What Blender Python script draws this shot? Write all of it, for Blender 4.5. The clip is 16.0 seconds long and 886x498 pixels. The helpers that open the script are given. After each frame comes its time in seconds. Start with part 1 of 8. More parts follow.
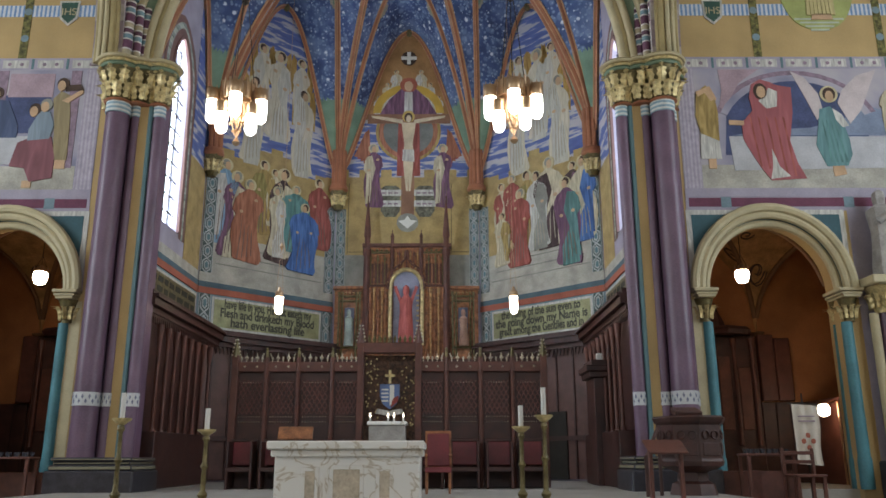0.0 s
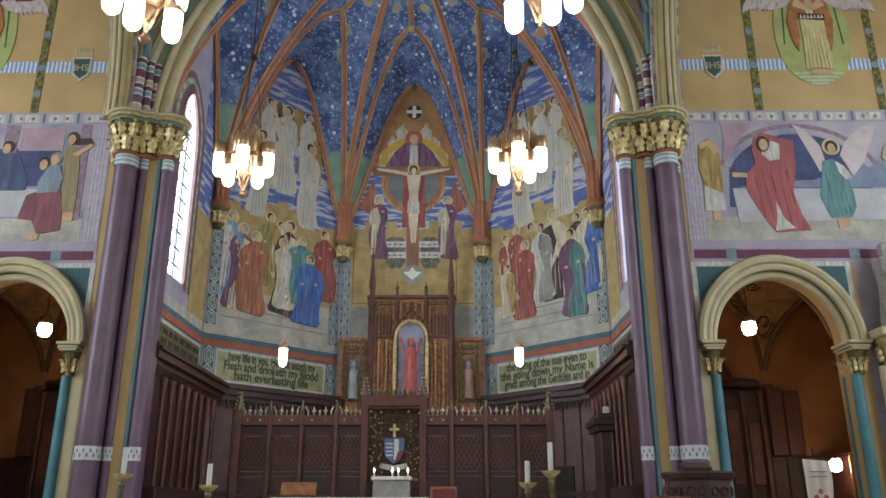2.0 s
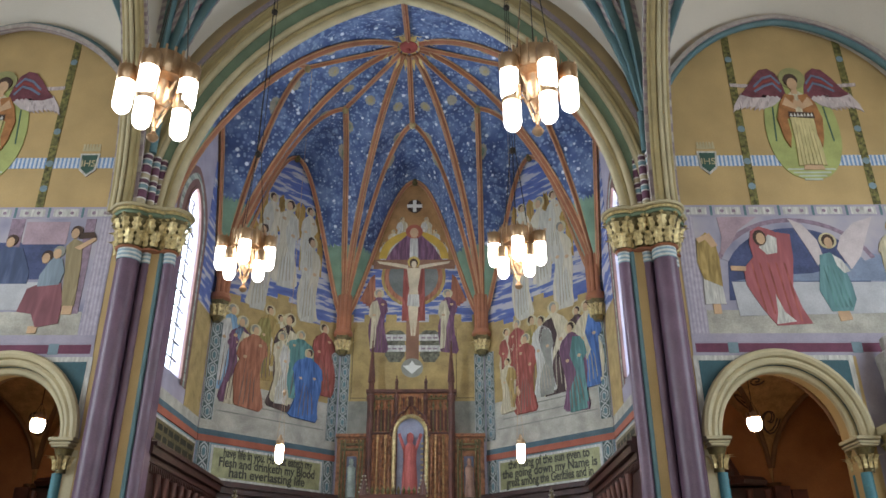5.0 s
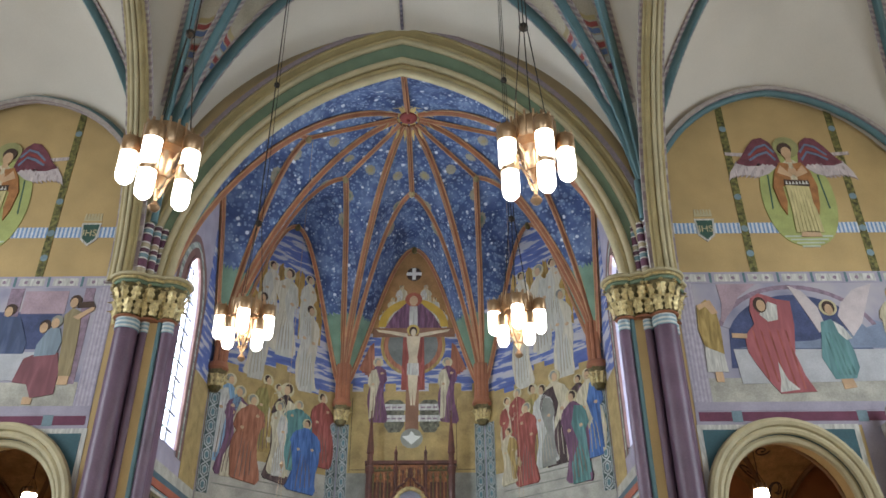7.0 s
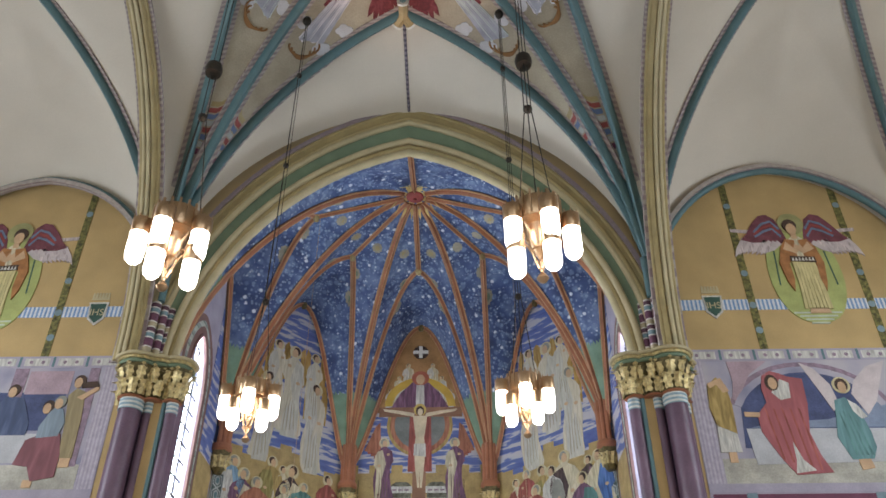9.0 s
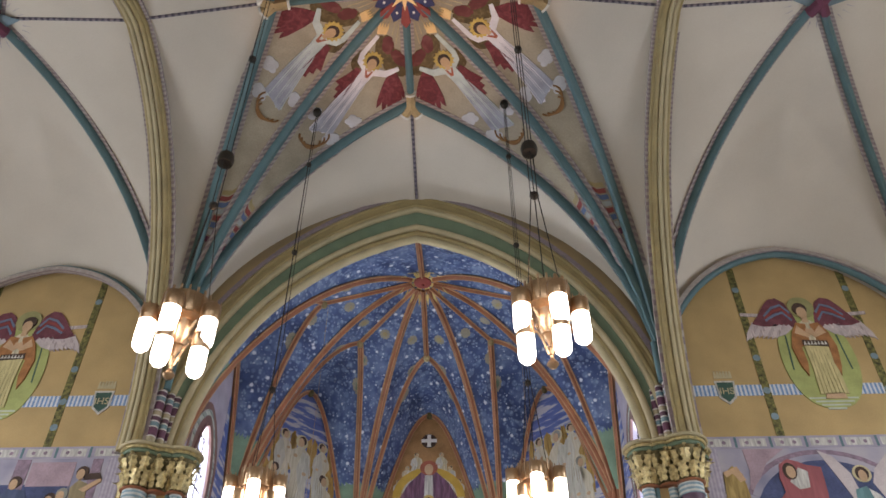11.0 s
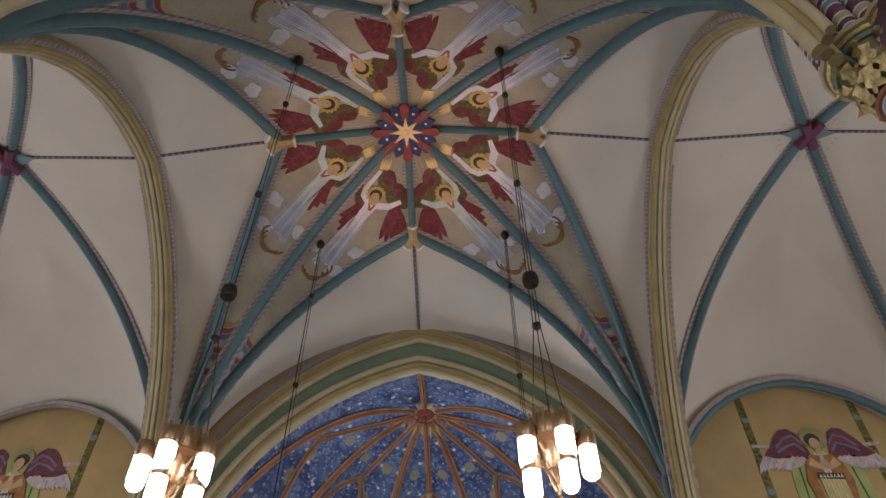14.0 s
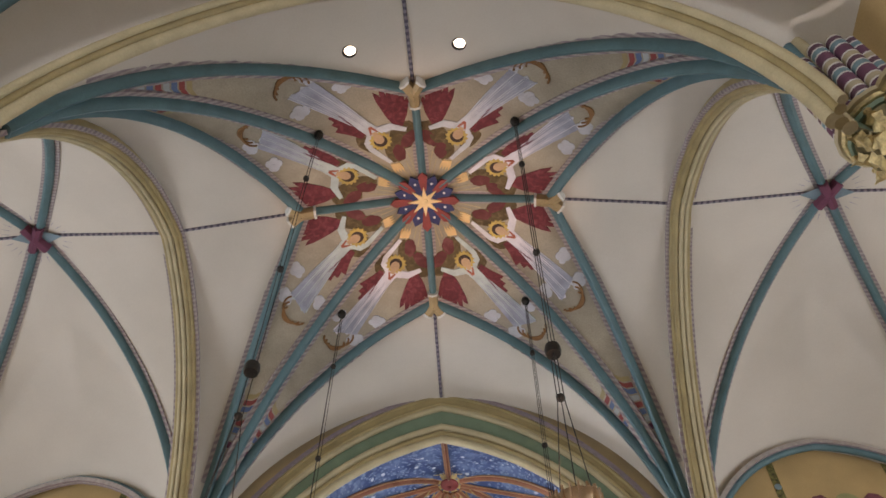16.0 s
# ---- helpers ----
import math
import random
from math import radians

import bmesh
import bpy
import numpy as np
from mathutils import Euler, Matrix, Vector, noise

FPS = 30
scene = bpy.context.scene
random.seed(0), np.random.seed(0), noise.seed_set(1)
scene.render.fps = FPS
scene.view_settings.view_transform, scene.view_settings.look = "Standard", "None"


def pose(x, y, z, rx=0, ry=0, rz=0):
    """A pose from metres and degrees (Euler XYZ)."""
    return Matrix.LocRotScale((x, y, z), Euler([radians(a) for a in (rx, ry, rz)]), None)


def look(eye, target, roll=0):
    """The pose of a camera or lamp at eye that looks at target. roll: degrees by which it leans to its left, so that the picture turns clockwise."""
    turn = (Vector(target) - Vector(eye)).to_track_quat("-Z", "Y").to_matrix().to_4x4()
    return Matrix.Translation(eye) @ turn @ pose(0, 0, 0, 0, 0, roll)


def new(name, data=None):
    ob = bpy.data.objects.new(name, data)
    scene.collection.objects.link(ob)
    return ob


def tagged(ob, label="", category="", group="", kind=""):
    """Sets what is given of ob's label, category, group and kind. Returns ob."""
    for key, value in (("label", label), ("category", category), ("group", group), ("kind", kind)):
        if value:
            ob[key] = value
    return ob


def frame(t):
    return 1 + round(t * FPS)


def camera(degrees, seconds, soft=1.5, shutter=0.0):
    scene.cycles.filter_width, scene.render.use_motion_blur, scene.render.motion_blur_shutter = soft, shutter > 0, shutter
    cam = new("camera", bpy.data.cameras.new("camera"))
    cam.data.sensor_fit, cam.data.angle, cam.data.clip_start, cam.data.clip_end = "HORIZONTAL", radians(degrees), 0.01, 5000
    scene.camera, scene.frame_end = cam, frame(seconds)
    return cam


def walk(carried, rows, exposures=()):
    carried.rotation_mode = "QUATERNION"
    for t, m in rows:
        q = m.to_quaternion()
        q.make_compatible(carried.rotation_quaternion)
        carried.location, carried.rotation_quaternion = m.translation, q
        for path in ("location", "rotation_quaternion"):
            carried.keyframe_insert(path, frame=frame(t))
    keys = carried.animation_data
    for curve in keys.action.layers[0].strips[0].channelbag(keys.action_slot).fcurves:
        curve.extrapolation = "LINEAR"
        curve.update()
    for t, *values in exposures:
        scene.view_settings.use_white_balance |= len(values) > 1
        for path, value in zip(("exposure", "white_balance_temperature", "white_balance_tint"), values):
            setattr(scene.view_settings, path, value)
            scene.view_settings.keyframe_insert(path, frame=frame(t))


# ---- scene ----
cam = camera(58.14, 16.0, soft=1.6)
EYE = (1.29, 0.0, 1.6)
# seconds, tilt upwards, turn to the right, lean (degrees), sway of the raised camera (metres)
TILT = [
    (0.0, 14.80, 0.02, -0.13, 0.006, 0.057, -0.057),
    (0.5, 16.14, 0.05, -0.12, 0.007, 0.048, -0.052),
    (1.0, 16.84, 0.07, -0.17, 0.004, 0.052, -0.043),
    (1.5, 17.49, -0.07, -0.15, 0.008, 0.052, -0.038),
    (2.0, 18.45, -0.33, -0.05, -0.001, 0.053, -0.032),
    (2.5, 19.14, -0.39, -0.02, -0.000, 0.050, -0.032),
    (3.0, 20.43, -0.42, -0.04, -0.002, 0.041, -0.026),
    (5.5, 26.21, -0.28, -0.07, -0.004, 0.029, -0.015),
    (6.0, 27.48, -0.24, -0.11, -0.004, 0.023, -0.010),
    (6.5, 28.93, -0.23, -0.21, -0.005, 0.023, -0.014),
    (7.0, 29.95, -0.26, -0.26, -0.003, 0.025, -0.011),
    (7.5, 31.09, -0.35, -0.45, -0.002, 0.015, -0.007),
    (8.0, 32.08, -0.40, -0.45, -0.005, 0.018, -0.004),
    (8.5, 33.81, -0.38, -0.44, -0.008, 0.020, -0.009),
    (9.0, 35.50, -0.79, -0.22, -0.006, 0.007, -0.004),
    (11.5, 43.50, -1.61, -0.17, -0.018, 0.008, 0.001),
    (12.0, 45.44, -1.77, -0.15, -0.013, 0.008, 0.012),
    (12.5, 46.88, -1.74, -0.14, -0.018, -0.002, 0.009),
    (13.0, 48.45, -1.70, -0.22, -0.014, -0.004, 0.013),
    (13.5, 50.25, -1.62, -0.32, -0.018, -0.017, 0.022),
    (14.0, 50.90, -1.59, -0.50, -0.017, -0.016, 0.023),
    (14.5, 51.16, -2.70, -0.45, -0.021, -0.029, 0.027),
    (15.0, 52.02, -3.76, -0.06, -0.032, -0.101, 0.081),
    (15.5, 53.79, -3.95, 0.10, -0.022, -0.177, 0.105),
    (16.0, 55.31, -3.90, 0.10, -0.025, -0.191, 0.084),
]


def aim(tilt, turn, lean, dx, dy, dz):
    p, h = radians(tilt), radians(turn)
    eye = Vector(EYE) + Vector((dx, dy, dz))
    way = Vector((math.sin(h) * math.cos(p), math.cos(h) * math.cos(p), math.sin(p)))
    return look(eye, eye + way * 10, lean)


# seconds, stops, white balance
EXPOSE = [(0, 0.1, 6500, 10), (3, 0.3, 6500, 10), (7, 0.28, 6500, 10), (9, 0.3, 6600, 12), (12.5, -0.19, 6900, 21), (13.2, -0.3, 6900, 22), (14.5, -0.27, 6900, 22), (15, 0.22, 6900, 20), (16, 0.28, 6900, 19)]
walk(cam, [(row[0], aim(*row[1:])) for row in TILT], exposures=EXPOSE)

# ---- light ----
world = bpy.data.worlds.new("sky")
scene.world = world
world.use_nodes = True
wn = world.node_tree.nodes
sky = wn.new("ShaderNodeTexSky")
sky.sky_type, sky.sun_disc = "NISHITA", False
sky.sun_elevation, sky.sun_rotation = radians(40), radians(-60)
world.node_tree.links.new(sky.outputs[0], wn["Background"].inputs[0])
wn["Background"].inputs[1].default_value = 0.1
sun = new("sun", bpy.data.lights.new("sun", "SUN"))
sun.data.energy, sun.data.angle, sun.data.color = 2.0, radians(0.5), (1, 0.95, 0.88)
sun.matrix_world = look((-20, 30, 40), (0, 15, 0))


def window_light(name, eye, target, sx, sy, watts, color=(0.82, 0.92, 1.0)):
    """Sky light that enters through a window's opening."""
    lamp = new(name, bpy.data.lights.new(name, "AREA"))
    lamp.data.shape, lamp.data.size, lamp.data.size_y = "RECTANGLE", sx, sy
    lamp.data.energy, lamp.data.color = watts, color
    lamp.matrix_world = look(eye, target)
    return lamp


for lamp_x, lamp_y, lamp_z in ((-2.45, 8.57, 8.4), (2.44, 8.52, 8.4), (-2.64, 14.22, 8.65), (2.65, 14.1, 8.65)):
    up = new("added_crown_spot", bpy.data.lights.new("added_crown_spot", "SPOT"))      # added warm spot above each drum, not a known bulb, to brighten the crown
    up.data.energy, up.data.color, up.data.shadow_soft_size = 460 if lamp_y < 11 else 700, (1.0, 0.68, 0.45), 0.12
    up.data.spot_size, up.data.spot_blend = radians(46), 1.0
    up.matrix_world = look((lamp_x, lamp_y, lamp_z), (lamp_x * 0.1, 11.05 + (lamp_y - 11.05) * 0.1, 19.6))
window_light("window_light_west", (0, -27.8, 12), (0, 0, 8), 7, 7, 1000)
window_light("window_light_north", (-15.6, 11, 9.5), (0, 11, 8.5), 6, 9, 1150)
window_light("window_light_south", (15.6, 11, 9.5), (0, 11, 8.5), 6, 9, 900)
window_light("window_light_choir_north", (-6.85, 21.4, 10.8), (0, 21.4, 10.7), 1.9, 6, 1250)
window_light("window_light_choir_south", (6.85, 21.4, 10.8), (0, 21.4, 10.7), 1.9, 6, 700)
for k in range(3):
    window_light("window_light_clerestory", (-6.7, -4 - 7 * k, 12), (0, -2 - 7 * k, 6), 3, 5, 240)
    window_light("window_light_clerestory", (6.7, -4 - 7 * k, 12), (0, -2 - 7 * k, 6), 3, 5, 240)


# ---- materials ----
MATS = {}


def mat(name, base, rough=0.7, metal=0.0, var=0.18, scale=2.0, fine=30.0, bump=0.15, emit=0.0, alt=None):
    """Painted, wooden, stone or metal surface: base colour with broad stains, fine grain and relief."""
    if name in MATS:
        return MATS[name]
    m = bpy.data.materials.new(name)
    m.use_nodes = True
    nt = m.node_tree
    n, l = nt.nodes, nt.links
    b = n["Principled BSDF"]
    co = n.new("ShaderNodeTexCoord")
    big, small = n.new("ShaderNodeTexNoise"), n.new("ShaderNodeTexNoise")
    big.inputs["Scale"].default_value, big.inputs["Detail"].default_value = scale, 6
    small.inputs["Scale"].default_value, small.inputs["Detail"].default_value = fine, 4
    l.new(co.outputs["Object"], big.inputs["Vector"]), l.new(co.outputs["Object"], small.inputs["Vector"])
    ramp = n.new("ShaderNodeValToRGB")
    dark = tuple(c * (1 - var * 1.3) for c in base)
    light = alt or tuple(min(1, c * (1 + var)) for c in base)
    ramp.color_ramp.elements[0].position, ramp.color_ramp.elements[1].position = 0.3, 0.7
    ramp.color_ramp.elements[0].color, ramp.color_ramp.elements[1].color = (*dark, 1), (*light, 1)
    l.new(big.outputs[0], ramp.inputs[0])
    mix = n.new("ShaderNodeMix")
    mix.data_type, mix.blend_type = "RGBA", "OVERLAY"
    mix.inputs[0].default_value = min(1, var * 1.6)
    l.new(ramp.outputs[0], mix.inputs[6]), l.new(small.outputs[0], mix.inputs[7])
    l.new(mix.outputs[2], b.inputs["Base Color"])
    b.inputs["Roughness"].default_value, b.inputs["Metallic"].default_value = rough, metal
    bp = n.new("ShaderNodeBump")
    bp.inputs["Strength"].default_value, bp.inputs["Distance"].default_value = bump, 0.02
    l.new(small.outputs[0], bp.inputs["Height"]), l.new(bp.outputs[0], b.inputs["Normal"])
    if emit:
        b.inputs["Emission Color"].default_value, b.inputs["Emission Strength"].default_value = (*base, 1), emit
    MATS[name] = m
    return m


def nodes_of(name, rough=0.75):
    m = bpy.data.materials.new(name)
    m.use_nodes = True
    n, l = m.node_tree.nodes, m.node_tree.links
    n["Principled BSDF"].inputs["Roughness"].default_value = rough
    MATS[name] = m
    return m, n, l, n["Principled BSDF"], n.new("ShaderNodeTexCoord").outputs["Object"]


def ramp_of(n, l, src, stops):
    r = n.new("ShaderNodeValToRGB")
    while len(r.color_ramp.elements) < len(stops):
        r.color_ramp.elements.new(0.5)
    for e, (p, c) in zip(r.color_ramp.elements, stops):
        e.position, e.color = p, (*c, 1)
    l.new(src, r.inputs[0])
    return r.outputs[0]


def star_mat():
    """Mottled dark blue vault with dabs of paler blue and painted white stars of several sizes."""
    m, n, l, b, co = nodes_of("starry_blue_plaster", 0.8)
    cloud = n.new("ShaderNodeTexNoise")
    cloud.inputs["Scale"].default_value, cloud.inputs["Detail"].default_value = 1.1, 7
    l.new(co, cloud.inputs["Vector"])
    col = ramp_of(n, l, cloud.outputs[0], [(0.32, (0.028, 0.046, 0.125)), (0.5, (0.056, 0.092, 0.215)), (0.68, (0.135, 0.19, 0.34))])
    for sc, rad, bright, tone in ((3.1, 0.36, 0.35, (0.24, 0.33, 0.5)), (6.5, 0.33, 0.45, (0.32, 0.42, 0.58)), (2.3, 0.16, 0.95, (0.66, 0.70, 0.76)), (3.6, 0.13, 0.9, (0.55, 0.62, 0.74)), (7.5, 0.16, 0.6, (0.5, 0.56, 0.68))):
        wob = n.new("ShaderNodeTexNoise")
        wob.inputs["Scale"].default_value = 9
        l.new(co, wob.inputs["Vector"])
        bend = n.new("ShaderNodeMix")
        bend.data_type, bend.blend_type = "RGBA", "ADD"
        bend.inputs[0].default_value = 0.06
        l.new(co, bend.inputs[6]), l.new(wob.outputs["Color"], bend.inputs[7])
        dots = n.new("ShaderNodeTexVoronoi")
        dots.inputs["Scale"].default_value = sc
        l.new(bend.outputs[2], dots.inputs["Vector"])
        mask = ramp_of(n, l, dots.outputs["Distance"], [(rad * 0.75, (bright,) * 3), (rad * 1.15, (0, 0, 0))])
        mix = n.new("ShaderNodeMix")
        mix.data_type = "RGBA"
        l.new(mask, mix.inputs[0]), l.new(col, mix.inputs[6])
        mix.inputs[7].default_value = (*tone, 1)
        col = mix.outputs[2]
    l.new(col, b.inputs["Base Color"])
    return m


def paint(name, base, fold=6.0, depth=0.35):
    """Mural paint: brushed colour with streaks like folds of cloth."""
    if name in MATS:
        return MATS[name]
    m, n, l, b, co = nodes_of(name, 0.85)
    mp = n.new("ShaderNodeMapping")
    mp.inputs["Scale"].default_value = (fold, fold, fold * 0.16)
    l.new(co, mp.inputs["Vector"])
    no = n.new("ShaderNodeTexNoise")
    no.inputs["Scale"].default_value, no.inputs["Detail"].default_value, no.inputs["Distortion"].default_value = 1.6, 5, 0.8
    l.new(mp.outputs[0], no.inputs["Vector"])
    d, h = tuple(c * (1 - depth) for c in base), tuple(min(0.85, c * (1 + depth) + 0.02) for c in base)
    l.new(ramp_of(n, l, no.outputs[0], [(0.33, d), (0.52, base), (0.7, h)]), b.inputs["Base Color"])
    return m


def striped(name, axis, period, colors, rough=0.8, soft=0.0):
    """Painted bands that repeat along an axis: (share, colour) in order."""
    m, n, l, b, co = nodes_of(name, rough)
    sp = n.new("ShaderNodeSeparateXYZ")
    l.new(co, sp.inputs[0])
    dv = n.new("ShaderNodeMath")
    dv.operation = "DIVIDE"
    l.new(sp.outputs["XYZ".index(axis)], dv.inputs[0])
    dv.inputs[1].default_value = period
    fr = n.new("ShaderNodeMath")
    fr.operation = "FRACT"
    l.new(dv.outputs[0], fr.inputs[0])
    at, stops = 0.0, []
    for share, c in colors:
        stops.append((at, c))
        at += share
    r = ramp_of(n, l, fr.outputs[0], stops)
    r.node.color_ramp.interpolation = "CONSTANT"
    no = n.new("ShaderNodeTexNoise")
    no.inputs["Scale"].default_value = 9
    l.new(co, no.inputs["Vector"])
    mix = n.new("ShaderNodeMix")
    mix.data_type, mix.blend_type = "RGBA", "OVERLAY"
    mix.inputs[0].default_value = 0.35
    l.new(r, mix.inputs[6]), l.new(no.outputs[0], mix.inputs[7]), l.new(mix.outputs[2], b.inputs["Base Color"])
    return m


PLASTER = mat("cream_plaster", (0.58, 0.53, 0.46), 0.85, var=0.05, scale=0.5, bump=0.08)
STAR = star_mat()
TEAL = mat("teal_paint", (0.085, 0.165, 0.185), 0.55, var=0.12)
GOLDP = mat("ochre_gold_paint", (0.33, 0.26, 0.12), 0.5, var=0.14)
GREENP = mat("sage_green_paint", (0.14, 0.20, 0.13), 0.6, var=0.12)
CREAMG = mat("pale_gold_paint", (0.45, 0.385, 0.235), 0.55, var=0.1)
PURPLE = mat("purple_marble_paint", (0.135, 0.08, 0.125), 0.4, var=0.2, scale=1.2)
LILAC = mat("lilac_paint", (0.33, 0.30, 0.37), 0.8, var=0.1)
LILACD = mat("mauve_border_paint", (0.24, 0.17, 0.22), 0.8, var=0.25, scale=6)
OCHREW = mat("ochre_wall_paint", (0.43, 0.30, 0.135), 0.85, var=0.1, scale=0.9)
RUST = mat("rust_rib_paint", (0.33, 0.125, 0.06), 0.55, var=0.15)
RUSTL = mat("pale_orange_rib_paint", (0.45, 0.24, 0.12), 0.5, var=0.15)
RUSTW = mat("rust_plaster", (0.36, 0.14, 0.05), 0.85, var=0.2, scale=1.1)
GILT = mat("gilded_stone", (0.56, 0.45, 0.22), 0.42, 0.45, var=0.3, scale=9, bump=0.5)
GILTD = mat("dark_gilt", (0.15, 0.12, 0.05), 0.45, 0.4, var=0.3, scale=9, bump=0.4)
BRASS = mat("polished_brass", (0.50, 0.34, 0.21), 0.34, 1.0, var=0.15)
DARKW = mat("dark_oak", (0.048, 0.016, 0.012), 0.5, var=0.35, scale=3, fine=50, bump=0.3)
OAK = mat("brown_oak", (0.30, 0.115, 0.045), 0.4, var=0.45, scale=7, fine=60, bump=0.5)
MIDW = mat("red_brown_wood", (0.105, 0.035, 0.024), 0.5, var=0.3, scale=3, fine=40, bump=0.3)
MARBLE, vn, vl, vb, vco = nodes_of("veined_white_marble", 0.3)
vno = vn.new("ShaderNodeTexNoise")
vno.inputs["Scale"].default_value, vno.inputs["Detail"].default_value, vno.inputs["Distortion"].default_value = 1.7, 6, 1.6
vl.new(vco, vno.inputs["Vector"])
vl.new(ramp_of(vn, vl, vno.outputs[0], [(0.3, (0.80, 0.79, 0.76)), (0.47, (0.80, 0.78, 0.74)), (0.495, (0.50, 0.42, 0.32)), (0.515, (0.78, 0.75, 0.70)), (0.7, (0.83, 0.82, 0.80))]), vb.inputs["Base Color"])
STONE = mat("grey_stone", (0.34, 0.32, 0.30), 0.8, var=0.2, scale=4)
FLOORM = mat("pale_stone_floor", (0.36, 0.34, 0.31), 0.4, var=0.12, scale=1.5)
BASEM = mat("dark_marble_base", (0.035, 0.033, 0.042), 0.35, var=0.3, scale=5)
WHITEP = mat("off_white_paint", (0.66, 0.65, 0.62), 0.7, var=0.06)
IRON = mat("dark_iron", (0.03, 0.026, 0.022), 0.5, 0.6, var=0.2)
REDP = mat("red_paint", (0.24, 0.045, 0.04), 0.7, var=0.2)
BLUEP = mat("deep_blue_paint", (0.03, 0.035, 0.11), 0.7, var=0.2)
GLOW = mat("lit_opal_glass", (1.0, 0.93, 0.84), 0.3, var=0.0, emit=8.0)
GLOWS = mat("lit_lamp_glass", (1.0, 0.86, 0.66), 0.3, var=0.0, emit=5.0)
GLOBE = mat("lit_globe_glass", (1.0, 0.80, 0.56), 0.3, var=0.0, emit=26.0)
SKIN = mat("warm_flesh_paint", (0.50, 0.33, 0.20), 0.85, var=0.15)
HAIR = mat("brown_paint", (0.06, 0.035, 0.025), 0.85, var=0.3)
WHITEROBE = paint("white_robe_paint", (0.48, 0.465, 0.43), 9, 0.3)
CREAMROBE = paint("cream_robe_paint", (0.50, 0.44, 0.31), 8, 0.3)
REDROBE = paint("red_robe_paint", (0.28, 0.075, 0.06), 5, 0.4)
RUSTROBE = paint("rust_robe_paint", (0.33, 0.13, 0.075), 5, 0.35)
BLUEROBE = paint("blue_robe_paint", (0.06, 0.13, 0.33), 5, 0.45)
PALEBLUE = paint("pale_blue_robe_paint", (0.20, 0.33, 0.48), 6, 0.35)
TEALROBE = paint("teal_robe_paint", (0.10, 0.22, 0.21), 5, 0.4)
PLUMROBE = paint("plum_robe_paint", (0.15, 0.07, 0.12), 6, 0.4)
DARKROBE = paint("dark_brown_robe_paint", (0.06, 0.035, 0.035), 6, 0.4)
GOLDROBE = paint("ochre_robe_paint", (0.33, 0.23, 0.08), 6, 0.35)
GREYROBE = paint("grey_white_robe_paint", (0.60, 0.61, 0.63), 12, 0.35)
WINGR = paint("crimson_wing_paint", (0.15, 0.025, 0.032), 4, 0.3)
WINGO = paint("olive_wing_paint", (0.11, 0.075, 0.03), 4, 0.35)
WINGW = paint("pale_wing_paint", (0.45, 0.38, 0.38), 12, 0.35)
WINGV = striped("banded_wing_paint", "Z", 0.34, [(0.3, (0.12, 0.05, 0.05)), (0.2, (0.10, 0.11, 0.16)), (0.3, (0.15, 0.045, 0.045)), (0.2, (0.30, 0.24, 0.24))])


# ---- mesh helpers ----
def part(name, bm, material, parent=None, label="", smooth=False):
    me = bpy.data.meshes.new(name)
    bm.normal_update()
    bm.to_mesh(me)
    bm.free()
    for m in material if isinstance(material, (list, tuple)) else [material]:
        me.materials.append(m)
    if smooth:
        me.polygons.foreach_set("use_smooth", [True] * len(me.polygons))
        me.set_sharp_from_angle(angle=radians(40))
    ob = new(name, me)
    ob.parent = parent
    if label:
        tagged(ob, label)
    return ob


def thing(name, label, category, group="", kind="", at=None):
    ob = new(name)
    if at is not None:
        ob.matrix_basis = at
    return tagged(ob, label, category, group, kind)


def quad(bm, *vs, mi=0):
    f = bm.faces.new([bm.verts.new(v) for v in vs])
    f.material_index = mi
    return f


def box(bm, x0, x1, y0, y1, z0, z1, bevel=0.0, m=None, mi=0):
    vs = [bm.verts.new(((m @ Vector((x, y, z))) if m else (x, y, z))) for x in (x0, x1) for y in (y0, y1) for z in (z0, z1)]
    fs = [bm.faces.new([vs[i] for i in q]) for q in ((0, 1, 3, 2), (4, 6, 7, 5), (0, 4, 5, 1), (2, 3, 7, 6), (0, 2, 6, 4), (1, 5, 7, 3))]
    for f in fs:
        f.material_index = mi
    if bevel:
        bmesh.ops.bevel(bm, geom=list({e for f in fs for e in f.edges}), offset=bevel, segments=1, affect="EDGES")
    return bm


def lathe(bm, prof, n=20, at=(0, 0, 0), lobes=0, depth=0.0, mi=0):
    """Turn a profile of (radius, height) round the upright axis."""
    rings = []
    for r, z in prof:
        ring = []
        for k in range(n):
            a = 2 * math.pi * k / n
            rr = r * (1 + depth * math.cos(lobes * a)) if lobes else r
            ring.append(bm.verts.new((at[0] + rr * math.cos(a), at[1] + rr * math.sin(a), at[2] + z)))
        rings.append(ring)
    for a, b in zip(rings, rings[1:]):
        for k in range(n):
            bm.faces.new((a[k], a[(k + 1) % n], b[(k + 1) % n], b[k])).material_index = mi
    for ring, up in ((rings[0], False), (rings[-1], True)):
        bm.faces.new(ring if up else ring[::-1]).material_index = mi
    return bm


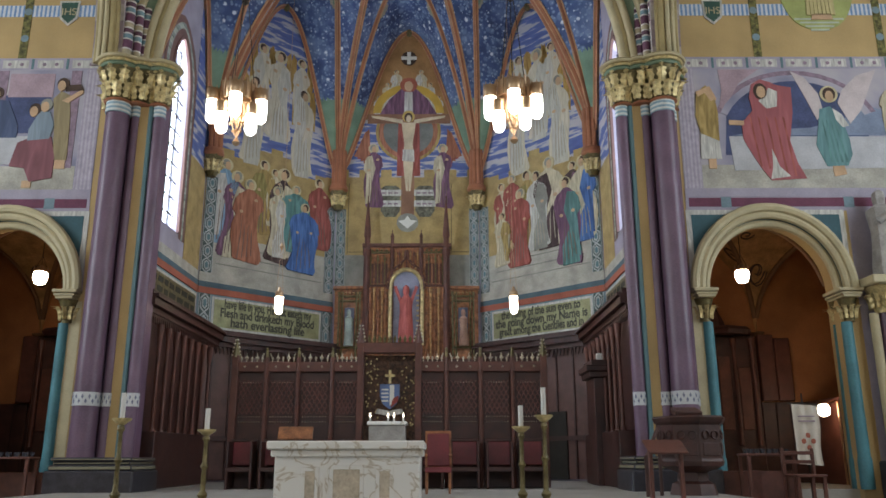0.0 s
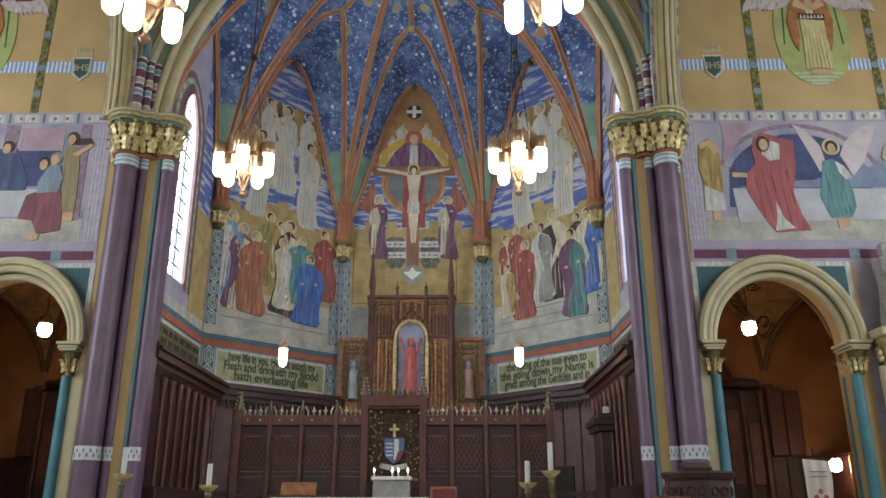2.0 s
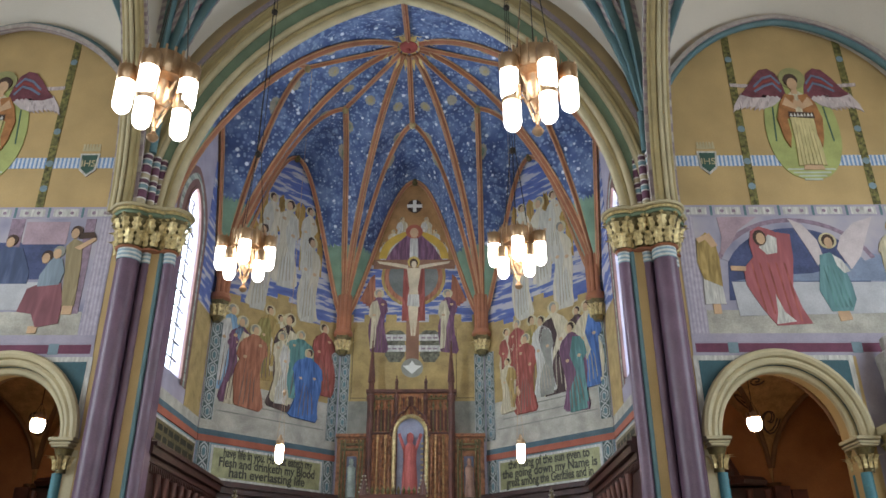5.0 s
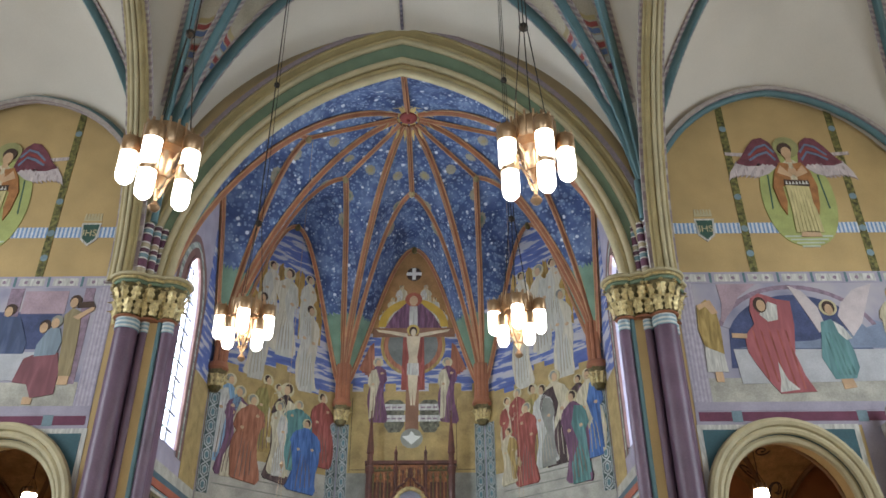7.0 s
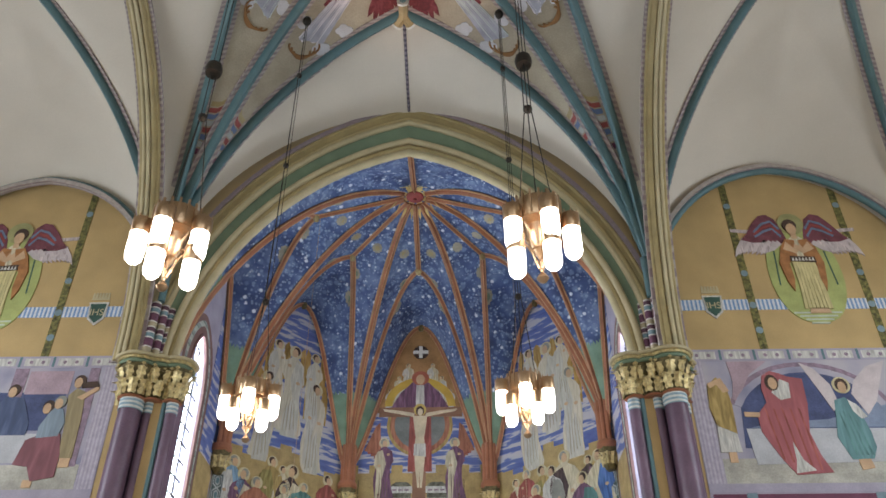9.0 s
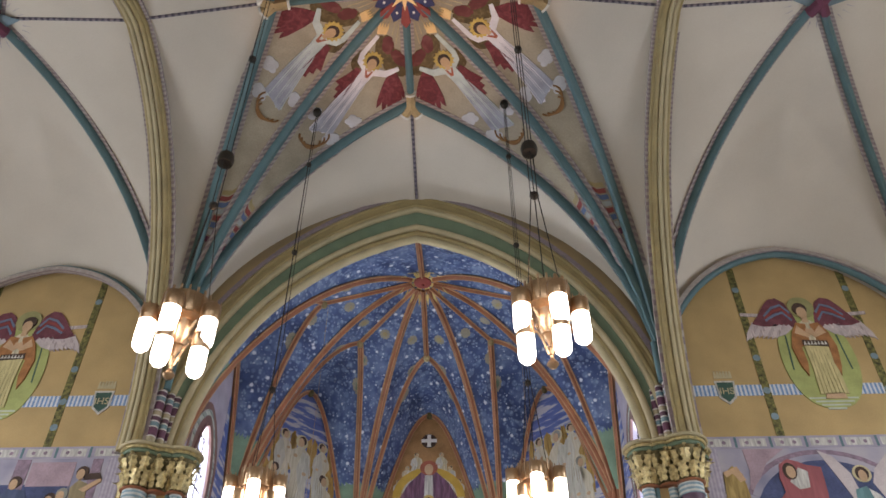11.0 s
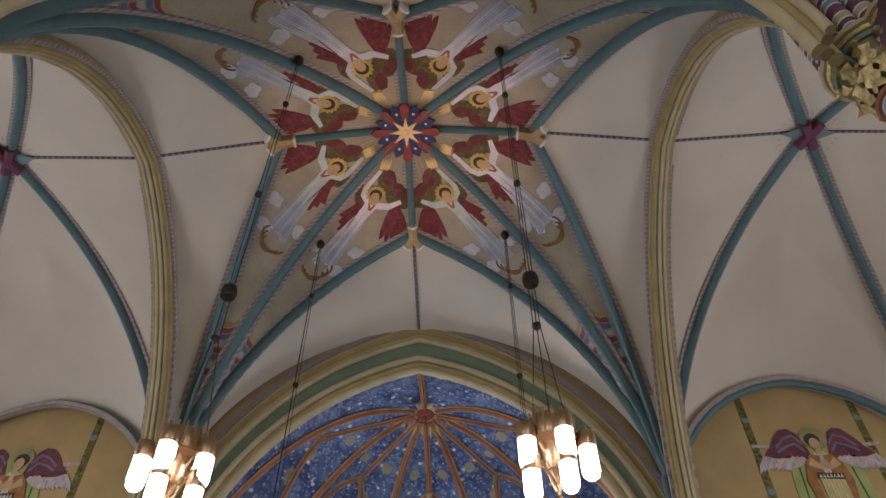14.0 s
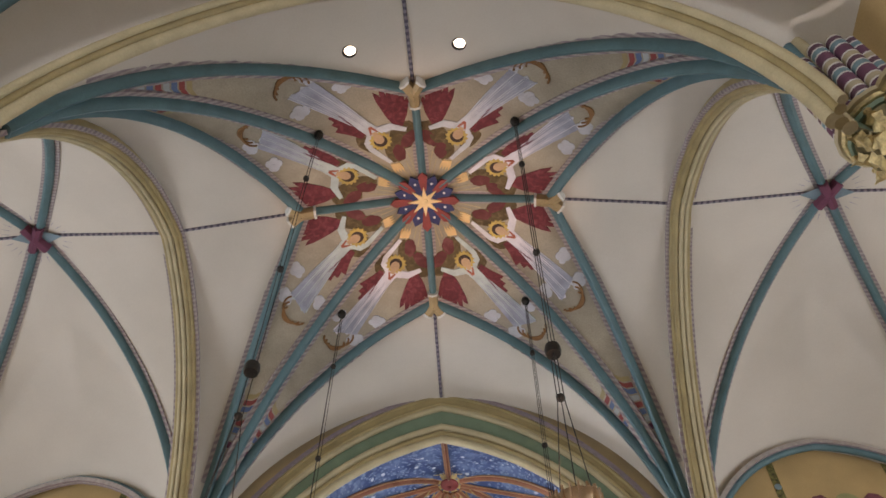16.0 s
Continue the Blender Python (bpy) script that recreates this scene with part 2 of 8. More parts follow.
def sweep(bm, pts, prof, side=None, mi=0):
    """Carry a closed profile of (across, outward) along a line of points. side: the constant sideways vector of a flat curve."""
    pts = [Vector(p) for p in pts]
    rings = []
    for i, p in enumerate(pts):
        t = (pts[min(i + 1, len(pts) - 1)] - pts[max(i - 1, 0)]).normalized()
        s = Vector(side).normalized() if side is not None else (t.cross(Vector((0, 0, 1))).normalized() if abs(t.z) < 0.999 else Vector((1, 0, 0)))
        o = s.cross(t).normalized()
        rings.append([bm.verts.new(p + s * u + o * v) for u, v in prof])
    k = len(prof)
    for a, b in zip(rings, rings[1:]):
        for j in range(k):
            bm.faces.new((a[j], a[(j + 1) % k], b[(j + 1) % k], b[j])).material_index = mi
    bm.faces.new(rings[0][::-1]).material_index = mi
    bm.faces.new(rings[-1]).material_index = mi
    return bm


def circle(r, n=8, cx=0.0, cy=0.0):
    return [(cx + r * math.cos(2 * math.pi * k / n), cy + r * math.sin(2 * math.pi * k / n)) for k in range(n)]


def rod(bm, a, b, r, n=8):
    return sweep(bm, [a, b], circle(r, n), None)


def slab(bm, outline, place, thick=0.01, mi=0):
    """A flat shape of some thickness: outline of (u, v), place(u, v, depth) -> point."""
    a = [bm.verts.new(place(u, v, 0)) for u, v in outline]
    b = [bm.verts.new(place(u, v, thick)) for u, v in outline]
    n = len(outline)
    bm.faces.new(b).material_index = mi
    for k in range(n):
        bm.faces.new((a[k], a[(k + 1) % n], b[(k + 1) % n], b[k])).material_index = mi
    return bm


# ---- plan of the place ----
HALF, Y0, Y1, YC = 6.7, 5.1, 17.7, 11.05       # the crossing
WALL = 18.0                                    # east wall of crossing and transepts
FLOOR, DAIS = 0.0, 0.85
AC, AP, AW = Vector((0, 21.8, 0)), 6.4, 2.65   # the choir's octagon: centre, apothem, half a side


def g(t):
    """Rise of the vaults from springing (0) to crown (1)."""
    t = min(1, max(0, t))
    return 0.9 * math.sqrt(1 - (1 - t) ** 2.2) + 0.1 * t


def lerp(x, xs, ys):
    return float(np.interp(x, xs, ys))


def ga(t):
    """Rise of the more sharply pointed choir arch."""
    t = min(1, max(0, t))
    return 0.78 * math.sqrt(1 - (1 - t) ** 2.2) + 0.22 * t


def gt(t):
    """Rise of the transept arches."""
    t = min(1, max(0, t))
    return 0.86 * math.sqrt(1 - (1 - t) ** 2.2) + 0.14 * t


def arch(half, z0, z1, n=24, x=0.0, rise=g):
    """Points (x, z) of a pointed arch from its one springing to the other."""
    return [(x + half * s, z0 + (z1 - z0) * rise(1 - abs(s))) for s in [-math.cos(math.pi * k / n) for k in range(n + 1)]]


def depth_share(y):
    return (y - YC) / (Y1 - YC) if y > YC else (YC - y) / (YC - Y0)


def cross_z(x, y):
    a, b = sorted((abs(x) / HALF, depth_share(y)), reverse=True)
    a, b = min(a, 1), min(b, 1)
    a0 = 1 - (1 - a) / max(1e-6, 1 - b) if b < 1 else 1
    return 12.3 + (lerp(a0, (0, 0.5, 1), (20.57, 20.1, 19.45)) - 12.3) * g(1 - b)


def side_z(x, y, xc=10.5, hx=3.8):
    u, v = min(1, abs(x - xc) / hx), min(1, depth_share(y) * 0.957)
    if v >= u:
        r0 = 1 - (1 - v) / max(1e-6, 1 - u) if u < 1 else 1
        return 12.3 + (lerp(r0, (0, 0.4, 0.8, 1), (19.68, 19.3, 18.0, 17.0)) - 12.3) * g(1 - u)
    r0 = 1 - (1 - u) / max(1e-6, 1 - v)
    return 12.3 + (lerp(r0, (0, 1), (19.68, 19.4)) - 12.3) * g(1 - v)


def choir_z(x, y):
    p = Vector((x, y)) - AC.xy
    a = math.degrees(math.atan2(p.x, p.y))
    k = round(a / 45) * 45
    d = Vector((math.sin(radians(k)), math.cos(radians(k))))
    r, w = p.dot(d), abs(p.x * d.y - p.y * d.x)
    t = 1 - min(1, w / AW)
    r0 = AP - (AP - r) / max(1e-6, t) if t > 0 else AP
    r0 = min(AP, max(0, r0))
    return 11.4 + (lerp(r0, (0, 3.4, AP), (19.5, 18.6, 17.75)) - 11.4) * math.sin(math.pi / 2 * t) ** lerp(r0, (0, 3.4, AP), (0.62, 0.8, 1.35))


# ---- floor and closing walls ----
def structure(name, bm, material, label, category="wall", smooth=False):
    return tagged(part(name, bm, material, None, "", smooth), label, category, "", "structure")


bm = bmesh.new()
box(bm, -16.5, 16.5, -28.5, 36, -0.3, 0)
structure("floor", bm, FLOORM, "pale polished stone floor of the nave", "floor")
bm = bmesh.new()
for k in range(5):
    box(bm, -6.6, 6.6, 6.2 + 0.36 * k, 18.2, 0.002 + 0.18 * k, 0.18 * (k + 1), 0.01)
box(bm, -16, 16, 18.2, 30.5, 0.003, 0.9)
structure("floor_dais", bm, FLOORM, "pale marble sanctuary platform with five broad steps", "platform")
bm = bmesh.new()
for sx in (-1, 1):                              # nave side walls, transept ends, west wall, each with its window openings
    for k in range(4):
        box(bm, sx * 6.9, sx * 7.3, -28, Y0 - 0.2, 0, 9.3) if k == 0 else None
    y = -28.0
    for a in (-19.5, -12.5, -5.5):
        box(bm, sx * 6.9, sx * 7.3, y, a, 9.3, 15)
        y = a + 3
    box(bm, sx * 6.9, sx * 7.3, y, Y0 - 0.2, 9.3, 15)
    box(bm, sx * 6.9, sx * 7.3, -28, Y0 - 0.2, 15, 21.5)
    box(bm, sx * 15.8, sx * 16.2, 3.6, 18.6, 0, 4.8)
    box(bm, sx * 15.8, sx * 16.2, 3.6, 8, 4.8, 14.2)
    box(bm, sx * 15.8, sx * 16.2, 14, 18.6, 4.8, 14.2)
    box(bm, sx * 15.8, sx * 16.2, 3.6, 18.6, 14.2, 21.5)
    box(bm, min(sx * 7.3, sx * 16.2), max(sx * 7.3, sx * 16.2), 3.9, 4.3, 0, 21.5)
structure("wall_nave", bm, OCHREW, "ochre plaster walls of nave and transepts with tall window openings")
bm = bmesh.new()
box(bm, -7.3, 7.3, -28.5, -28, 0, 8.5), box(bm, -7.3, 7.3, -28.5, -28, 15.5, 21.5)
box(bm, -7.3, -3.5, -28.5, -28, 8.5, 15.5), box(bm, 3.5, 7.3, -28.5, -28, 8.5, 15.5)
structure("wall_west", bm, OCHREW, "ochre west wall with a large window opening")

# ---- east wall with the choir arch and two aisle arches ----
AX, AHALF, AZ0, AZ1 = 8.88, 1.5, 5.35, 6.93


def east_open(x):
    """Bottom and top of the opening at x, or None."""
    if abs(x) < 6.05:
        return 10.75 + (18.5 - 10.75) * ga(1 - abs(x) / 6.05)
    d = abs(abs(x) - AX)
    if d < AHALF:
        return AZ0 + (AZ1 - AZ0) * math.sqrt(1 - (d / AHALF) ** 2)
    return None


xs = sorted({round(s * v, 4) for s in (-1, 1) for v in
             [6.05 * (1 - (1 - k / 20) ** 2) for k in range(21)] + [AX - AHALF * math.cos(math.pi * k / 24) for k in range(25)] + [7.0, 11, 16.2]})
bm = bmesh.new()
for a, b in zip(xs, xs[1:]):
    mid = (a + b) / 2
    op = east_open(mid)
    za, zb = (0, 0) if op is None else [east_open(v) or (10.75 if abs(mid) < 6.05 else AZ0) for v in (a, b)]
    for y in (WALL, WALL + 0.6):
        quad(bm, (a, y, za), (b, y, zb), (b, y, 21.6), (a, y, 21.6))
    if op is not None:
        quad(bm, (a, WALL, za), (b, WALL, zb), (b, WALL + 0.6, zb), (a, WALL + 0.6, za))
for x in [s * v for s in (-1, 1) for v in (6.05, AX - AHALF, AX + AHALF)]:
    quad(bm, (x, WALL, 0), (x, WALL + 0.6, 0), (x, WALL + 0.6, 10.75 if abs(x) < 6.1 else AZ0), (x, WALL, 10.75 if abs(x) < 6.1 else AZ0))
structure("wall_east", bm, OCHREW, "ochre painted wall pierced by the choir arch and aisle arches")


# ---- vaults ----
def shell(name, fn, x0, x1, y0, y1, n, m, material, label, keep=lambda x, y: True):
    bm = bmesh.new()
    grid = {}
    for i in range(n + 1):
        for j in range(m + 1):
            x, y = x0 + (x1 - x0) * i / n, y0 + (y1 - y0) * j / m
            grid[i, j] = bm.verts.new((x, y, fn(x, y)))
    for i in range(n):
        for j in range(m):
            x, y = x0 + (x1 - x0) * (i + 0.5) / n, y0 + (y1 - y0) * (j + 0.5) / m
            if keep(x, y):
                bm.faces.new((grid[i, j], grid[i, j + 1], grid[i + 1, j + 1], grid[i + 1, j]))
    return structure(name, bm, material, label, "ceiling", True)


def inside(x, y):
    p = Vector((x, y)) - AC.xy
    return y > 18.3 and all(p.dot(Vector((math.sin(radians(k)), math.cos(radians(k))))) < AP + 0.12 for k in (0, 45, -45, 90, -90))


shell("ceiling_crossing", cross_z, -HALF, HALF, Y0, Y1, 64, 64, PLASTER, "cream plaster star vault over the crossing")
shell("ceiling_transept_north", lambda x, y: side_z(-x, y), -14.3, -HALF, Y0 - 0.3, Y1 + 0.3, 48, 64, PLASTER, "cream plaster rib vault of the transept")
shell("ceiling_transept_south", side_z, HALF, 14.3, Y0 - 0.3, Y1 + 0.3, 48, 64, PLASTER, "cream plaster rib vault of the transept")
shell("ceiling_choir", choir_z, -6.5, 6.5, 18.3, 28.3, 104, 80, STAR, "deep blue choir vault painted with white stars", inside)
shell("ceiling_choir_spandrels", lambda x, y: choir_z(x, y) - 0.012, -6.5, 6.5, 18.3, 28.3, 260, 200, mat("soft_green_plaster", (0.17, 0.27, 0.19), 0.8, var=0.15), "soft green painted springing of the choir vault", lambda x, y: inside(x, y) and 12.6 < choir_z(x, y) < 14.5)
bm = bmesh.new()
N = 20
for j in range(-4, 1):
    yb, ya = Y0 - 0.1 + (j - 1) * 6.5, Y0 - 0.1 + j * 6.5 + (0.25 if j == 0 else 0)
    pa = arch(6.95, 12.3, 19.6, N)
    for (xa, za), (xb, zb) in zip(pa, pa[1:]):
        quad(bm, (xa, ya, za), (xb, ya, zb), (xb, yb, zb), (xa, yb, za))
structure("ceiling_nave", bm, PLASTER, "cream plaster pointed vault of the nave", "ceiling")

# ---- ribs ----
ROLL = [(-0.125, 0.1), (-0.125, -0.08), (-0.08, -0.2), (0, -0.25), (0.08, -0.2), (0.125, -0.08), (0.125, 0.1)]
STRIP = [(-0.24, -0.02), (0.24, -0.02), (0.24, 0.08), (-0.24, 0.08)]
BORDER = striped("dashed_mauve_border", "Y", 0.11, [(0.5, (0.27, 0.215, 0.235)), (0.5, (0.38, 0.335, 0.31))])


def rib_line(fn, a, b, n=22, lift=0.0):
    out = []
    for k in range(n + 1):
        s = k / n
        s = s * s * (3 - 2 * s) * 0.35 + 0.65 * (1 - (1 - s) ** 1.6)
        x, y = a[0] + (b[0] - a[0]) * s, a[1] + (b[1] - a[1]) * s
        out.append((x, y, fn(x, y) + lift))
    return out


def rib(fn, a, b, material, scale=1.0, border=True, group="vault ribs", label="teal painted moulded vault rib with mauve borders"):
    pts = rib_line(fn, a, b)
    side = Vector((b[0] - a[0], b[1] - a[1], 0)).cross(Vector((0, 0, 1)))
    t = thing("vault_rib", label, "rib", group, "structure")
    bm = bmesh.new()
    sweep(bm, pts, [(u * scale, v * scale) for u, v in ROLL], side)
    part("roll", bm, material, t, smooth=True)
    if material is RUST:
        for s in (-1, 1):
            bm = bmesh.new()
            sweep(bm, pts, circle(0.052 * scale, 8, s * 0.16 * scale, -0.06 * scale), side)
            part("side_roll", bm, RUSTL, t, "paler orange side roll", True)
        bm = bmesh.new()
        sweep(bm, pts, circle(0.03 * scale, 6, 0, -0.25 * scale), side)
        part("bead", bm, RUSTL, t, "pale bead along the rib", True)
    if border:
        bm = bmesh.new()
        sweep(bm, pts[2:], [(u * scale, v * scale) for u, v in STRIP], side)
        part("border", bm, BORDER, t)
    return t


e = 0.12
for sx in (-1, 1):
    for y in (Y0, Y1):
        c = (sx * (HALF - e), y + (e if y == Y0 else -e))
        rib(cross_z, c, (sx * 0.45, YC + (0.45 if y == Y1 else -0.45)), TEAL)
        rib(cross_z, c, (sx * 3.35, YC), TEAL)
        rib(cross_z, c, (0, YC + (3.35 if y == Y1 else -3.4)), TEAL)
        fs = (lambda x, yy, s=sx: side_z(s * x, yy))
        for xe in (HALF + 0.15, 14.2):
            rib(fs, (sx * xe, y), (sx * 10.5, YC), TEAL, 0.85)
for sx in (-1, 1):
    rib(cross_z, (sx * 3.35, YC), (sx * 0.6, YC), TEAL, 0.8)
    rib(cross_z, (0, YC + sx * 3.35), (0, YC + sx * 0.6), TEAL, 0.8)
CORN = [Vector((math.sin(radians(a)), math.cos(radians(a)))) * (AP / math.cos(radians(22.5)) - 0.08) + AC.xy for a in (-112.5, -67.5, -22.5, 22.5, 67.5, 112.5)]
for c in CORN:
    rib(choir_z, c, (AC.x + (c.x - AC.x) * 0.06, AC.y + (c.y - AC.y) * 0.06), RUST, 0.62, False, "choir ribs", "rust painted moulded rib of the choir vault")
for k in (-90, -45, 0, 45, 90, 180):
    d = Vector((math.sin(radians(k)), math.cos(radians(k))))
    m = AC.xy + d * 3.4
    rib(choir_z, m, AC.xy + d * 0.4, RUST, 0.46, False, "choir ribs", "rust painted moulded rib of the choir vault")
    if k != 180:
        for s in (-1, 1):
            c = AC.xy + d * (AP - 0.06) + Vector((d.y, -d.x)) * s * (AW - 0.05)
            rib(choir_z, c, m, RUST, 0.52, False, "choir ribs", "rust painted moulded rib of the choir vault")
            top = AC.xy + d * (AP - 0.1)
            rib(choir_z, AC.xy + d * (AP - 0.1) + Vector((d.y, -d.x)) * s * (AW - 0.06), top, RUST, 0.5, False, "choir ribs", "rust painted wall rib over a painted gable")

# ridge lines of dark twisted cord
CORD = striped("twisted_cord_paint", "X", 0.16, [(0.5, (0.08, 0.07, 0.10)), (0.5, (0.22, 0.19, 0.22))])
CORDY = striped("twisted_cord_paint_along", "Y", 0.16, [(0.5, (0.08, 0.07, 0.10)), (0.5, (0.22, 0.19, 0.22))])


def ridge(fn, a, b, material):
    bm = bmesh.new()
    pts = [(a[0] + (b[0] - a[0]) * k / 12, a[1] + (b[1] - a[1]) * k / 12) for k in range(13)]
    sweep(bm, [(x, y, fn(x, y) - 0.01) for x, y in pts], circle(0.045, 6), Vector((b[0] - a[0], b[1] - a[1], 0)).cross(Vector((0, 0, 1))))
    structure("trim_ridge", bm, material, "dark twisted cord moulding along the vault ridge", "trim")


for s in (-1, 1):
    ridge(cross_z, (s * 3.6, YC), (s * HALF, YC), CORD)
    ridge(cross_z, (0, YC + s * 3.6), (0, YC + s * 6.6), CORDY)
    ridge(lambda x, y: side_z(abs(x), y), (s * HALF, YC), (s * 13.9, YC), CORD)


# ---- arches of the crossing ----
def xz(pts, y):
    return [(x, y, z) for x, z in pts]


def yz(pts, x):
    return [(x, y, z) for y, z in pts]


def arch_order(pts, prof, side, material, parent, name):
    bm = bmesh.new()
    sweep(bm, pts, prof, side)
    return part(name, bm, material, parent, smooth=True)


FACE = [(-0.14, -0.06), (0.14, -0.06), (0.14, 0.16), (-0.14, 0.16)]
for yb, s, nm in ((WALL, -1, "arch_choir"), (Y0 - 0.65, 1, "arch_nave")):
    t = thing(nm, "pointed arch with gold and sage green painted mouldings", "arch", "", "structure")
    side = (0, -1, 0)
    for half, z1, r, dy, m in ((5.83, 18.04, 0.12, 0.0, CREAMG), (5.93, 18.22, 0.09, 0.05, GOLDP), (6.05, 18.42, 0.1, 0.12, CREAMG), (6.41, 19.06, 0.09, 0.24, CREAMG), (6.51, 19.2, 0.08, 0.27, GOLDP)):
        arch_order(xz(arch(half, 10.75, z1, 40, 0, ga), yb + s * dy), circle(r, 10), side, m, t, "roll")
    for dy, r, m in ((-0.15, 0.08, GOLDP), (-0.28, 0.07, CREAMG)) if s > 0 else ():
        arch_order(xz(arch(5.87, 10.75, 18.1, 40, 0, ga), yb + dy), circle(r, 10), side, m, t, "roll")
    for nm, (h0, z0, d0), (h1, z1, d1), m, lab in (("hollow", (6.06, 18.46, 0.08), (6.4, 19.05, 0.2), GREENP, "sage green hollow moulding"), ("band", (6.46, 19.1, 0.26), (6.7, 19.52, 0.31), GOLDP, "broad ochre gold outer band")):
        pin, pout = arch(h0, 10.75, z0, 40, 0, ga), arch(h1, 10.75, z1, 40, 0, ga)
        bm = bmesh.new()
        for k in range(40):
            (xa, za), (xb, zb), (xc, zc), (xd, zd) = pin[k], pin[k + 1], pout[k + 1], pout[k]
            quad(bm, (xa, yb + s * d0, za), (xb, yb + s * d0, zb), (xc, yb + s * d1, zc), (xd, yb + s * d1, zd))
        part(nm, bm, m, t, lab)
    arch_order(xz(arch(6.72, 10.75, 19.54, 40, 0, ga), yb + s * 0.3), circle(0.05, 8), side, GOLDP, t, "roll")
    bm = bmesh.new()
    sweep(bm, xz(arch(6.86, 10.75, 19.72, 40, 0, ga), yb + s * 0.33), [(-0.02, -0.1), (0.02, -0.1), (0.02, 0.05), (-0.02, 0.05)], side)
    part("border", bm, BORDER, t)
for sx in (-1, 1):
    t = thing("arch_transept", "pointed transept arch with paired gold roll mouldings", "arch", "transept arches", "structure")
    xm = -6.8 if sx < 0 else 6.72
    inward = -sx
    for dz, r, dx, m in ((0.0, 0.055, -0.02, CREAMG), (0.0, 0.055, -0.14, CREAMG), (0.06, 0.06, -0.22, GOLDP), (0.08, 0.09, 0.11, GOLDP), (0.1, 0.06, 0.21, GOLDP)):
        arch_order(yz(arch(6.15 + dz, 10.75, 19.36 + dz, 36, YC + 0.12, gt), xm + inward * dx), circle(r, 10), (1, 0, 0), m, t, "roll")
    arch_order(yz(arch(6.29, 10.75, 19.51, 36, YC + 0.12, gt), xm), [(-0.22, -0.06), (0.22, -0.06), (0.22, 0.25), (-0.22, 0.25)], (1, 0, 0), GOLDP, t, "soffit")
    for dx in (-0.28, 0.28):
        arch_order(yz(arch(6.31, 10.75, 19.5, 36, YC + 0.12, gt), xm + dx), [(-0.07, -0.03), (0.07, -0.03), (0.07, 0.06), (-0.07, 0.06)], (1, 0, 0), BORDER, t, "border")


# ---- clustered piers ----
BAND = striped("banded_shaft_paint", "Z", 0.74, [(0.05, (0.6, 0.58, 0.55)), (0.16, (0.16, 0.26, 0.30)), (0.05, (0.6, 0.58, 0.55)), (0.16, (0.10, 0.045, 0.07)), (0.05, (0.6, 0.58, 0.55)), (0.17, (0.38, 0.33, 0.22)), (0.05, (0.6, 0.58, 0.55)), (0.31, (0.13, 0.05, 0.09))])
ZIG = striped("wavy_collar_paint", "Z", 0.11, [(0.5, (0.22, 0.33, 0.38)), (0.5, (0.55, 0.56, 0.54))])
DIAM = mat("pale_collar_paint", (0.52, 0.53, 0.54), 0.7, var=0.1)
BLUEGREYL = mat("slate_lozenge_paint", (0.16, 0.17, 0.24), 0.7, var=0.15)


def leaf(bm, base, out, up, w):
    """One curled acanthus leaf: a tapering blade that bends outwards at its tip."""
    side = Vector((-out.y, out.x, 0))
    rows = []
    ws = (0.55, 0.8, 0.6, 1.0, 0.7, 1.0, 0.55, 0.2)
    for k in range(8):
        s = k / 7
        c = base + Vector((0, 0, up * (s - max(0, s - 0.72) * 1.1))) + out * (0.02 + 0.2 * s ** 2.5)
        ww = w * ws[k] / 2
        rows.append([bm.verts.new(c - side * ww - out * 0.02), bm.verts.new(c + out * 0.045), bm.verts.new(c + side * ww - out * 0.02)])
    for a, b in zip(rows, rows[1:]):
        bm.faces.new((a[0], a[1], b[1], b[0])), bm.faces.new((a[1], a[2], b[2], b[1]))


def bell(bm, x, y, z0, z1, r0, r1):
    lathe(bm, [(r0, z0), (r0 * 1.05, z0 + (z1 - z0) * 0.5), (r1, z1)], 20, (x, y, 0))


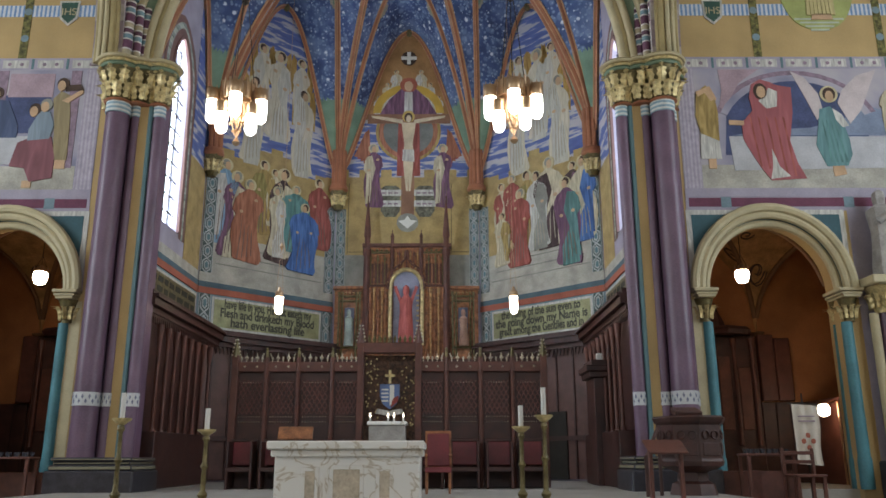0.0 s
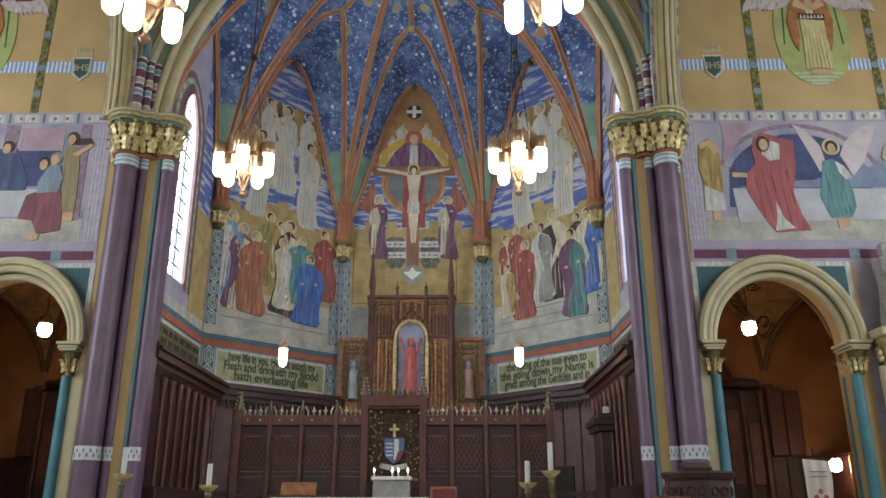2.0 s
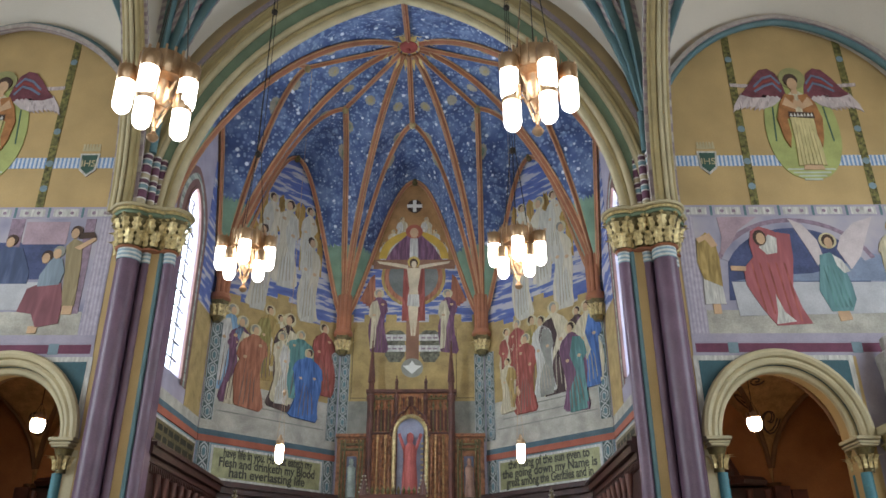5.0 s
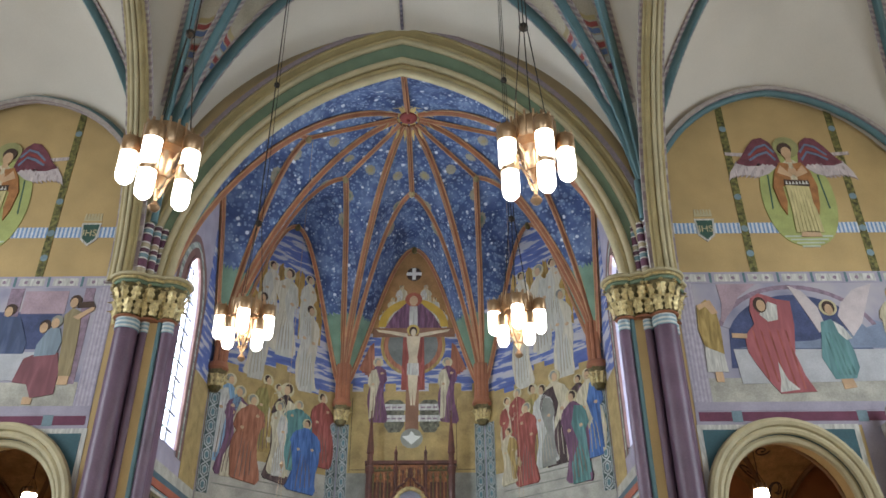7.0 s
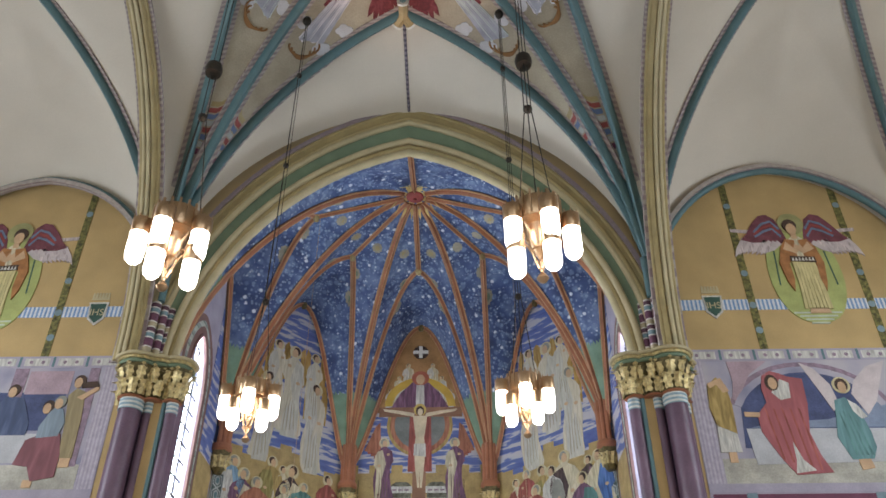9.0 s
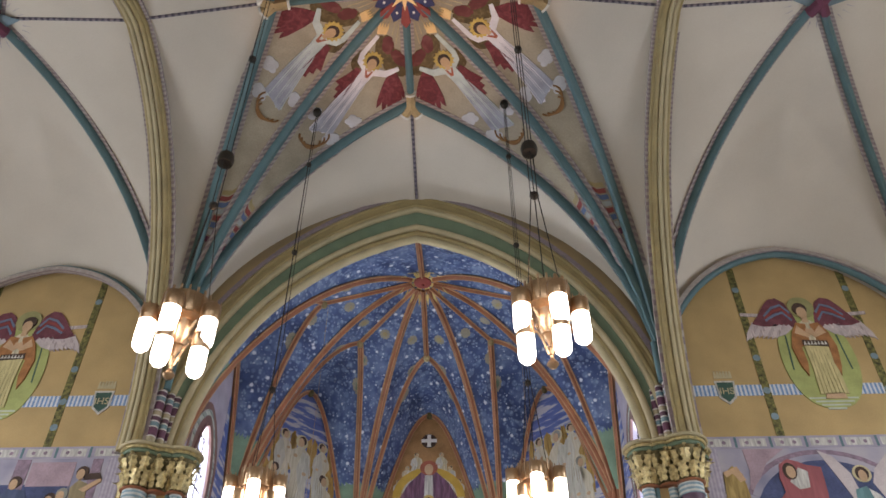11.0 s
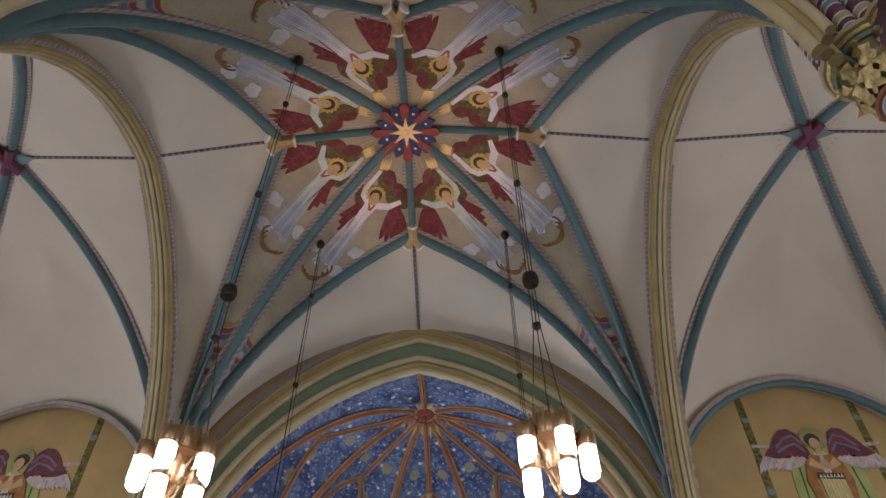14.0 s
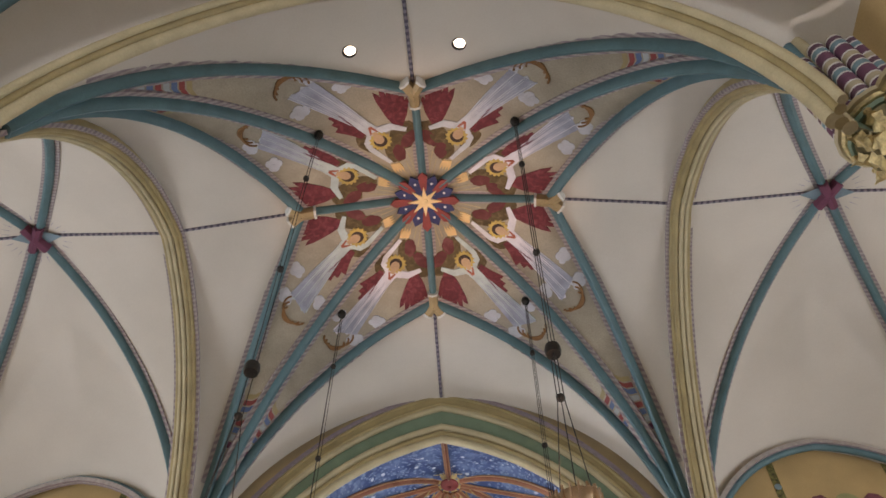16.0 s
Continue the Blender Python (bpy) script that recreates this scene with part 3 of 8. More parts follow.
def pier(sx, sy, yb, dx=0.0, slim=False):
    t = thing("clustered_pier", "clustered pier of purple shafts with a gilded leaf capital", "column", "crossing piers", "structure")

    def X(u):
        return sx * (u + dx)

    def Y(v):
        return yb + sy * v
    cut = 6.5 if slim else 0.0
    shafts = ((6.66, 0.42, 0.285, PURPLE), (6.27, 0.28, 0.1, PURPLE), (5.71, 0.22, 0.14, PURPLE), (6.95, -0.1, 0.2, PURPLE))
    for u, v, r, m in [q for q in shafts if q[0] > cut]:
        bm = bmesh.new()
        lathe(bm, [(r * 1.02, 1.6), (r, 2.4), (r * 0.97, 10.1)], 20, (X(u), Y(v), 0))
        part("shaft", bm, m, t, smooth=True)
        for z0, z1, mm, nm in ((9.82, 10.12, ZIG, "collar"), (2.77, 3.07, DIAM, "band")):
            bm = bmesh.new()
            lathe(bm, [(r + 0.012, z0), (r + 0.012, z1)], 20, (X(u), Y(v), 0))
            ring = part(nm, bm, mm, t, "patterned blue and white painted collar", True)
            bm = bmesh.new()
            cnt = max(8, int(2 * math.pi * r / 0.13))
            for k in range(cnt * 2 if nm == "band" else 0):
                a, zz = math.pi * k / cnt, z0 + (0.1 if k % 2 else 0.2)
                da = 0.42 * math.pi / cnt
                rr = r + 0.016
                bm.faces.new([bm.verts.new((X(u) + rr * math.cos(q), Y(v) + rr * math.sin(q), w)) for q, w in ((a - da, zz), (a, zz - 0.06), (a + da, zz), (a, zz + 0.06))])
            if nm == "band":
                part("lozenge_row", bm, BLUEGREYL, ring)
            else:
                bm.free()
    bm = bmesh.new()
    box(bm, min(X(5.94 if not slim else 6.6), X(6.24 if not slim else 6.8)), max(X(5.94 if not slim else 6.6), X(6.24 if not slim else 6.8)), min(Y(-0.3), Y(0.3)), max(Y(-0.3), Y(0.3)), 1.6, 10.3)
    part("pilaster_strip", bm, OCHREW, t, "flat ochre strip")
    bm = bmesh.new()
    lathe(bm, [(0.06, 1.6), (0.06, 10.2)], 12, (X(5.9 if not slim else 6.6), Y(0.28), 0))
    part("fillet", bm, TEAL, t, "teal fillet", True)
    bm = bmesh.new()
    box(bm, min(X(5.75 if not slim else 6.5), X(7.0)), max(X(5.75 if not slim else 6.5), X(7.0)), min(Y(-0.6), Y(0.16)), max(Y(-0.6), Y(0.16)), 0.9, 11.2)
    part("core", bm, PURPLE, t)
    bm = bmesh.new()
    for z0, z1, gx in ((0.0, 1.38, 0.2), (1.38, 1.5, 0.14), (1.5, 1.58, 0.08), (1.58, 1.66, 0.12)):
        a, b, c, d = X(5.48 - gx), X(7.0 + gx), Y(-0.6), Y(0.72 + gx)
        box(bm, min(a, b), max(a, b), min(c, d), max(c, d), z0, z1, 0.03, mi=0 if z1 < 1.4 else 1)
    part("base", bm, [BASEM, mat("olive_moulding_paint", (0.22, 0.20, 0.13), 0.6, var=0.15)], t, "dark marble plinth under olive mouldings")
    bm = bmesh.new()
    for u, v, r in [q for q in ((6.66, 0.42, 0.29), (6.27, 0.3, 0.16), (5.71, 0.22, 0.16), (6.0, 0.22, 0.18), (6.95, -0.1, 0.22)) if q[0] > cut]:
        bell(bm, X(u), Y(v), 10.14, 11.0, r, r + 0.2)
    part("bell", bm, GILTD, t, smooth=True)
    bm = bmesh.new()
    for u, v, r, n in [q for q in ((6.66, 0.42, 0.33, 9), (5.71, 0.22, 0.2, 7), (6.15, 0.34, 0.22, 6), (6.95, -0.1, 0.28, 7)) if q[0] > cut]:
        for row, (z, h, w) in enumerate(((10.18, 0.5, 0.27), (10.5, 0.5, 0.25))):
            for k in range(n):
                a = 2 * math.pi * (k + 0.5 * row) / n
                o = Vector((math.cos(a), math.sin(a), 0))
                leaf(bm, Vector((X(u), Y(v), z)) + o * (r + 0.04 * row), o, h, w)
                if row:
                    lathe(bm, [(0.0, -0.05), (0.06, 0), (0.0, 0.05)], 6, tuple(Vector((X(u), Y(v), 10.93)) + o * (r + 0.2)))
    part("leaves", bm, GILT, t, "curled gilded acanthus leaves")
    for z0, z1, gr, m in ((10.1, 10.16, 0.03, RUST), (10.96, 11.06, 0.2, GREENP), (11.06, 11.14, 0.24, GILT), (11.14, 11.22, 0.3, CREAMG)):
        bm = bmesh.new()
        for k, (u, v, r) in enumerate([q for q in ((6.66, 0.42, 0.34), (6.2, 0.3, 0.24), (5.75, 0.22, 0.22), (6.95, -0.1, 0.26)) if q[0] > cut]):
            lathe(bm, [(r + gr - 0.03, z0 + 0.001 * k), (r + gr, (z0 + z1) / 2), (r + gr - 0.03, z1 + 0.002 * k)], 18, (X(u), Y(v), 0))
        part("abacus", bm, m, t, smooth=True)
    ring = [(6.66 + 0.46 * math.cos(a), 0.4 + 0.46 * math.sin(a), 0.125) for a in [2 * math.pi * k / 11 for k in range(11)]]
    for u, v, r in ring if slim else ((6.42, 0.3, 0.1), (6.62, 0.44, 0.13), (6.86, 0.42, 0.12), (7.02, 0.2, 0.11), (6.3, 0.12, 0.1), (7.05, 0.0, 0.1), (6.74, 0.3, 0.14)):
        bm = bmesh.new()
        lathe(bm, [(r, 11.2), (r, 12.95)], 12, (X(u), Y(v), 0))
        part("banded_shaft", bm, BAND, t, "shaft with purple, cream and teal bands", True)
    for u, v, r, m in ((6.5, 0.5, 0.1, TEAL), (6.62, 0.42, 0.11, CREAMG), (6.82, 0.42, 0.11, CREAMG), (6.98, 0.3, 0.1, TEAL), (7.05, 0.1, 0.1, TEAL)):
        bm = bmesh.new()
        lathe(bm, [(r, 12.95), (r, 14.2)], 10, (X(u), Y(v), 0))
        part("springer", bm, m, t, smooth=True)
    return t


for sx in (-1, 1):
    pier(sx, -1, WALL).scale = (0.965 if sx < 0 else 0.982, 1, 0.965)
    pier(sx, 1, 4.36, 0.05, True)

# ---- choir walls ----
for i, k in enumerate((-90, -45, 0, 45, 90)):
    d = Vector((math.sin(radians(k)), math.cos(radians(k)), 0))
    s = Vector((d.y, -d.x, 0))
    c0 = Vector((AC.x, AC.y, 0)) + d * AP
    back = {-90: (-3.4, AW), 90: (-AW, 3.4)}.get(k, (-AW, AW))
    wc, wh, wz0, wz1 = (-0.4 if k == -90 else 0.4), 0.85, 7.9, 13.7     # lancet window
    bm = bmesh.new()
    cols = sorted({round(back[0] + (back[1] - back[0]) * j / 40, 4) for j in range(41)} | ({round(wc - wh * math.cos(math.pi * j / 16), 4) for j in range(17)} if abs(k) == 90 else set()))

    def top(u):
        return choir_z(*(c0 + s * max(-AW, min(AW, u)) - d * 0.01).xy) + 0.15

    def win(u):
        return 11.9 + (wz1 - 11.9) * math.sqrt(max(0, 1 - (abs(u - wc) / wh) ** 1.5))
    for a, b in zip(cols, cols[1:]):
        m = (a + b) / 2
        for z0a, z0b, z1a, z1b in ([(0.9, 0.9, wz0, wz0), (win(a), win(b), top(a), top(b))] if abs(k) == 90 and abs(m - wc) < wh else [(0.9, 0.9, top(a), top(b))]):
            pa, pb = c0 + s * a, c0 + s * b
            quad(bm, (pa.x, pa.y, z0a), (pb.x, pb.y, z0b), (pb.x, pb.y, z1b), (pa.x, pa.y, z1a))
            if z0a > 1 or abs(z1a - wz0) < 1e-6:
                z = (z0a, z0b) if z0a > 1 else (wz0, wz0)
                o = d * 0.45
                quad(bm, (pa.x, pa.y, z[0]), (pb.x, pb.y, z[1]), tuple((pb + o).xy) + (z[1],), tuple((pa + o).xy) + (z[0],))
    if abs(k) == 90:
        for u in (wc - wh, wc + wh):
            p, q = c0 + s * u, c0 + s * u + d * 0.45
            quad(bm, (p.x, p.y, wz0), (q.x, q.y, wz0), (q.x, q.y, 11.9), (p.x, p.y, 11.9))
    structure("wall_choir_" + ("north", "north_east", "east", "south_east", "south")[i], bm, LILAC, "painted plaster wall of the choir")
bm = bmesh.new()
for sx in (-1, 1):
    quad(bm, (sx * 6.95, 19.4, 7), (sx * 6.95, 25.4, 7), (sx * 6.95, 25.4, 15), (sx * 6.95, 19.4, 15))
SKYM = mat("bright_overcast_sky", (0.85, 0.93, 1.0), 1.0, var=0.0, emit=2.2)
structure("backdrop", bm, SKYM, "plain bright overcast sky outside the choir windows", "sky")

# ribs of the nave vault behind the crossing
nave_z = (lambda x, y: 12.3 + 7.3 * g(1 - min(1, abs(x) / 6.95)))
for sx in (-1, 1):
    rib(nave_z, (sx * 6.8, 3.7), (0, 0.6), TEAL, 0.9)
    rib(nave_z, (sx * 6.85, 3.2), (sx * 3.0, 0.0), TEAL, 0.9)


def chevrons(sx, y, target):
    """Painted red, blue and pale bands between two ribs near their springing."""
    c = Vector((sx * (HALF - 0.12), y))
    a, b = Vector(target), Vector((0, YC))
    t = thing("trim_springing_bands", "bands of red, blue and pale paint between vault ribs", "trim", "springing bands", "structure")
    for k, m in enumerate((MAROON, PALEST, BLUEBAND, REDP, PALEST, BLUEBAND, REDP, GOLDP)):
        q0, q1 = 0.17 + 0.017 * k, 0.17 + 0.017 * (k + 1) - 0.004
        bm = bmesh.new()
        vs = []
        for q, w in ((q0, 0.25), (q0 - 0.008, 0.5), (q0, 0.75), (q1, 0.75), (q1 - 0.008, 0.5), (q1, 0.25)):
            p = c + ((a * (1 - w) + b * w) - c) * q
            vs.append(bm.verts.new((p.x, p.y, cross_z(p.x, p.y) - 0.035)))
        bm.faces.new(vs)
        part("painted_band", bm, m, t)


MAROON = mat("maroon_paint", (0.14, 0.04, 0.075), 0.8, var=0.15)
PALEST = mat("pale_grey_stroke_paint", (0.38, 0.40, 0.40), 0.8, var=0.15)
BLUEBAND = mat("blue_band_paint", (0.10, 0.15, 0.28), 0.8, var=0.15)
for sx in (-1, 1):
    for y in (Y0 + 0.12, Y1 - 0.12):
        chevrons(sx, y, (sx * 3.35, YC))
        chevrons(sx, y, (0, YC + (3.35 if y > YC else -3.4)))


# ---- painted figures, reduced to plain robed shapes ----
def oval(cu, cv, ru, rv, n=12):
    return [(cu + ru * math.cos(2 * math.pi * k / n), cv + rv * math.sin(2 * math.pi * k / n)) for k in range(n)]


IVORYROBE = paint("ivory_robe_paint", (0.52, 0.47, 0.36), 6, 0.15)
VINEROBE = paint("olive_robe_paint", (0.25, 0.21, 0.07), 6, 0.35)
HALO = mat("gilded_halo_paint", (0.50, 0.36, 0.10), 0.5, 0.2, var=0.2)
HALOP = mat("pale_halo_paint", (0.50, 0.43, 0.26), 0.8, var=0.15)
PALEFOLD = mat("beige_fold_paint", (0.34, 0.30, 0.23), 0.85, var=0.2)
FOLD = mat("umber_fold_paint", (0.16, 0.11, 0.09), 0.85, var=0.2)


def figure(parent, place, u, v0, v1, robe, wide=1.0, lean=0.0, under=None, halo=True, depth=0.0, name="painted_robe", wings=None):
    """A plain draped shape between feet (v0) and crown (v1) on a painted surface, in flat layers."""
    h = v1 - v0
    ph = (u * 7.3 + v0 * 3.1) % 6.28
    s = 1 if math.sin(ph) > 0 else -1

    def pl(a, b, dd):
        return place(u + a * h + lean * (b - 0.9) * h, v0 + b * h, dd)

    def layer(nm, outline, dd, m):
        bm = bmesh.new()
        slab(bm, outline, pl, dd + depth)
        return part(nm, bm, m, parent)
    if wings:
        for sd in (-1, 1):
            for k in range(5):
                a0, b0 = 0.10, 0.78 - 0.03 * k
                a1, b1 = 0.5 - 0.05 * k, 0.86 - 0.14 * k
                layer("painted_feather", [(sd * a0, b0), (sd * (a0 + a1) / 2, b1 + 0.10), (sd * a1, b1), (sd * (a0 + a1) / 2 * 0.9, b1 - 0.05), (sd * a0, b0 - 0.1)][::sd], 0.004 + 0.0006 * k, wings)
    if halo:
        layer("painted_halo", oval(0, 0.935, 0.078, 0.078, 16), 0.006, HALOP)
    prof = ((0.0, 0.13), (0.04, 0.16), (0.14, 0.155), (0.28, 0.145), (0.42, 0.14), (0.55, 0.13), (0.66, 0.13), (0.75, 0.135), (0.81, 0.115), (0.85, 0.06), (0.88, 0.03))
    left = [(-w * wide * (1 + 0.2 * math.sin(ph + 9 * b)), b + (0.02 * math.sin(ph * 3) if b == 0 else 0)) for b, w in prof]
    right = [(w * wide * (1 + 0.2 * math.sin(ph * 1.7 + 8 * b)), b + (0.025 * math.sin(ph * 5) if b == 0 else 0)) for b, w in prof[::-1]]
    layer(name, left + right, 0.008, robe)
    # a mantle of another tone across one shoulder, and strokes for the folds
    other = under or {PALEBLUE: WHITEROBE, PLUMROBE: CREAMROBE, REDROBE: REDROBE, RUSTROBE: RUSTROBE, GOLDROBE: VINEROBE, DARKROBE: CREAMROBE, TEALROBE: TEALROBE, BLUEROBE: BLUEROBE, CREAMROBE: GOLDROBE}.get(robe, robe)
    layer("painted_mantle", [(s * 0.12 * wide, 0.8), (s * 0.02, 0.83), (-s * 0.04 * wide, 0.62), (s * 0.02 * wide, 0.4), (s * 0.05 * wide, 0.08), (s * 0.13 * wide, 0.06), (s * 0.12 * wide, 0.4)][::s], 0.010, other)
    if under is not None:
        layer("painted_hem", [(-0.10 * wide, -0.02), (-0.09 * wide, 0.2), (0.05 * wide, 0.46), (0.10 * wide, 0.2), (0.11 * wide, -0.01)], 0.012, under)
    bm = bmesh.new()
    for k in range(4):
        f = (-0.75 + 0.5 * k) * 0.1 * wide
        slab(bm, [(f - 0.004, 0.02 + 0.02 * k), (f * 0.8 - 0.006, 0.3), (f * 0.6 + 0.02 * math.sin(ph + k), 0.55 - 0.05 * k), (f * 0.8 + 0.006, 0.3), (f + 0.006, 0.02 + 0.02 * k)][::-1], pl, 0.0125 + depth)
    part("painted_fold", bm, PALEFOLD if robe in (IVORYROBE, CREAMROBE, WHITEROBE) else FOLD, parent)
    for sd, (b0, b1) in ((s, (0.6, 0.53)), (-s, (0.66, 0.5 + 0.2 * (math.sin(ph * 2) > 0)))):
        layer("painted_sleeve", [(sd * 0.1 * wide, 0.81), (sd * 0.15 * wide, 0.74), (sd * 0.17 * wide, b0), (sd * 0.11 * wide, b0 - 0.08), (sd * 0.05 * wide, 0.68)][::sd], 0.013, other if sd == s else robe)
        layer("painted_hand", oval(sd * 0.075 * wide, b1 + 0.06, 0.026, 0.02, 8), 0.0145, SKIN)
    layer("painted_hair", oval(0.01 * s, 0.95, 0.046, 0.05), 0.0145, HAIR if math.sin(ph * 4) > -0.4 else GREYST)
    layer("painted_oval", oval(-0.008 * s, 0.925, 0.036, 0.05), 0.016, SKIN)


def key_border(parent, place, u, half, v0, v1, depth):
    """Interlaced zigzag border: white strokes on a dark green ground."""
    flat(parent, place, "border_ground", rect(u - half, u + half, v0, v1), GREENB, depth)
    n = max(2, round((v1 - v0) / 0.46))
    h = (v1 - v0) / n
    for k in range(n):
        c = v0 + h * (k + 0.5)
        for j, (w, q, m) in enumerate(((0.74, 0.56, PALEST), (0.6, 0.44, GREENB), (0.42, 0.36, PALEST), (0.28, 0.24, TEAL))):
            a, b = w * half, q * h
            flat(parent, place, "border_link", [(u - a, c - b * 0.55), (u, c - b), (u + a, c - b * 0.55), (u + a, c + b * 0.55), (u, c + b), (u - a, c + b * 0.55)], m, depth + 0.003 + 0.002 * j + 0.0008 * (k % 2))
    for s in (-1, 1):
        flat(parent, place, "border_edge", rect(*sorted((u + s * half * 0.9, u + s * half)), v0, v1), PALEST, depth + 0.004)


def flat(parent, place, name, outline, material, depth=0.006, label=""):
    bm = bmesh.new()
    slab(bm, outline, place, depth)
    return part(name, bm, material, parent, label)


def rect(u0, u1, v0, v1):
    return [(u0, v0), (u1, v0), (u1, v1), (u0, v1)]


def choir_place(k):
    d = Vector((math.sin(radians(k)), math.cos(radians(k)), 0))
    s = Vector((d.y, -d.x, 0))
    c0 = Vector((AC.x, AC.y, 0)) + d * AP

    def place(u, v, depth=0.0):
        p = c0 + s * u - d * (depth + 0.004)
        return (p.x, p.y, v)
    return place


def gable(u0, u1, v0, place, cut=99):
    """Outline of a wall field under its gable curve."""
    n = 24
    top = [(u1 + (u0 - u1) * j / n) for j in range(n + 1)]
    return [(u0, v0), (u1, v0)] + [(u, min(cut, choir_z(*place(u, 0, 0.02)[:2]) + 0.1)) for u in top]


SKYP, sn, sl, sb, sco = nodes_of("streaked_sky_paint", 0.85)
smap = sn.new("ShaderNodeMapping")
smap.inputs["Scale"].default_value = (0.8, 0.8, 5)
smap.inputs["Rotation"].default_value = (0.12, 0.1, 0)
sl.new(sco, smap.inputs["Vector"])
sno = sn.new("ShaderNodeTexNoise")
sno.inputs["Scale"].default_value, sno.inputs["Detail"].default_value = 1.2, 3
sl.new(smap.outputs[0], sno.inputs["Vector"])
sl.new(ramp_of(sn, sl, sno.outputs[0], [(0.3, (0.07, 0.10, 0.28)), (0.5, (0.11, 0.15, 0.36)), (0.55, (0.42, 0.41, 0.46)), (0.75, (0.48, 0.44, 0.43))]), sb.inputs["Base Color"])
CASTLE = mat("ochre_masonry_paint", (0.37, 0.265, 0.11), 0.85, var=0.2, scale=2.5)
STEPS = mat("painted_stone_steps", (0.40, 0.38, 0.33), 0.85, var=0.2, scale=2.2)
GREYDK = mat("dark_grey_leaf_paint", (0.13, 0.125, 0.09), 0.85, var=0.5, scale=9)
GREYST = mat("painted_grey_blocks", (0.24, 0.24, 0.21), 0.85, var=0.2, scale=2)
GREENB = mat("dark_green_border_paint", (0.06, 0.09, 0.085), 0.8, var=0.2)
PALEST = mat("pale_grey_stroke_paint", (0.38, 0.40, 0.40), 0.8, var=0.15)
ORANGE = mat("orange_red_band_paint", (0.34, 0.10, 0.06), 0.8, var=0.12)
BLUEGREY = mat("blue_grey_paint", (0.17, 0.24, 0.28), 0.8, var=0.15)
BLUEDK = mat("deep_blue_grey_paint", (0.07, 0.12, 0.15), 0.8, var=0.15)
TEXTG = mat("gilded_text_ground", (0.27, 0.27, 0.135), 0.45, 0.2, var=0.25, scale=3)
INK = mat("dark_lettering_paint", (0.03, 0.03, 0.02), 0.7, var=0.1)
# along the wall, feet, crown, robe, breadth, mantle
LEFT = [(-1.9, 8.37, 11.23, PALEBLUE, 1.05, None), (-1.5, 7.95, 10.9, PLUMROBE, 0.9, CREAMROBE), (-0.47, 8.9, 11.55, GOLDROBE, 1.15, None), (-0.04, 9.3, 11.34, CREAMROBE, 1.0, None), (0.33, 8.06, 11.45, DARKROBE, 0.95, None), (1.85, 8.83, 11.45, REDROBE, 1.15, None), (0.86, 8.52, 10.95, TEALROBE, 1.5, None), (-1.0, 7.86, 10.72, RUSTROBE, 1.2, None), (0.08, 8.26, 10.72, CREAMROBE, 0.85, WHITEROBE), (1.24, 7.88, 10.35, BLUEROBE, 1.55, None)]
RIGHT = [(-1.55, 9.0, 11.2, CREAMROBE, 1.0, REDROBE), (-1.05, 9.0, 11.4, REDROBE, 1.0, None), (-0.35, 8.59, 11.38, GOLDROBE, 1.0, None), (1.59, 8.96, 11.2, DARKROBE, 1.1, PLUMROBE), (0.62, 8.46, 11.62, CREAMROBE, 1.25, DARKROBE), (0.06, 8.48, 11.25, WHITEROBE, 1.0, GREYST), (2.0, 8.43, 11.29, CREAMROBE, 1.1, BLUEROBE), (-0.66, 8.02, 10.77, REDROBE, 1.0, None), (1.3, 7.75, 10.71, PLUMROBE, 1.1, TEALROBE), (-1.5, 8.15, 10.06, CREAMROBE, 1.15, None)]
PALESKIRT = paint("pale_grey_robe_paint", (0.46, 0.44, 0.38), 7, 0.15)
GOLDWING = paint("golden_wing_paint", (0.36, 0.22, 0.06), 8, 0.3)
TALL = [(-0.78, 13.2, 15.93), (0.87, 13.3, 15.92), (-0.05, 12.46, 15.9), (-1.05, 11.35, 14.57), (1.04, 11.4, 14.72)]
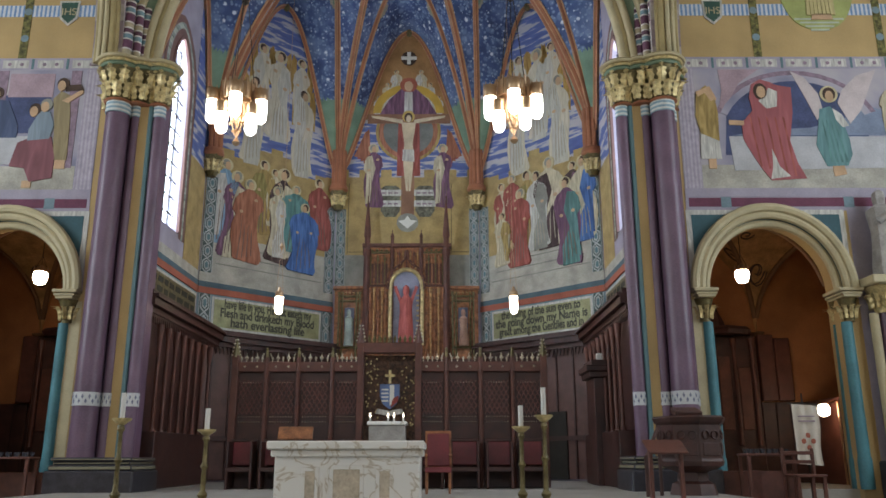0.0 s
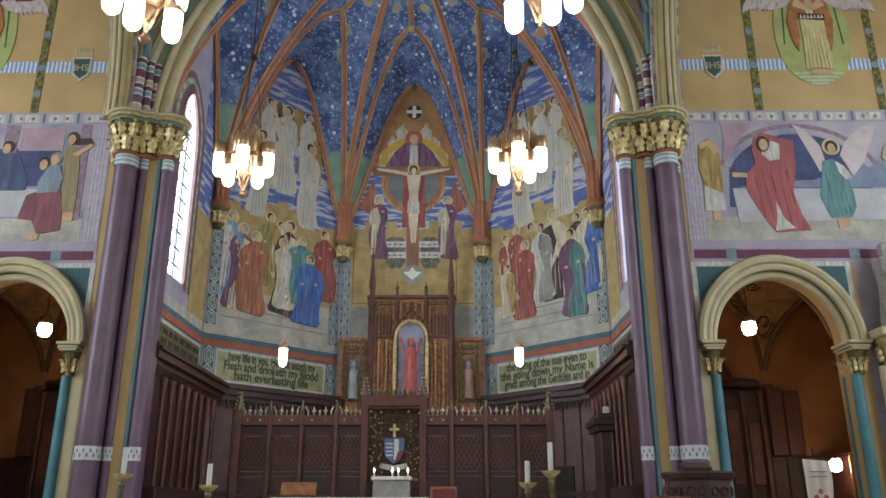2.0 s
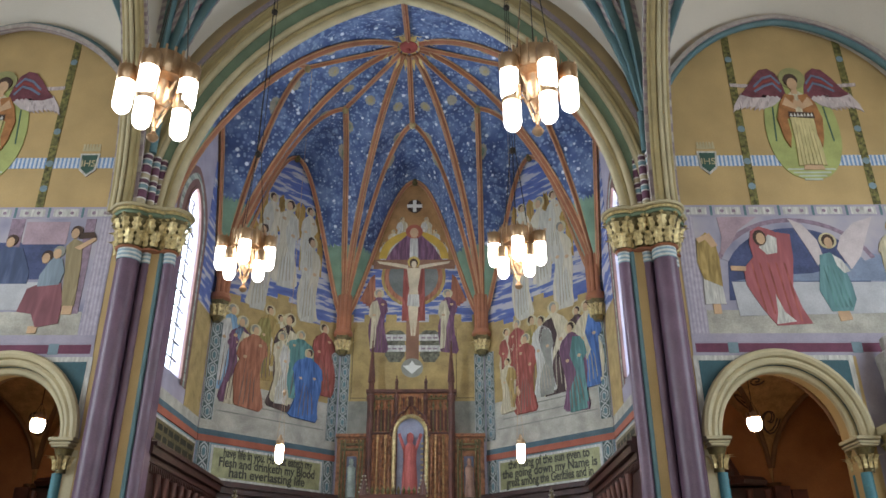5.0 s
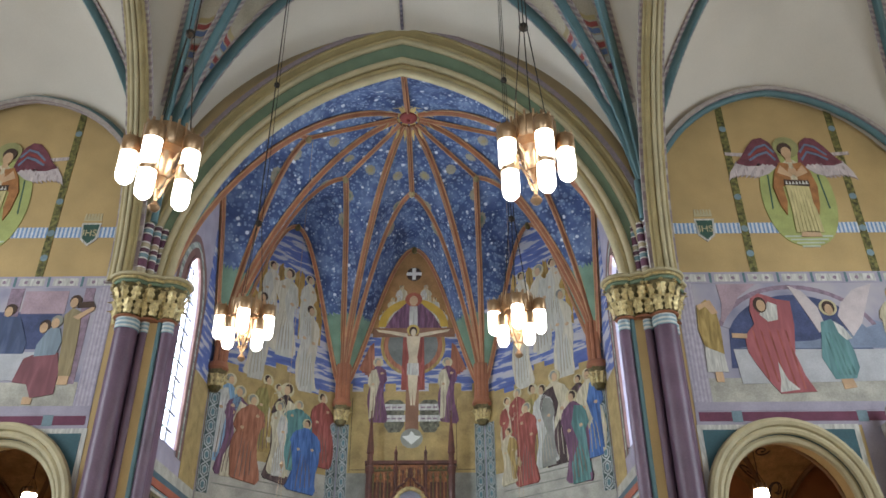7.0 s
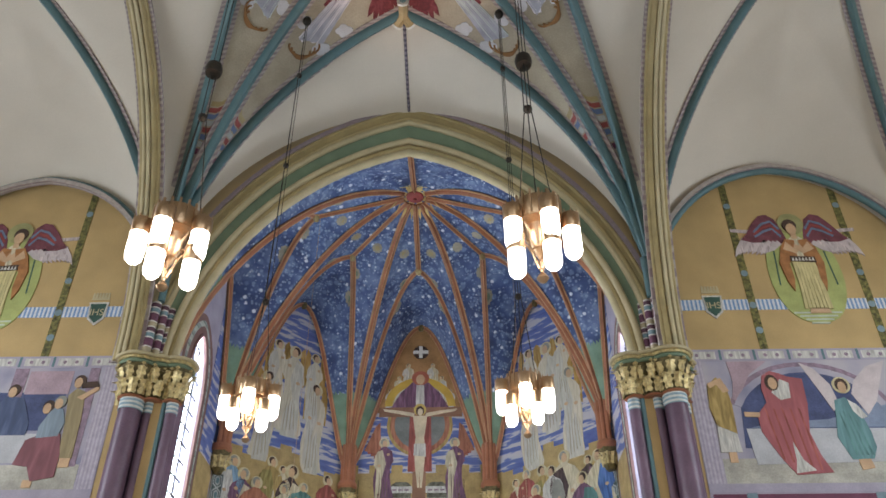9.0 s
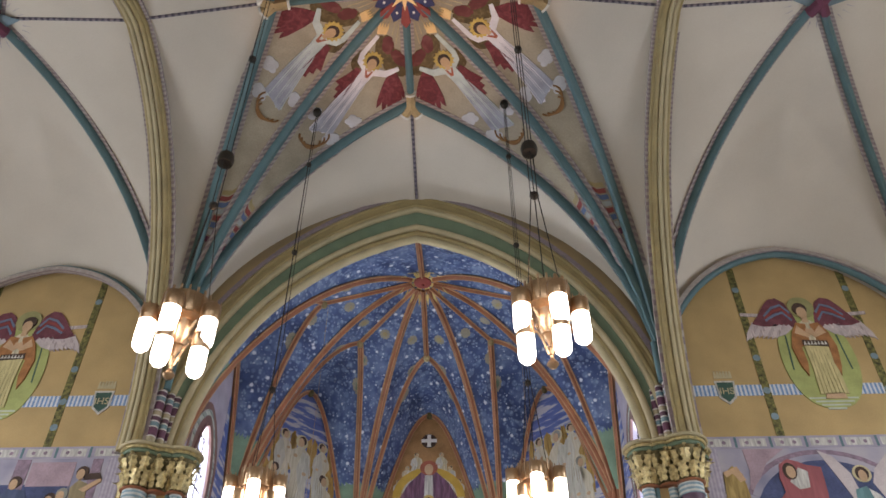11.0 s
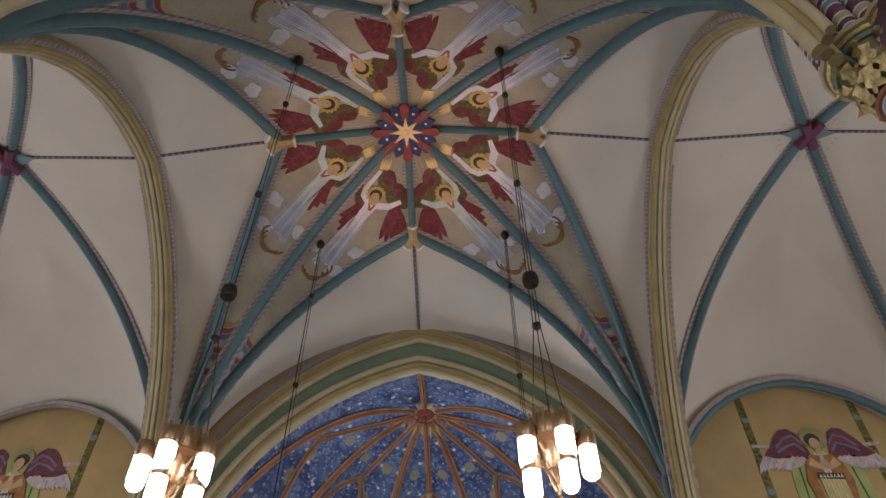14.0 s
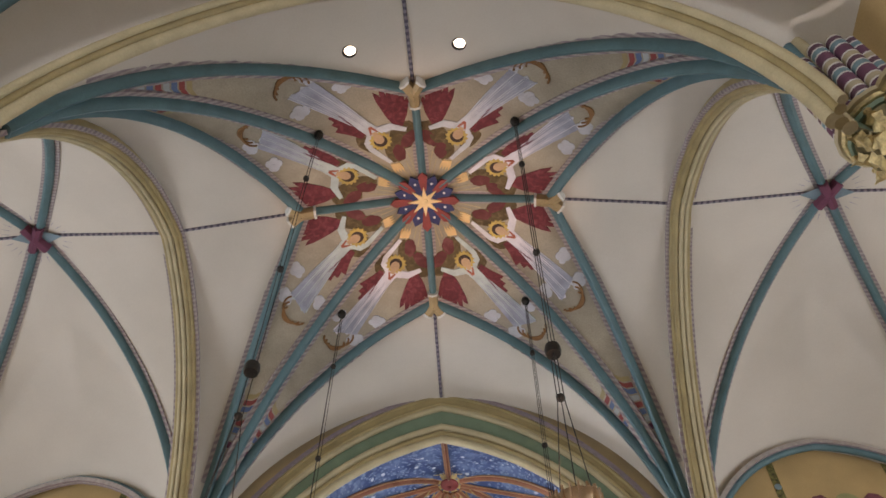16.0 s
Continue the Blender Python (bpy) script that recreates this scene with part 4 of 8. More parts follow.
for k, folk, tall_sign, nm in ((-45, LEFT, 1, "robed figures under tall white shapes"), (45, RIGHT, 1, "robed figures under pale tall shapes")):
    pl = choir_place(k)
    t = thing("wall_mural", "faded choir mural of " + nm, "mural")
    flat(t, pl, "painted_sky", gable(-AW + 0.03, AW - 0.03, 11.2, pl), SKYP, 0.004, "deep blue sky with white cloud streaks")
    flat(t, pl, "painted_steps", rect(-AW + 0.03, AW - 0.03, 7.3, 8.6), STEPS, 0.004, "pale painted stone steps")
    for j in range(3):
        flat(t, pl, "painted_step_edge", rect(-2.1 + 0.25 * j, 2.1 - 0.2 * j, 7.62 + 0.32 * j, 7.66 + 0.32 * j), GREYST, 0.006)
    wallo = [(-AW + 0.03, 8.6), (AW - 0.03, 8.6)]
    edge = []
    for j in range(11):
        u0 = AW - 0.03 - j * (2 * AW - 0.06) / 11
        z = 11.4 + (0.2 if j % 2 else 0) + 0.5 * (abs(u0 - 0.3) < 0.7) + (0.25 if j in (0, 10) else 0)
        edge += [(u0, z), (u0 - (2 * AW - 0.06) / 11, z)]
    flat(t, pl, "painted_castle", wallo + edge, CASTLE, 0.006, "ochre battlemented wall")
    for n_t, (u, a, b) in enumerate(TALL):
        uu = u if k == -45 else -u * 0.9 + 0.2
        figure(t, pl, uu, a, b, IVORYROBE, 0.85, 0, PALESKIRT, True, 0.006, "painted_pale_shape", None)
        for s in (-1, 1):
            flat(t, pl, "painted_gold_bar", [(uu + s * 0.22, b - 1.3), (uu + s * 0.5, b - 1.5), (uu + s * 0.52, b - 0.5), (uu + s * 0.4, b + 0.1), (uu + s * 0.24, b - 0.1)][::s], GOLDWING, 0.008)
    for n, (u, a, b, m, w, mantle) in enumerate(folk):
        figure(t, pl, u, a, b, m, w, 0.05 * math.sin(n * 2.1), mantle, True, 0.012 + 0.005 * n)
    for s in (-1, 1):
        key_border(t, pl, s * 2.4, 0.2, 7.3, 10.5, 0.03)

# east mural: a gold gable over a tall brown cross
pl = choir_place(0)
t = thing("wall_mural", "gilded gable mural with a tall brown cross and pale shapes", "mural")
flat(t, pl, "painted_sky", gable(-AW + 0.03, AW - 0.03, 11.2, pl), SKYP, 0.004, "blue sky with pale streaks")
flat(t, pl, "painted_gable", gable(-1.75, 1.75, 14.2, pl), mat("golden_brown_paint", (0.34, 0.18, 0.07), 0.8, var=0.2), 0.008, "golden brown gable ground")
wallo = [(-AW + 0.03, 8.75), (AW - 0.03, 8.75)]
for j in range(13):
    u0 = AW - 0.03 - j * (2 * AW - 0.06) / 13
    z = 11.75 + (0.3 if j % 2 == 0 else 0)
    wallo += [(u0, z), (u0 - (2 * AW - 0.06) / 13, z)]
flat(t, pl, "painted_wall", wallo, CASTLE, 0.012, "ochre battlemented wall with darker joints")
flat(t, pl, "painted_masonry", rect(-AW + 0.03, AW - 0.03, 7.3, 8.75), GREYST, 0.012, "grey painted stone blocks")
for u in (-1.9, 1.9):
    for w, z0, z1 in ((0.02, 8.8, 11.5),):
        flat(t, pl, "painted_joint", rect(u - 0.3, u - 0.27, z0, z1), GILTD, 0.015)
        flat(t, pl, "painted_joint", rect(u - 0.3, u + 0.35, z0 + 0.05, z0 + 0.08), GILTD, 0.015)
arc = [(1.35 * math.cos(a), 14.35 + 1.2 * math.sin(a)) for a in [math.pi * j / 16 for j in range(17)]]
flat(t, pl, "painted_rainbow", arc + [(x * 0.78, 14.35 + (z - 14.35) * 0.74) for x, z in arc[::-1]], mat("bright_gold_paint", (0.52, 0.33, 0.05), 0.6, var=0.15), 0.028, "gold arc")
flat(t, pl, "painted_ring", oval(0, 13.6, 1.24, 1.24, 28), GOLDROBE, 0.01)
flat(t, pl, "painted_disc", oval(0, 13.6, 1.12, 1.12, 28), RUSTROBE, 0.012, "rust red disc behind the cross")
flat(t, pl, "painted_disc", oval(0, 13.6, 0.95, 0.95, 28), mat("slate_green_paint", (0.16, 0.17, 0.16), 0.8, var=0.2), 0.016)
flat(t, pl, "painted_mantle", [(-1.15, 14.2), (-0.75, 14.9), (-0.3, 15.35), (0.3, 15.35), (0.75, 14.9), (1.15, 14.2)], PLUMROBE, 0.03, "plum mantle under the gold arc")
flat(t, pl, "painted_cloak", [(-0.42, 11.8), (0.46, 11.8), (0.42, 13.9), (0.3, 14.05), (-0.3, 14.05), (-0.38, 13.9)], REDROBE, 0.032, "red cloak behind the shaft")
CROSSP = mat("warm_brown_cross_paint", (0.24, 0.12, 0.07), 0.7, var=0.2)
flat(t, pl, "painted_cross", rect(-0.24, 0.24, 9.8, 14.1), CROSSP, 0.026, "broad brown upright")
flat(t, pl, "painted_cross", rect(-1.55, 1.6, 13.92, 14.3), CROSSP, 0.034, "broad brown crossbeam")
IV = mat("ivory_paint", (0.58, 0.49, 0.34), 0.8, var=0.15, scale=3)
for nm, o, dd, m in (("painted_leg", [(-0.06, 11.2), (0.0, 11.2), (0.02, 12.0), (0.02, 12.75), (-0.2, 12.75), (-0.16, 12.0)], 0.038, IV), ("painted_leg", [(0.03, 11.2), (0.1, 11.2), (0.18, 12.0), (0.22, 12.75), (0.0, 12.75)], 0.0385, IV), ("painted_torso", [(-0.19, 12.6), (0.21, 12.6), (0.17, 13.1), (0.24, 13.6), (0.28, 13.95), (-0.26, 13.95), (-0.22, 13.6), (-0.15, 13.1)], 0.0395, IV), ("painted_cloth", [(-0.22, 12.4), (0.24, 12.35), (0.22, 12.85), (-0.2, 12.85)], 0.041, WHITEROBE), ("painted_beard", [(-0.17, 14.32), (0.17, 14.32), (0.15, 15.2), (0.0, 15.3), (-0.15, 15.2)], 0.036, WHITEROBE)):
    flat(t, pl, nm, o, m, dd)
for s in (-1, 1):
    flat(t, pl, "painted_limb", [(s * u, v) for u, v in ((0.2, 13.9), (0.75, 14.02), (1.35, 14.14), (1.42, 14.24), (0.75, 14.16), (0.22, 14.06))][::s], IV, 0.04)
flat(t, pl, "painted_halo", oval(0, 15.52, 0.34, 0.3, 18), ORANGE, 0.038)
flat(t, pl, "painted_oval", oval(0, 15.46, 0.17, 0.22), SKIN, 0.04)
flat(t, pl, "painted_halo", oval(0, 14.2, 0.24, 0.24, 16), HALO, 0.042)
flat(t, pl, "painted_hair", oval(0, 14.15, 0.16, 0.2), HAIR, 0.044)
flat(t, pl, "painted_oval", oval(0.01, 14.1, 0.1, 0.15), IV, 0.046)
for s in (-1, 1):
    for k in range(5):
        q = 0.25 * k
        flat(t, pl, "painted_feather", [(s * u, v) for u, v in ((1.4, 12.4), (1.55 + 0.12 * k, 12.2 + 0.1 * k), (1.72 - 0.02 * k, 12.75 + 0.2 * k), (1.6 - 0.03 * k, 12.9 + 0.2 * k), (1.42, 12.7))][::s], REDROBE if k % 2 else RUSTROBE, 0.014 + 0.0008 * k, "red wing feather")
    figure(t, pl, s * 1.3, 10.55, 13.05, PLUMROBE, 0.85, 0, None, True, 0.02, "painted_robe")
    for j in range(3):
        figure(t, pl, s * (0.48 + 0.34 * j), 14.95 - 0.42 * j, 16.15 - 0.55 * j, CREAMROBE, 1.15, 0, WHITEROBE, True, 0.006 - 0.001 * j)
    c0 = s * 0.64
    flat(t, pl, "painted_tablet", [(c0 - 0.36, 10.45), (c0 - 0.2, 10.2), (c0 + 0.2, 10.2), (c0 + 0.36, 10.45), (c0 + 0.36, 11.3), (c0 + 0.2, 11.42), (c0 - 0.2, 11.42), (c0 - 0.36, 11.3)], GREYDK, 0.0165, "dark grey foliate tablet")
    for z in (10.6, 11.02):
        flat(t, pl, "painted_scroll", rect(c0 - 0.4, c0 + 0.4, z, z + 0.24), WHITEROBE, 0.019)
        for j in range(3):
            flat(t, pl, "lettering_bar", rect(c0 - 0.32 + 0.22 * j, c0 - 0.16 + 0.22 * j, z + 0.08, z + 0.14), LILACD, 0.0215)
    key_border(t, pl, s * 2.44, 0.17, 7.3, 10.5, 0.03)
flat(t, pl, "painted_roundel", oval(0, 9.98, 0.4, 0.36, 20), GREYST, 0.03)
flat(t, pl, "painted_dove", [(-0.34, 10.05), (-0.12, 9.85), (0, 9.75), (0.12, 9.85), (0.34, 10.05), (0.12, 10.08), (0, 10.25), (-0.12, 10.08)], WHITEP, 0.035, "white spread-winged bird emblem")
flat(t, pl, "painted_roundel", oval(0, 16.65, 0.3, 0.3, 16), HAIR, 0.03)
for a in (0, 90):
    flat(t, pl, "painted_emblem", rect(-0.07, 0.07, 16.4, 16.92) if a else rect(-0.3, 0.3, 16.59, 16.73), WHITEP, 0.036 + a * 1e-5)

# bands, inscriptions and cornice round the choir
for i, k in enumerate((-90, -45, 0, 45, 90)):
    if k == 0:
        continue
    pl = choir_place(k)
    t = thing("trim_choir_band", "painted bands of orange red and blue grey above a gilded inscription", "trim", "choir bands", "structure")
    lo, hi = (-3.3, AW - 0.03) if k == -90 else ((-AW + 0.03, 3.3) if k == 90 else (-AW + 0.03, AW - 0.03))
    flat(t, pl, "orange_band", rect(lo, hi, 6.62, 6.82), ORANGE, 0.05)
    flat(t, pl, "blue_band", rect(lo, hi, 6.82, 7.0), BLUEDK, 0.03)
    flat(t, pl, "pale_band", rect(lo, hi, 7.0, 7.3), STEPS, 0.02)
    flat(t, pl, "ground", rect(lo, hi, 5.45, 6.62), BLUEGREY, 0.012)
    for s in (-1, 1):
        if abs(k) == 45:
            key_border(t, pl, s * 2.36, 0.2, 5.45, 6.6, 0.03)
    a, b = (lo + 0.1, hi - 0.1) if abs(k) == 90 else (-2.02, 2.05)
    flat(t, pl, "frame", rect(a - 0.08, b + 0.08, 5.52, 6.56), WHITEROBE, 0.02)
    flat(t, pl, "text_panel", rect(a, b, 5.6, 6.48), TEXTG if abs(k) == 45 else GILTD, 0.03)
    if abs(k) == 90:
        for r in range(3):
            u = a + 0.15
            while u < b - 0.3:
                w = 0.25 + 0.3 * random.random()
                flat(t, pl, "lettering_bar", rect(u, min(b - 0.1, u + w), 5.68 + 0.27 * r, 5.84 + 0.27 * r), INK, 0.034)
                u += w + 0.12
    else:
        lines = ("have life in you. He that eateth my", "Flesh and drinketh my Blood", "hath everlasting life") if k == -45 else ("the rising of the sun even to", "the going down my Name is", "great among the Gentiles and in")
        d = Vector((math.sin(radians(k)), math.cos(radians(k)), 0))
        s = Vector((d.y, -d.x, 0))
        for r, line in enumerate(lines):
            cu = bpy.data.curves.new("inscription", "FONT")
            cu.body, cu.size, cu.extrude, cu.align_x, cu.fill_mode = line, 0.4, 0.004, "CENTER", "BOTH"
            cu.materials.append(INK)
            cu.offset = 0.009
            ob = new("inscription", cu)
            ob.parent = t
            p = Vector(pl((a + b) / 2, 6.24 - 0.29 * r, 0.034))
            m = Matrix((s, Vector((0, 0, 1)), -d)).transposed().to_4x4()
            ob.matrix_basis = Matrix.Translation(p) @ m @ Matrix.Diagonal((min(1.0, 23.0 / len(line)) * 0.92, 1, 1, 1))
for c in CORN[1:5]:
    t = thing("wall_shaft", "gilded leaf corbel capital where rust ribs gather", "capital", "choir capitals", "structure")
    q = AC.xy + (c - AC.xy) * 0.975
    bm = bmesh.new()
    lathe(bm, [(0.12, 10.4), (0.2, 10.55), (0.18, 10.7), (0.3, 11.1)], 14, (q.x, q.y, 0), 6, 0.1)
    part("bell", bm, GILTD, t, smooth=True)
    bm = bmesh.new()
    for n in range(10):
        a = 2 * math.pi * n / 10
        o = Vector((math.cos(a), math.sin(a), 0))
        leaf(bm, Vector((q.x, q.y, 10.55)) + o * 0.2, o, 0.5, 0.18)
    part("leaves", bm, GILT, t)
    bm = bmesh.new()
    lathe(bm, [(0.3, 11.08), (0.36, 11.16), (0.34, 11.28), (0.3, 11.34)], 14, (q.x, q.y, 0))
    part("abacus", bm, RUST, t, smooth=True)
    bm = bmesh.new()
    for j in range(5):
        a = math.atan2(AC.y - q.y, AC.x - q.x) + (j - 2) * 0.7
        lathe(bm, [(0.085, 11.3), (0.085, 12.7)], 8, (q.x + 0.2 * math.cos(a), q.y + 0.2 * math.sin(a), 0))
    part("rib_bundle", bm, RUST, t, smooth=True)

# choir windows
MAUVEB = mat("red_brown_surround_paint", (0.17, 0.085, 0.075), 0.7, var=0.2)
PATTERN = striped("green_white_strip_paint", "Z", 0.42, [(0.42, (0.36, 0.40, 0.34)), (0.08, (0.08, 0.12, 0.10)), (0.42, (0.25, 0.30, 0.27)), (0.08, (0.5, 0.5, 0.47))])
for k, s0 in ((-90, -1), (90, 1)):
    pl = choir_place(k)
    wc, wh = (-0.4 if k == -90 else 0.4), 0.85
    t = thing("window_choir", "tall leaded lancet window of pale blue-white glass", "window", "choir windows", "structure")

    def wtop(u):
        return 11.9 + 1.8 * math.sqrt(max(0, 1 - (abs(u - wc) / wh) ** 1.5))
    bm = bmesh.new()
    pts = [pl(wc - wh, 7.9, 0.02)] + [pl(u, wtop(u), 0.02) for u in [wc - wh * math.cos(math.pi * j / 16) for j in range(17)]] + [pl(wc + wh, 7.9, 0.02)]
    sweep(bm, pts, [(-0.04, -0.05), (0.04, -0.05), (0.04, 0.05), (-0.04, 0.05)], (1, 0, 0))
    part("window_frame", bm, MAUVEB, t, "dark red-brown window frame")
    bm = bmesh.new()
    bm.free()
    for nm, q0, q1, m, lab, dd in (("surround", 0.02, 0.24, MAUVEB, "red-brown painted surround", 0.03), ("patterned_strip", 0.24, 0.4, PATTERN, "pale green and white patterned strip", 0.024), ("outer_surround", 0.4, 0.6, MAUVEB, "red-brown painted outer surround", 0.018)):
        rows = []
        for q in (q0, q1):
            us = [wc - (wh + q) * math.cos(math.pi * j / 20) for j in range(21)]
            rows.append([(wc - wh - q, 7.75)] + [(u, wtop(wc + (u - wc) * wh / (wh + q)) + q * 1.15) for u in us] + [(wc + wh + q, 7.75)])
        bm = bmesh.new()
        for (a0, a1), (b0, b1) in zip(zip(rows[0], rows[0][1:]), zip(rows[1], rows[1][1:])):
            quad(bm, pl(*a0, dd), pl(*a1, dd), pl(*b1, dd), pl(*b0, dd))
        part(nm, bm, m, t, lab)
    side = -1 if k == 90 else 1
    for nm, z0, z1, m, lab in (("painted_sky", 10.6, 15.6, SKYP, "blue painted sky with white streaks"), ("painted_masonry", 7.3, 10.6, CASTLE, "ochre and grey painted masonry")):
        flat(t, pl, nm, rect(*sorted((wc + side * 1.5, side * (AW - 0.03))), z0, z1), m, 0.01, lab)
    bm = bmesh.new()
    for j in range(12):
        z = 7.9 + 0.5 * j
        w = wh if z < 11.9 else wh * max(0, 1 - ((z - 11.9) / 1.8) ** 2) ** (1 / 1.5)
        if w > 0.05:
            rod(bm, pl(wc - w, z, -0.18), pl(wc + w, z, -0.18), 0.024, 6)
    for u in (wc - 0.42, wc, wc + 0.42):
        rod(bm, pl(u, 7.9, -0.18), pl(u, wtop(u), -0.18), 0.024, 6)
    part("lead_bars", bm, IRON, t)
    gm = MATS.get("leaded_glass")
    if not gm:
        gm, gn, gl, gb, gco = nodes_of("leaded_glass", 0.15)
        vor = gn.new("ShaderNodeTexVoronoi")
        vor.inputs["Scale"].default_value = 4
        gl.new(gco, vor.inputs["Vector"])
        gl.new(ramp_of(gn, gl, vor.outputs["Color"], [(0.2, (0.026, 0.036, 0.046)), (0.5, (0.05, 0.056, 0.06)), (0.75, (0.036, 0.044, 0.054)), (0.95, (0.05, 0.054, 0.055))]), gb.inputs["Base Color"])
        gb.inputs["Transmission Weight"].default_value, gb.inputs["IOR"].default_value = 1.0, 1.05
    for j in range(11):
        for c in range(4):
            u0, u1, z0 = wc - wh + 0.425 * c + 0.01, wc - wh + 0.425 * (c + 1) - 0.01, 7.9 + 0.5 * j + 0.01
            z1 = min(z0 + 0.48, wtop((u0 + u1) / 2))
            if z1 - z0 > 0.1:
                ob = flat(t, pl, "pane", rect(u0, u1, z0, z1), gm, 0.0)
                ob.location += Vector((s0 * 0.21, 0, 0))
                ob.visible_shadow = False


# ---- carved choir cornice, panelling and stalls ----
for i, k in enumerate((-90, -45, 45, 90)):
    pl = choir_place(k)
    lo, hi = (-3.3, AW + 0.1) if k == -90 else ((-AW - 0.1, 3.3) if k == 90 else (-AW, AW))
    t = thing("choir_panelling", "dark carved oak panelling under a projecting canopy cornice", "panelling", "choir panelling")
    bm = bmesh.new()
    d0 = 0.9 if abs(k) == 90 else 0.45
    for z0, z1, dd in ((4.95, 5.1, d0 - 0.12), (5.1, 5.28, d0), (5.28, 5.36, d0 + 0.08), (5.36, 5.46, d0 - 0.05)):
        slab(bm, rect(lo, hi, z0, z1), lambda u, v, q, dd=dd: pl(u, v, 0.02 + (dd if q else 0)), 1)
    part("cornice", bm, DARKW, t)
    n = int((hi - lo) / 0.14)
    for j in range(n):
        bm = bmesh.new()
        u = lo + (hi - lo) * (j + 0.5) / n
        slab(bm, [(u - 0.05, 4.95), (u, 4.72), (u + 0.05, 4.95)][::1], lambda a, b, q: pl(a, b, d0 - 0.16 + q), 0.03)
        part("pendant_point", bm, DARKW, t)
    n = max(4, int((hi - lo) / 0.62))
    for j in range(n):
        a, b = lo + (hi - lo) * j / n, lo + (hi - lo) * (j + 1) / n
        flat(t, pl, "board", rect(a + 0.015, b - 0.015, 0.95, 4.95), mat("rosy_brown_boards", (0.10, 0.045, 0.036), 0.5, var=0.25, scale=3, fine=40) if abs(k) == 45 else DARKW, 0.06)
        flat(t, pl, "batten", rect(a - 0.03, a + 0.03, 0.95, 4.95), DARKW, 0.1)
    flat(t, pl, "rail", rect(lo, hi, 2.1, 2.25), DARKW, 0.13)
    flat(t, pl, "door_panel", rect(0.2, 1.0, 0.95, 3.0), IRON, 0.11, "dark doorway") if k == 45 else None
for sx in (-1, 1):
    t = thing("choir_stall_screen", "tall dark oak screen with turned shafts and brass glints", "screen", "choir screens")
    bm = bmesh.new()
    box(bm, min(sx * 5.35, sx * 5.95), max(sx * 5.35, sx * 5.95), 18.9, 23.4, 0.9, 2.2, 0.02)
    part("base", bm, DARKW, t)
    bm = bmesh.new()
    box(bm, min(sx * 5.75, sx * 5.95), max(sx * 5.75, sx * 5.95), 18.9, 23.4, 2.2, 4.9)
    part("back", bm, DARKW, t)
    for j in range(8):
        bm = bmesh.new()
        lathe(bm, [(0.07, 2.2), (0.05, 2.4), (0.045, 4.2), (0.07, 4.4), (0.1, 4.7)], 10, (sx * 5.5, 19.1 + 0.6 * j, 0))
        part("shaft", bm, MIDW, t, smooth=True)
t = thing("organ_console_case", "dark oak case with a red glazed panel beneath a small canopy", "cabinet")
bm = bmesh.new()
box(bm, 5.2, 6.3, 20.9, 22.0, 0.9, 3.6, 0.02)
part("body", bm, DARKW, t)
bm = bmesh.new()
for z0, z1, q in ((3.6, 3.75, 0.12), (3.75, 3.9, 0.2), (3.9, 4.05, 0.06)):
    box(bm, 5.2 - q, 6.3 + q, 20.9 - q, 22.0, z0, z1, 0.02)
part("canopy", bm, DARKW, t)
bm = bmesh.new()
box(bm, 5.75, 5.98, 20.87, 20.91, 2.2, 3.4, 0.01)
part("glass_panel", bm, mat("red_glazed_panel", (0.30, 0.09, 0.06), 0.12, var=0.6, scale=7), t, "glossy red glazed panel")
bm = bmesh.new()
box(bm, 5.32, 5.48, 21.0, 21.1, 4.06, 4.24, 0.02)
part("camera_box", bm, WHITEP, t, "small white box")

# ---- gilded reredos ----
RY = 27.95
t = thing("reredos", "tall carved oak and gilt reredos with a central niche and pinnacles", "altarpiece")


def rbox(name, x0, x1, z0, z1, depth, m, label="", bevel=0.015):
    bm = bmesh.new()
    box(bm, x0, x1, RY - depth, RY + 0.2, z0, z1, bevel)
    return part(name, bm, m, t, label)


